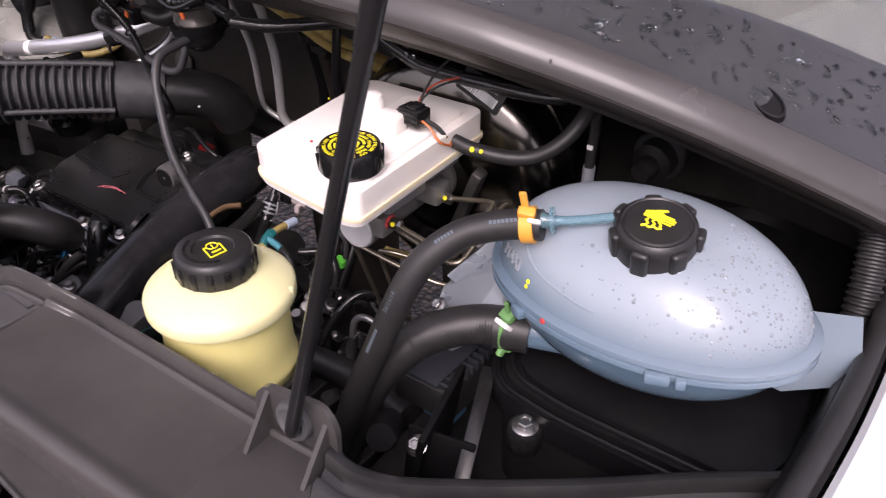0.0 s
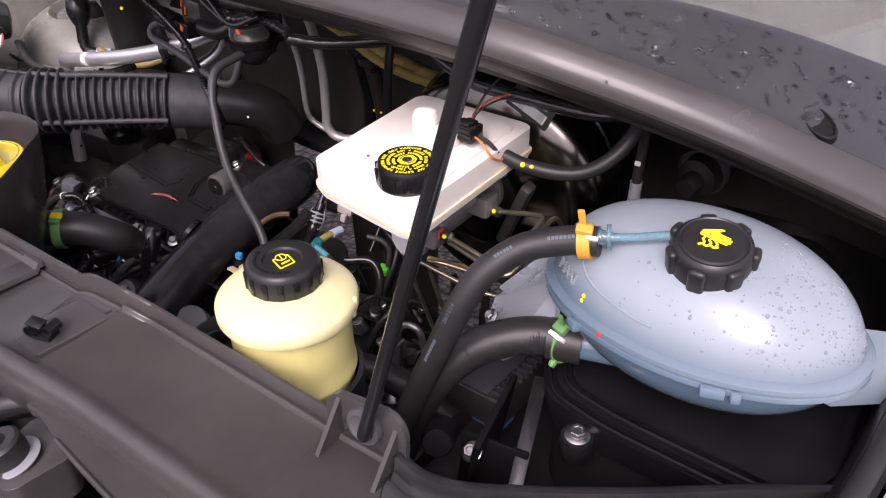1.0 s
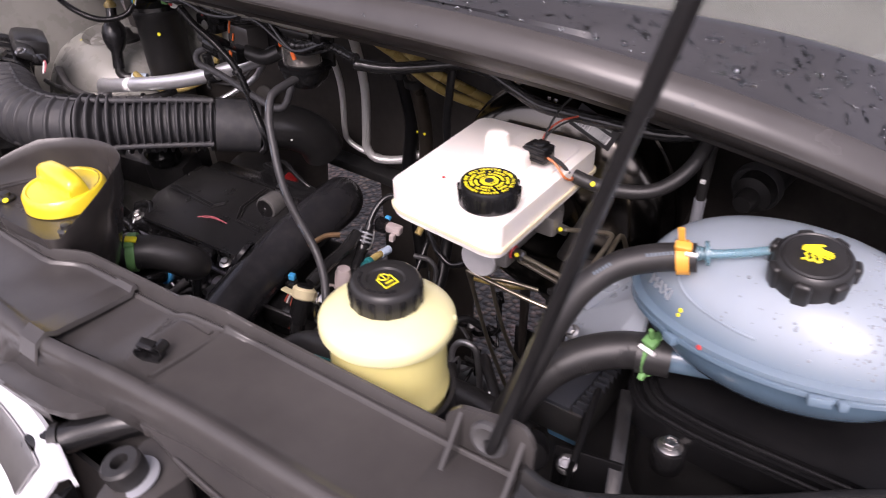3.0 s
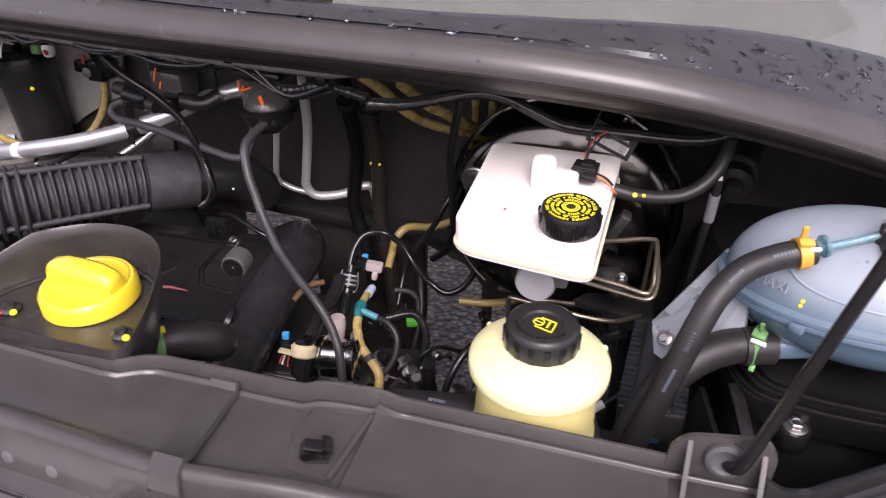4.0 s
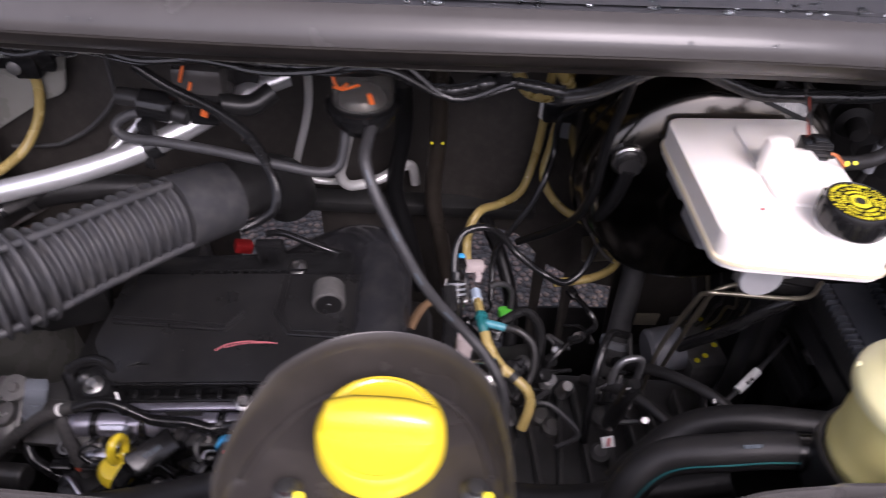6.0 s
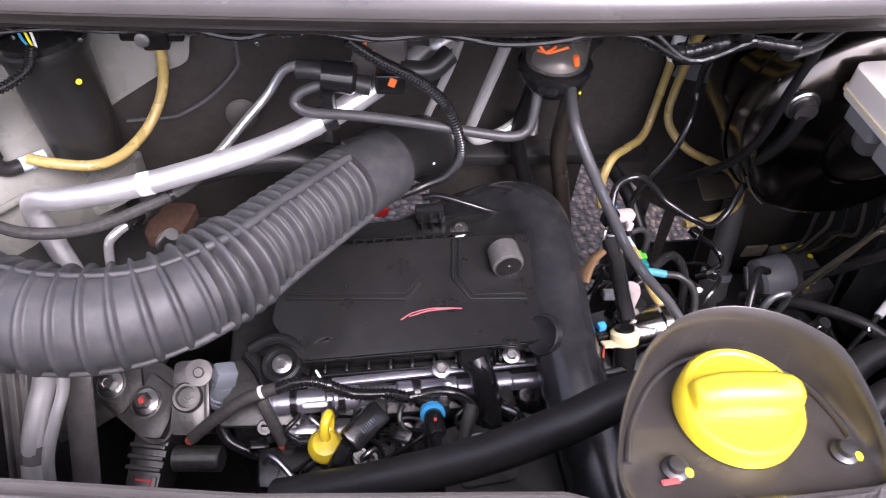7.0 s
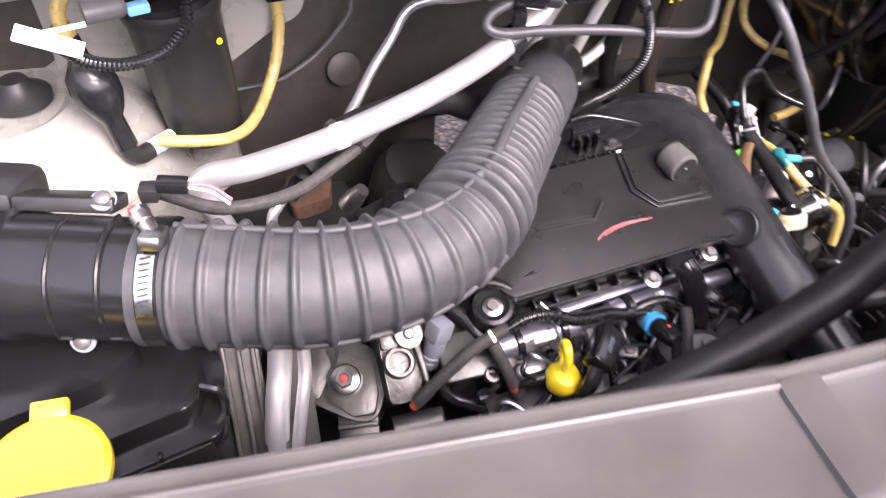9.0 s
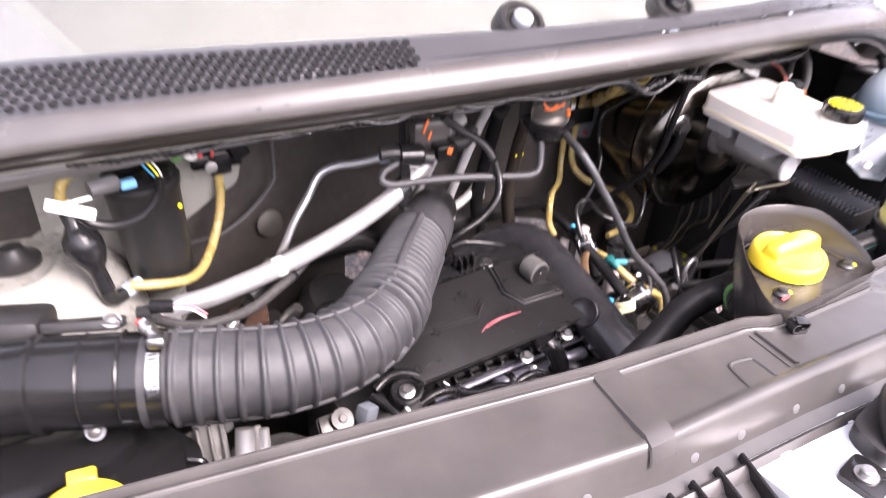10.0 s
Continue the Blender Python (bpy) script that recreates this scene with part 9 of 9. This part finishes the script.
def fuel_tee():
    t = thing("fuel_line_tee", (-0.62, 0.58, 0.92), "teal plastic fuel line tee with amber and blue stubs", "connector")
    tee = V((-0.626, 0.569, 0.931))
    part("run", pipe([tee + V((0.003, -0.010, -0.006)), tee, tee + V((-0.001, 0.014, 0.001))], 0.0058, 14), TEAL, t)
    part("branch", pipe([tee, tee + V((0.013, 0, -0.003)), tee + V((0.027, -0.001, -0.007))], 0.0048, 14), AQUA_TEAL, t, "pale blue branch")
    part("collar", lathe([(0.0055, -0.003), (0.0075, -0.002), (0.0075, 0.003), (0.0055, 0.004)], tee + V((0, 0.008, 0.001)), (0, 1, 0), 16), TEAL, t)
    part("amber_stub", pipe([tee + V((-0.001, 0.014, 0.001)), tee + V((-0.002, 0.028, 0)), tee + V((-0.003, 0.04, -0.002))], 0.0052, 14), FUEL, t, "amber hose stub")
    part("blue_stub", pipe([tee + V((-0.003, 0.038, -0.002)), tee + V((-0.004, 0.058, -0.005))], 0.0062, 14), AQUA_GREY, t)
    part("amber_hose", pipe([tee + V((0.003, -0.010, -0.006)), (-0.620, 0.548, 0.920), (-0.608, 0.529, 0.907), (-0.590, 0.516, 0.897), (-0.575, 0.506, 0.886), (-0.572, 0.497, 0.87), (-0.58, 0.485, 0.845)], 0.006, 14), FUEL, t, "amber fuel hose")
    part("return_hose", pipe([tee + V((0.027, -0.001, -0.007)), (-0.582, 0.562, 0.924), (-0.566, 0.552, 0.91), (-0.566, 0.535, 0.885), (-0.585, 0.515, 0.86)], 0.0045, 12), RUBBER, t)
    part("dark_band", pipe([(-0.594, 0.519, 0.899), (-0.588, 0.5145, 0.8955)], 0.0068, 14, 2), INK, t)
    c = thing("white_fuel_plug", (-0.63, 0.64, 0.96), "small white electrical plug with blue latch", "connector")
    part("plug", box((0.024, 0.014, 0.013), pose(-0.632, 0.644, 0.952, 0, 8, 10), 0.003), LABEL_PINK, c)
    part("latch", box((0.008, 0.010, 0.012), pose(-0.628, 0.634, 0.944, 0, 8, 10), 0.002), LABEL_PINK, c)
    part("blue_latch", box((0.009, 0.008, 0.006), pose(-0.648, 0.650, 0.962, 0, 8, 10), 0.002), BLUE, c, "blue latch")
    part("grey_back", box((0.018, 0.016, 0.02), pose(-0.652, 0.640, 0.954, 0, 8, 10), 0.003), GLOSS, c)
    q = thing("fuel_quick_coupling", (-0.655, 0.6, 0.95), "black fuel quick coupling with wire spring clips", "connector")
    a, ax = V((-0.655, 0.613, 0.957)), V((0.02, -0.55, -0.75)).normalized()
    part("body", lathe([(0, -0.01), (0.0065, -0.01), (0.0065, 0.0), (0.010, 0.002), (0.010, 0.02), (0.008, 0.022), (0.0095, 0.03), (0.0075, 0.034), (0.0075, 0.06), (0, 0.06)], a, ax, 20), GLOSS, q)
    for s in (-1, 1):
        part("spring_clip", pipe([a + V((s * 0.011, 0, 0.002)), a + V((s * 0.014, -0.008, -0.010)), a + V((s * 0.012, -0.014, -0.02)), a + V((s * 0.006, -0.017, -0.021))], 0.0012, 6), STEEL, q)
    for k in range(3):
        part("bright_ring", lathe([(0.010, 0), (0.0108, 0.0005), (0.0108, 0.0025), (0.010, 0.003)], a + ax * (0.003 + 0.006 * k), ax, 18), GREYP, q)
    g = thing("green_plug", (-0.58, 0.66, 0.84), "bright green electrical plug deep in the bay", "connector")
    part("plug", box((0.018, 0.016, 0.015), pose(-0.584, 0.665, 0.852, 10, 0, 10), 0.003), BRIGHT_GREEN, g)
    part("tube", pipe([(-0.578, 0.668, 0.86), (-0.578, 0.672, 0.885), (-0.59, 0.67, 0.90), (-0.61, 0.66, 0.905)], 0.004, 10), RUBBER_GREY, g)
    return t


AQUA_TEAL = mat("light_teal_plastic", (0.05, 0.22, 0.27), 0.35)
fuel_tee()


def spring_plugs():
    t = thing("injector_plug_block", (-0.575, 0.6, 0.8), "black block of ribbed plugs beside the fuel pump", "connector")
    rnd = random.Random(5)
    for k in range(9):
        p = V((-0.60 + 0.02 * (k % 4) + rnd.uniform(-0.004, 0.004), 0.565 + 0.03 * (k // 4), 0.84 + rnd.uniform(-0.02, 0.015)))
        ax = V((rnd.uniform(-0.4, 0.4), -0.4, rnd.uniform(0.5, 1.0)))
        rows = [(0.0, 0.0)]
        for j in range(6):
            rows += [(0.0085, j * 0.005), (0.0085, j * 0.005 + 0.0025), (0.0065, j * 0.005 + 0.003), (0.0065, j * 0.005 + 0.0048)]
        rows += [(0.0, 0.03)]
        part("ribbed_plug", lathe(rows, p, ax, 16), GLOSS if k % 3 else DARKMETAL, t)
    part("block", box((0.09, 0.08, 0.06), pose(-0.58, 0.6, 0.79, 8, 0, 12), 0.008), BLACK, t)
    s = thing("silver_elbow", (-0.5, 0.5, 0.86), "bright metal pipe union among dark hoses", "pipe union")
    part("union", lathe([(0, 0), (0.008, 0), (0.009, 0.02), (0.006, 0.026), (0, 0.026)], (-0.53, 0.525, 0.86), (0.1, -0.4, 1), 18), STEEL, s)
    return t


spring_plugs()


def abs_pump():
    t = thing("brake_control_pump", (-0.33, 0.70, 0.70), "grey cylindrical brake control pump with yellow paint dots", "pump")
    a, ax = V((-0.362, 0.705, 0.738)), V((1, 0.1, 0.12))
    part("motor", lathe([(0, 0), (0.028, 0), (0.033, 0.005), (0.034, 0.05), (0, 0.05)], a, ax, 36), DARKGREY, t)
    part("block", box((0.055, 0.105, 0.075), pose(-0.280, 0.718, 0.714, 0, -4, 4), 0.004), LABEL_GREY, t, "pale grey valve block")
    for k, (x, y, z) in enumerate(((-0.294, 0.758, 0.7525), (-0.268, 0.757, 0.754), (-0.262, 0.735, 0.7545), (-0.264, 0.704, 0.7545), (-0.283, 0.684, 0.753), (-0.297, 0.676, 0.752))):
        dab((x, y, z), (0, -0.1, 1), 0.0045, YINK, t, label="yellow paint dot")
    part("bracket", box((0.13, 0.12, 0.006), pose(-0.33, 0.72, 0.672, 0, -4, 0), 0.002), BLACK, t)
    part("bracket_arm", box((0.034, 0.004, 0.026), pose(-0.362, 0.735, 0.775, 10, 0, 0), 0.001), BRASSY, t)
    for k in range(5):
        x = -0.31 + 0.016 * k
        part("pipe", pipe([(x, 0.745, 0.752), (x, 0.725, 0.785), (x - 0.005, 0.705, 0.83), (x - 0.02, 0.69 - 0.01 * k, 0.88), (x - 0.05, 0.66, 0.95 + 0.01 * k)], 0.0026, 8), BRASSY if k % 2 else DARKMETAL, t)
    part("front_pipe", pipe([(-0.40, 0.69, 0.79), (-0.395, 0.66, 0.755), (-0.36, 0.64, 0.72), (-0.31, 0.63, 0.70), (-0.27, 0.65, 0.72), (-0.245, 0.68, 0.78)], 0.004, 10), RUBBER, t)
    s = thing("steering_column_joint", (-0.38, 0.77, 0.7), "dark grey steering column tube through the bulkhead", "tube")
    part("tube", pipe([(-0.365, 0.82, 0.80), (-0.378, 0.785, 0.735), (-0.39, 0.755, 0.68)], 0.018, 20), DULL_RUBBER, s)
    part("sleeve", pipe([(-0.388, 0.76, 0.69), (-0.405, 0.71, 0.6)], 0.023, 20), DULL_RUBBER, s)
    part("sleeve_rim", pipe([(-0.386, 0.765, 0.70), (-0.388, 0.76, 0.69)], 0.0245, 20, 2), GREYP, s)
    return t


DARKGREY = mat("dark_grey_enamel", (0.15, 0.155, 0.17), 0.35, dust=0.1)
abs_pump()


def deep_clutter():
    """Dark hoses, looms and brackets between pump, steering hose and battery tray."""
    rnd = random.Random(21)
    runs = (
        ("heater_return_hose", "black rubber hose deep beside the fuel pump", [(-0.585, 0.60, 0.72), (-0.578, 0.64, 0.80), (-0.576, 0.68, 0.86), (-0.59, 0.72, 0.905), (-0.61, 0.77, 0.93)], 0.0095, COAL),
        ("gearbox_breather", "thin black breather pipe on the gearbox", [(-0.50, 0.50, 0.80), (-0.49, 0.54, 0.87), (-0.47, 0.58, 0.90), (-0.44, 0.60, 0.88)], 0.005, GLOSS),
        ("clutch_pipe", "black clutch pipe bent over the gearbox", [(-0.46, 0.55, 0.80), (-0.465, 0.55, 0.86), (-0.455, 0.553, 0.885), (-0.435, 0.556, 0.885), (-0.43, 0.56, 0.86), (-0.43, 0.57, 0.79)], 0.0045, DULLPIPE),
        ("gear_cable", "black gear change cable with a silver end", [(-0.40, 0.46, 0.84), (-0.42, 0.49, 0.86), (-0.45, 0.53, 0.855), (-0.49, 0.58, 0.82)], 0.007, RUBBER),
        ("gear_cable", "black gear change cable with a silver end", [(-0.34, 0.47, 0.88), (-0.37, 0.50, 0.89), (-0.41, 0.55, 0.87), (-0.45, 0.61, 0.82)], 0.007, RUBBER),
        ("coolant_pipe", "thick black rubber hose behind the steering hose", [(-0.27, 0.41, 0.945), (-0.305, 0.422, 0.938), (-0.365, 0.43, 0.935), (-0.42, 0.425, 0.932), (-0.46, 0.405, 0.925), (-0.5, 0.385, 0.89)], 0.016, RUBBER),
        ("battery_cable", "thick black battery cable along the gearbox", [(-0.285, 0.555, 0.985), (-0.305, 0.56, 0.965), (-0.33, 0.575, 0.92), (-0.36, 0.62, 0.84)], 0.008, SKIN),
        ("coolant_pipe", "black coolant hose across the gearbox", [(-0.70, 0.42, 0.86), (-0.62, 0.40, 0.85), (-0.55, 0.38, 0.87), (-0.48, 0.37, 0.9), (-0.40, 0.37, 0.92)], 0.015, RUBBER),
        ("loom_branch", "black taped loom branch by the fuel pump", [(-0.66, 0.46, 0.84), (-0.64, 0.44, 0.88), (-0.62, 0.43, 0.86), (-0.61, 0.42, 0.8)], 0.007, SKIN),
        ("loom_branch", "black taped loom branch by the fuel pump", [(-0.60, 0.60, 0.9), (-0.565, 0.62, 0.9), (-0.545, 0.61, 0.87), (-0.55, 0.58, 0.82)], 0.006, SKIN),
        ("lambda_lead", "thin black lead looping in front of the bulkhead", [(-0.88, 0.66, 0.985), (-0.86, 0.655, 0.99), (-0.83, 0.645, 0.985), (-0.80, 0.64, 0.975), (-0.78, 0.65, 0.96)], 0.004, GLOSS),
    )
    for name, label, pts, r, mt in runs:
        t = simple_run(name, label, "cable" if "cable" in name or "loom" in name or "lead" in name else "hose", pts, r, mt, 12)
        if name == "gear_cable":
            a, b = V(pts[0]), V(pts[1])
            part("silver_end", sweep([a.lerp(b, 0.2), a.lerp(b, 0.7)], 0.0085, 14), STEEL, t)
            bars("printed_tag", aim(a.lerp(b, 0.85) + V((0, -0.007, 0.004)), (0, -0.8, 0.6)), [0.003, 0.002, 0.003], 0.005, 0.001, LABEL, t)
    for k in range(16):
        x, y = rnd.uniform(-0.70, -0.42), rnd.uniform(0.44, 0.70)
        z = 0.80 + 0.12 * max(0.0, (0.70 - y)) + rnd.uniform(0, 0.05)
        pts = [(x, y, z)]
        for j in range(4):
            a = pts[-1]
            pts.append((a[0] + rnd.uniform(-0.035, 0.035), a[1] + rnd.uniform(-0.015, 0.035), a[2] + rnd.uniform(-0.03, 0.025)))
        w = simple_run("loose_lead", "thin black lead among the cables over the gearbox", "cable", pts, rnd.choice((0.0022, 0.003, 0.0042)), rnd.choice((GLOSS, SKIN, RUBBER_GREY)), 8, group="loose leads")
        if k % 3 == 0:
            part("plug", box((0.016, 0.012, 0.012), pose(*pts[-1], rnd.uniform(-30, 30), rnd.uniform(-30, 30), rnd.uniform(0, 180)), 0.002), GLOSS if k % 2 else GREYP, w)
        if k % 4 == 1:
            part("metal_union", lathe([(0, 0), (0.006, 0), (0.006, 0.012), (0.004, 0.014), (0, 0.014)], pts[0], (rnd.uniform(-0.5, 0.5), -0.5, 0.8), 6), STEEL, w)
    q = simple_run("speed_sensor_lead", "thin black lead with a white printed sleeve", "cable", [(-0.40, 0.47, 0.83), (-0.36, 0.50, 0.85), (-0.322, 0.527, 0.864), (-0.29, 0.55, 0.878), (-0.25, 0.58, 0.90)], 0.0035, RUBBER, 10)
    part("white_sleeve", pipe([(-0.322, 0.5265, 0.865), (-0.294, 0.547, 0.877)], 0.0055, 14, 2), LABEL, q, "white printed sleeve")
    bars("printed_marks", aim((-0.308, 0.5325, 0.8752), (0.1, -0.6, 0.8)) @ pose(0, 0, 0.0005, 0, 0, 36), [0.003, 0.0015, 0.003], 0.004, 0.0015, INK, q)
    q = thing("labelled_plug", (-0.489, 0.448, 0.93), "black upright plug with a small white paper label", "connector")
    part("body", lathe([(0, -0.05), (0.009, -0.05), (0.0095, 0.0), (0.008, 0.012), (0.0085, 0.04), (0.006, 0.046), (0, 0.046)], (-0.489, 0.45, 0.935), (0.05, -0.25, 1), 18), GLOSS, q)
    part("label", box((0.011, 0.0008, 0.019), pose(-0.489, 0.4385, 0.968, 14, 0, 8), 0), LABEL, q, "white paper label")
    bars("printed_marks", pose(-0.489, 0.4375, 0.9725, 104, 0, 8), [0.002, 0.002], 0.005, 0.0012, INK, q)
    q = thing("reversing_switch", (-0.527, 0.75, 0.60), "black switch with a bright metal tip deep in the bay", "sensor")
    part("body", lathe([(0, 0), (0.013, 0), (0.013, 0.03), (0.0095, 0.036), (0.0095, 0.06), (0, 0.06)], (-0.527, 0.752, 0.60), (0.05, -0.3, 1), 20), GLOSS, q)
    part("stalk", pipe([(-0.527, 0.754, 0.605), (-0.53, 0.77, 0.5), (-0.53, 0.775, 0.361)], 0.009, 12, 4), BLACK, q)
    part("tip", lathe([(0, 0.028), (0.0125, 0.028), (0.0135, 0.031), (0.0125, 0.036), (0, 0.036)], (-0.527, 0.752, 0.60), (0.05, -0.3, 1), 20), STEEL, q, "bright metal collar")
    q = thing("pedal_bracket", (-0.2, 0.60, 0.74), "black moulded bracket with a bolt low beside the battery", "bracket")
    part("plate", box((0.075, 0.10, 0.03), pose(-0.195, 0.60, 0.825, 12, 4, 8), 0.008), BLACK, q)
    part("post", box((0.05, 0.05, 0.09), pose(-0.195, 0.61, 0.775, 0, 0, 8), 0.008), BLACK, q)
    part("rib", box((0.006, 0.09, 0.018), pose(-0.215, 0.597, 0.846, 12, 4, 8), 0.002), GLOSS, q)
    part("rib", box((0.006, 0.09, 0.018), pose(-0.178, 0.597, 0.848, 12, 4, 8), 0.002), GLOSS, q)
    hexbolt((-0.196, 0.602, 0.841), (0, -0.2, 1), 0.0075)
    g = thing("gearbox", (-0.5, 0.5, 0.6), "dusty black gearbox casing below the cables", "gearbox")
    part("case", box((0.34, 0.26, 0.2), pose(-0.47, 0.53, 0.66, 0, 4, 0), 0.04, 3), DARKMETAL, g)
    part("bell", lathe([(0.12, -0.05), (0.13, 0.0), (0.11, 0.03), (0, 0.04)], (-0.62, 0.55, 0.68), (1, 0, 0), 36), CAST_DARK, g)
    for k in range(10):
        part("rib", box((0.005, 0.2, 0.03), pose(-0.62 + 0.032 * k, 0.50, 0.765, 0, 0, rnd.uniform(-8, 8)), 0.002), CAST_DARK, g)
    for k in range(8):
        x, y = rnd.uniform(-0.56, -0.34), rnd.uniform(0.42, 0.58)
        part("boss", lathe([(0.014, 0), (0.013, 0.02), (0.008, 0.024), (0, 0.024)], (x, y, 0.755), (rnd.uniform(-0.2, 0.2), -0.2, 1), 16), CAST_DARK, g)
    w = thing("white_tag", (-0.5, 0.45, 0.86), "small white paper tag with a red mark", "tag")
    part("paper", box((0.014, 0.002, 0.012), pose(-0.492, 0.45, 0.87, -40, 0, 12), 0.0003), LABEL, w)
    part("red_mark", box((0.003, 0.0006, 0.009), pose(-0.4915, 0.4487, 0.8708, -40, 25, 12), 0), RED, w)
    s = thing("idler_pulley", (-0.70, 0.36, 0.86), "dark grey round pulley ring low in the bay", "pulley")
    part("ring", lathe([(0.012, 0.0), (0.024, 0.0), (0.026, 0.004), (0.026, 0.016), (0.022, 0.02), (0.012, 0.018)], (-0.685, 0.40, 0.87), (0.2, -0.6, 0.8), 32), DARKGREY, s)
    b = thing("foam_strip", (-0.7, 0.54, 0.95), "brown foam strip beside the boost pipe", "strip")
    part("strip", pipe([(-0.708, 0.545, 0.945), (-0.702, 0.556, 0.952), (-0.693, 0.568, 0.957), (-0.68, 0.58, 0.957)], 0.007, 10, flat=0.6), BROWN, b)


CAST_DARK = mat("oily_cast_metal", (0.12, 0.118, 0.115), 0.5, 0.7, dust=0.25, bump=0.6, fine=250)
deep_clutter()
rp = thing("red_plug", (-0.931, 0.727, 0.90), "small red plastic plug behind the intake hose", "connector")
part("plug", box((0.024, 0.018, 0.014), pose(-0.931, 0.727, 0.910, 0, 20, 20), 0.003), RED_DARK, rp)


# ---- raindrops ----
BEAD = mat("water_bead", (0.50, 0.55, 0.60), 0.04, var=0.3, scale=400, trans=0.6, ior=1.33, bump=0.0)


def drops():
    """Beads of water on the scuttle plate and on the tank's dome."""
    rnd = random.Random(4)
    bm = bmesh.new()
    rear = PLATE_DEPTH
    n = 0
    while n < 640:
        x = rnd.uniform(-0.75, 0.1)
        if rnd.random() > 0.25 + 0.75 * min(1, max(0, (x + 0.5) / 0.3)):
            continue
        u = rnd.uniform(0.2, 0.93)
        d = smooth_table(x, rear)
        zz = lerp_table(u, [(0.17, 0.0035), (0.3, 0.12 * d + 0.002), (0.6, 0.27 * d), (0.9, 0.42 * d), (1, 0.455 * d)])
        p = V((x, cowl_y(x) + u * d, cowl_z(x) + zz + 0.0002))
        r = rnd.choice((0.0005, 0.0006, 0.0008, 0.001, 0.0012, 0.0015, 0.0019, 0.0026)) * rnd.uniform(1.0, 1.45)
        m = aim(p, (0.1, -0.42, 0.9), rnd.gauss(0, 35)) @ Matrix.Diagonal((rnd.uniform(1.0, 1.5), rnd.uniform(0.55, 0.95), 1.0, 1))
        own = lathe([(r, -0.0012), (r, 0), (r * 0.97, r * 0.16), (r * 0.82, r * 0.34), (r * 0.45, r * 0.48), (0, r * 0.52)], seg=12)
        bmesh.ops.transform(own, matrix=m, verts=own.verts)
        merge(bm, own)
        if r > 0.002:
            # larger drops run together into uneven ones
            for _ in range(2):
                own = lathe([(r * 0.7, -0.0012), (r * 0.7, 0), (r * 0.66, r * 0.15), (r * 0.5, r * 0.28), (0, r * 0.38)], seg=10)
                bmesh.ops.transform(own, matrix=m @ pose(r * rnd.uniform(-1.2, 1.2), r * rnd.uniform(-0.9, 0.9), 0), verts=own.verts)
                merge(bm, own)
        n += 1
    for k in range(14):
        x = rnd.uniform(-1.2, -0.2)
        p = V((x, cowl_y(x) - 0.0135, cowl_z(x) - rnd.choice((0.012, 0.02, 0.045))))
        lathe([(0.0016, 0), (0.0014, 0.0006), (0, 0.0012)], p, (0, -1, 0.1), 10, bm)
    tagged(part("raindrops_scuttle", bm, WATER), "clear raindrops beaded on the dark scuttle", "raindrops", kind="stuff")
    bm = bmesh.new()
    n = 0
    while n < 340:
        u, w = rnd.uniform(0.12, 0.8), rnd.uniform(-1.75, 0.75)
        p, nor = tank_point(u, w)
        if nor.y > 0.2 or (p - CAP_BASE).length < 0.033:
            continue
        if rnd.random() > 0.12 + 0.88 * max(0.0, min(1.0, (p.x + 0.08) / 0.06)):
            continue
        r = rnd.choice((0.0004, 0.0005, 0.0006, 0.0007, 0.0008, 0.0012)) * rnd.uniform(0.8, 1.25)
        lathe([(r, -0.0012), (r, 0.0), (r * 0.93, r * 0.3), (r * 0.6, r * 0.5), (0, r * 0.6)], p, nor, 9, bm)
        n += 1
    tagged(part("raindrops_tank", bm, BEAD), "small clear raindrops on the coolant tank", "raindrops", kind="stuff")


drops()
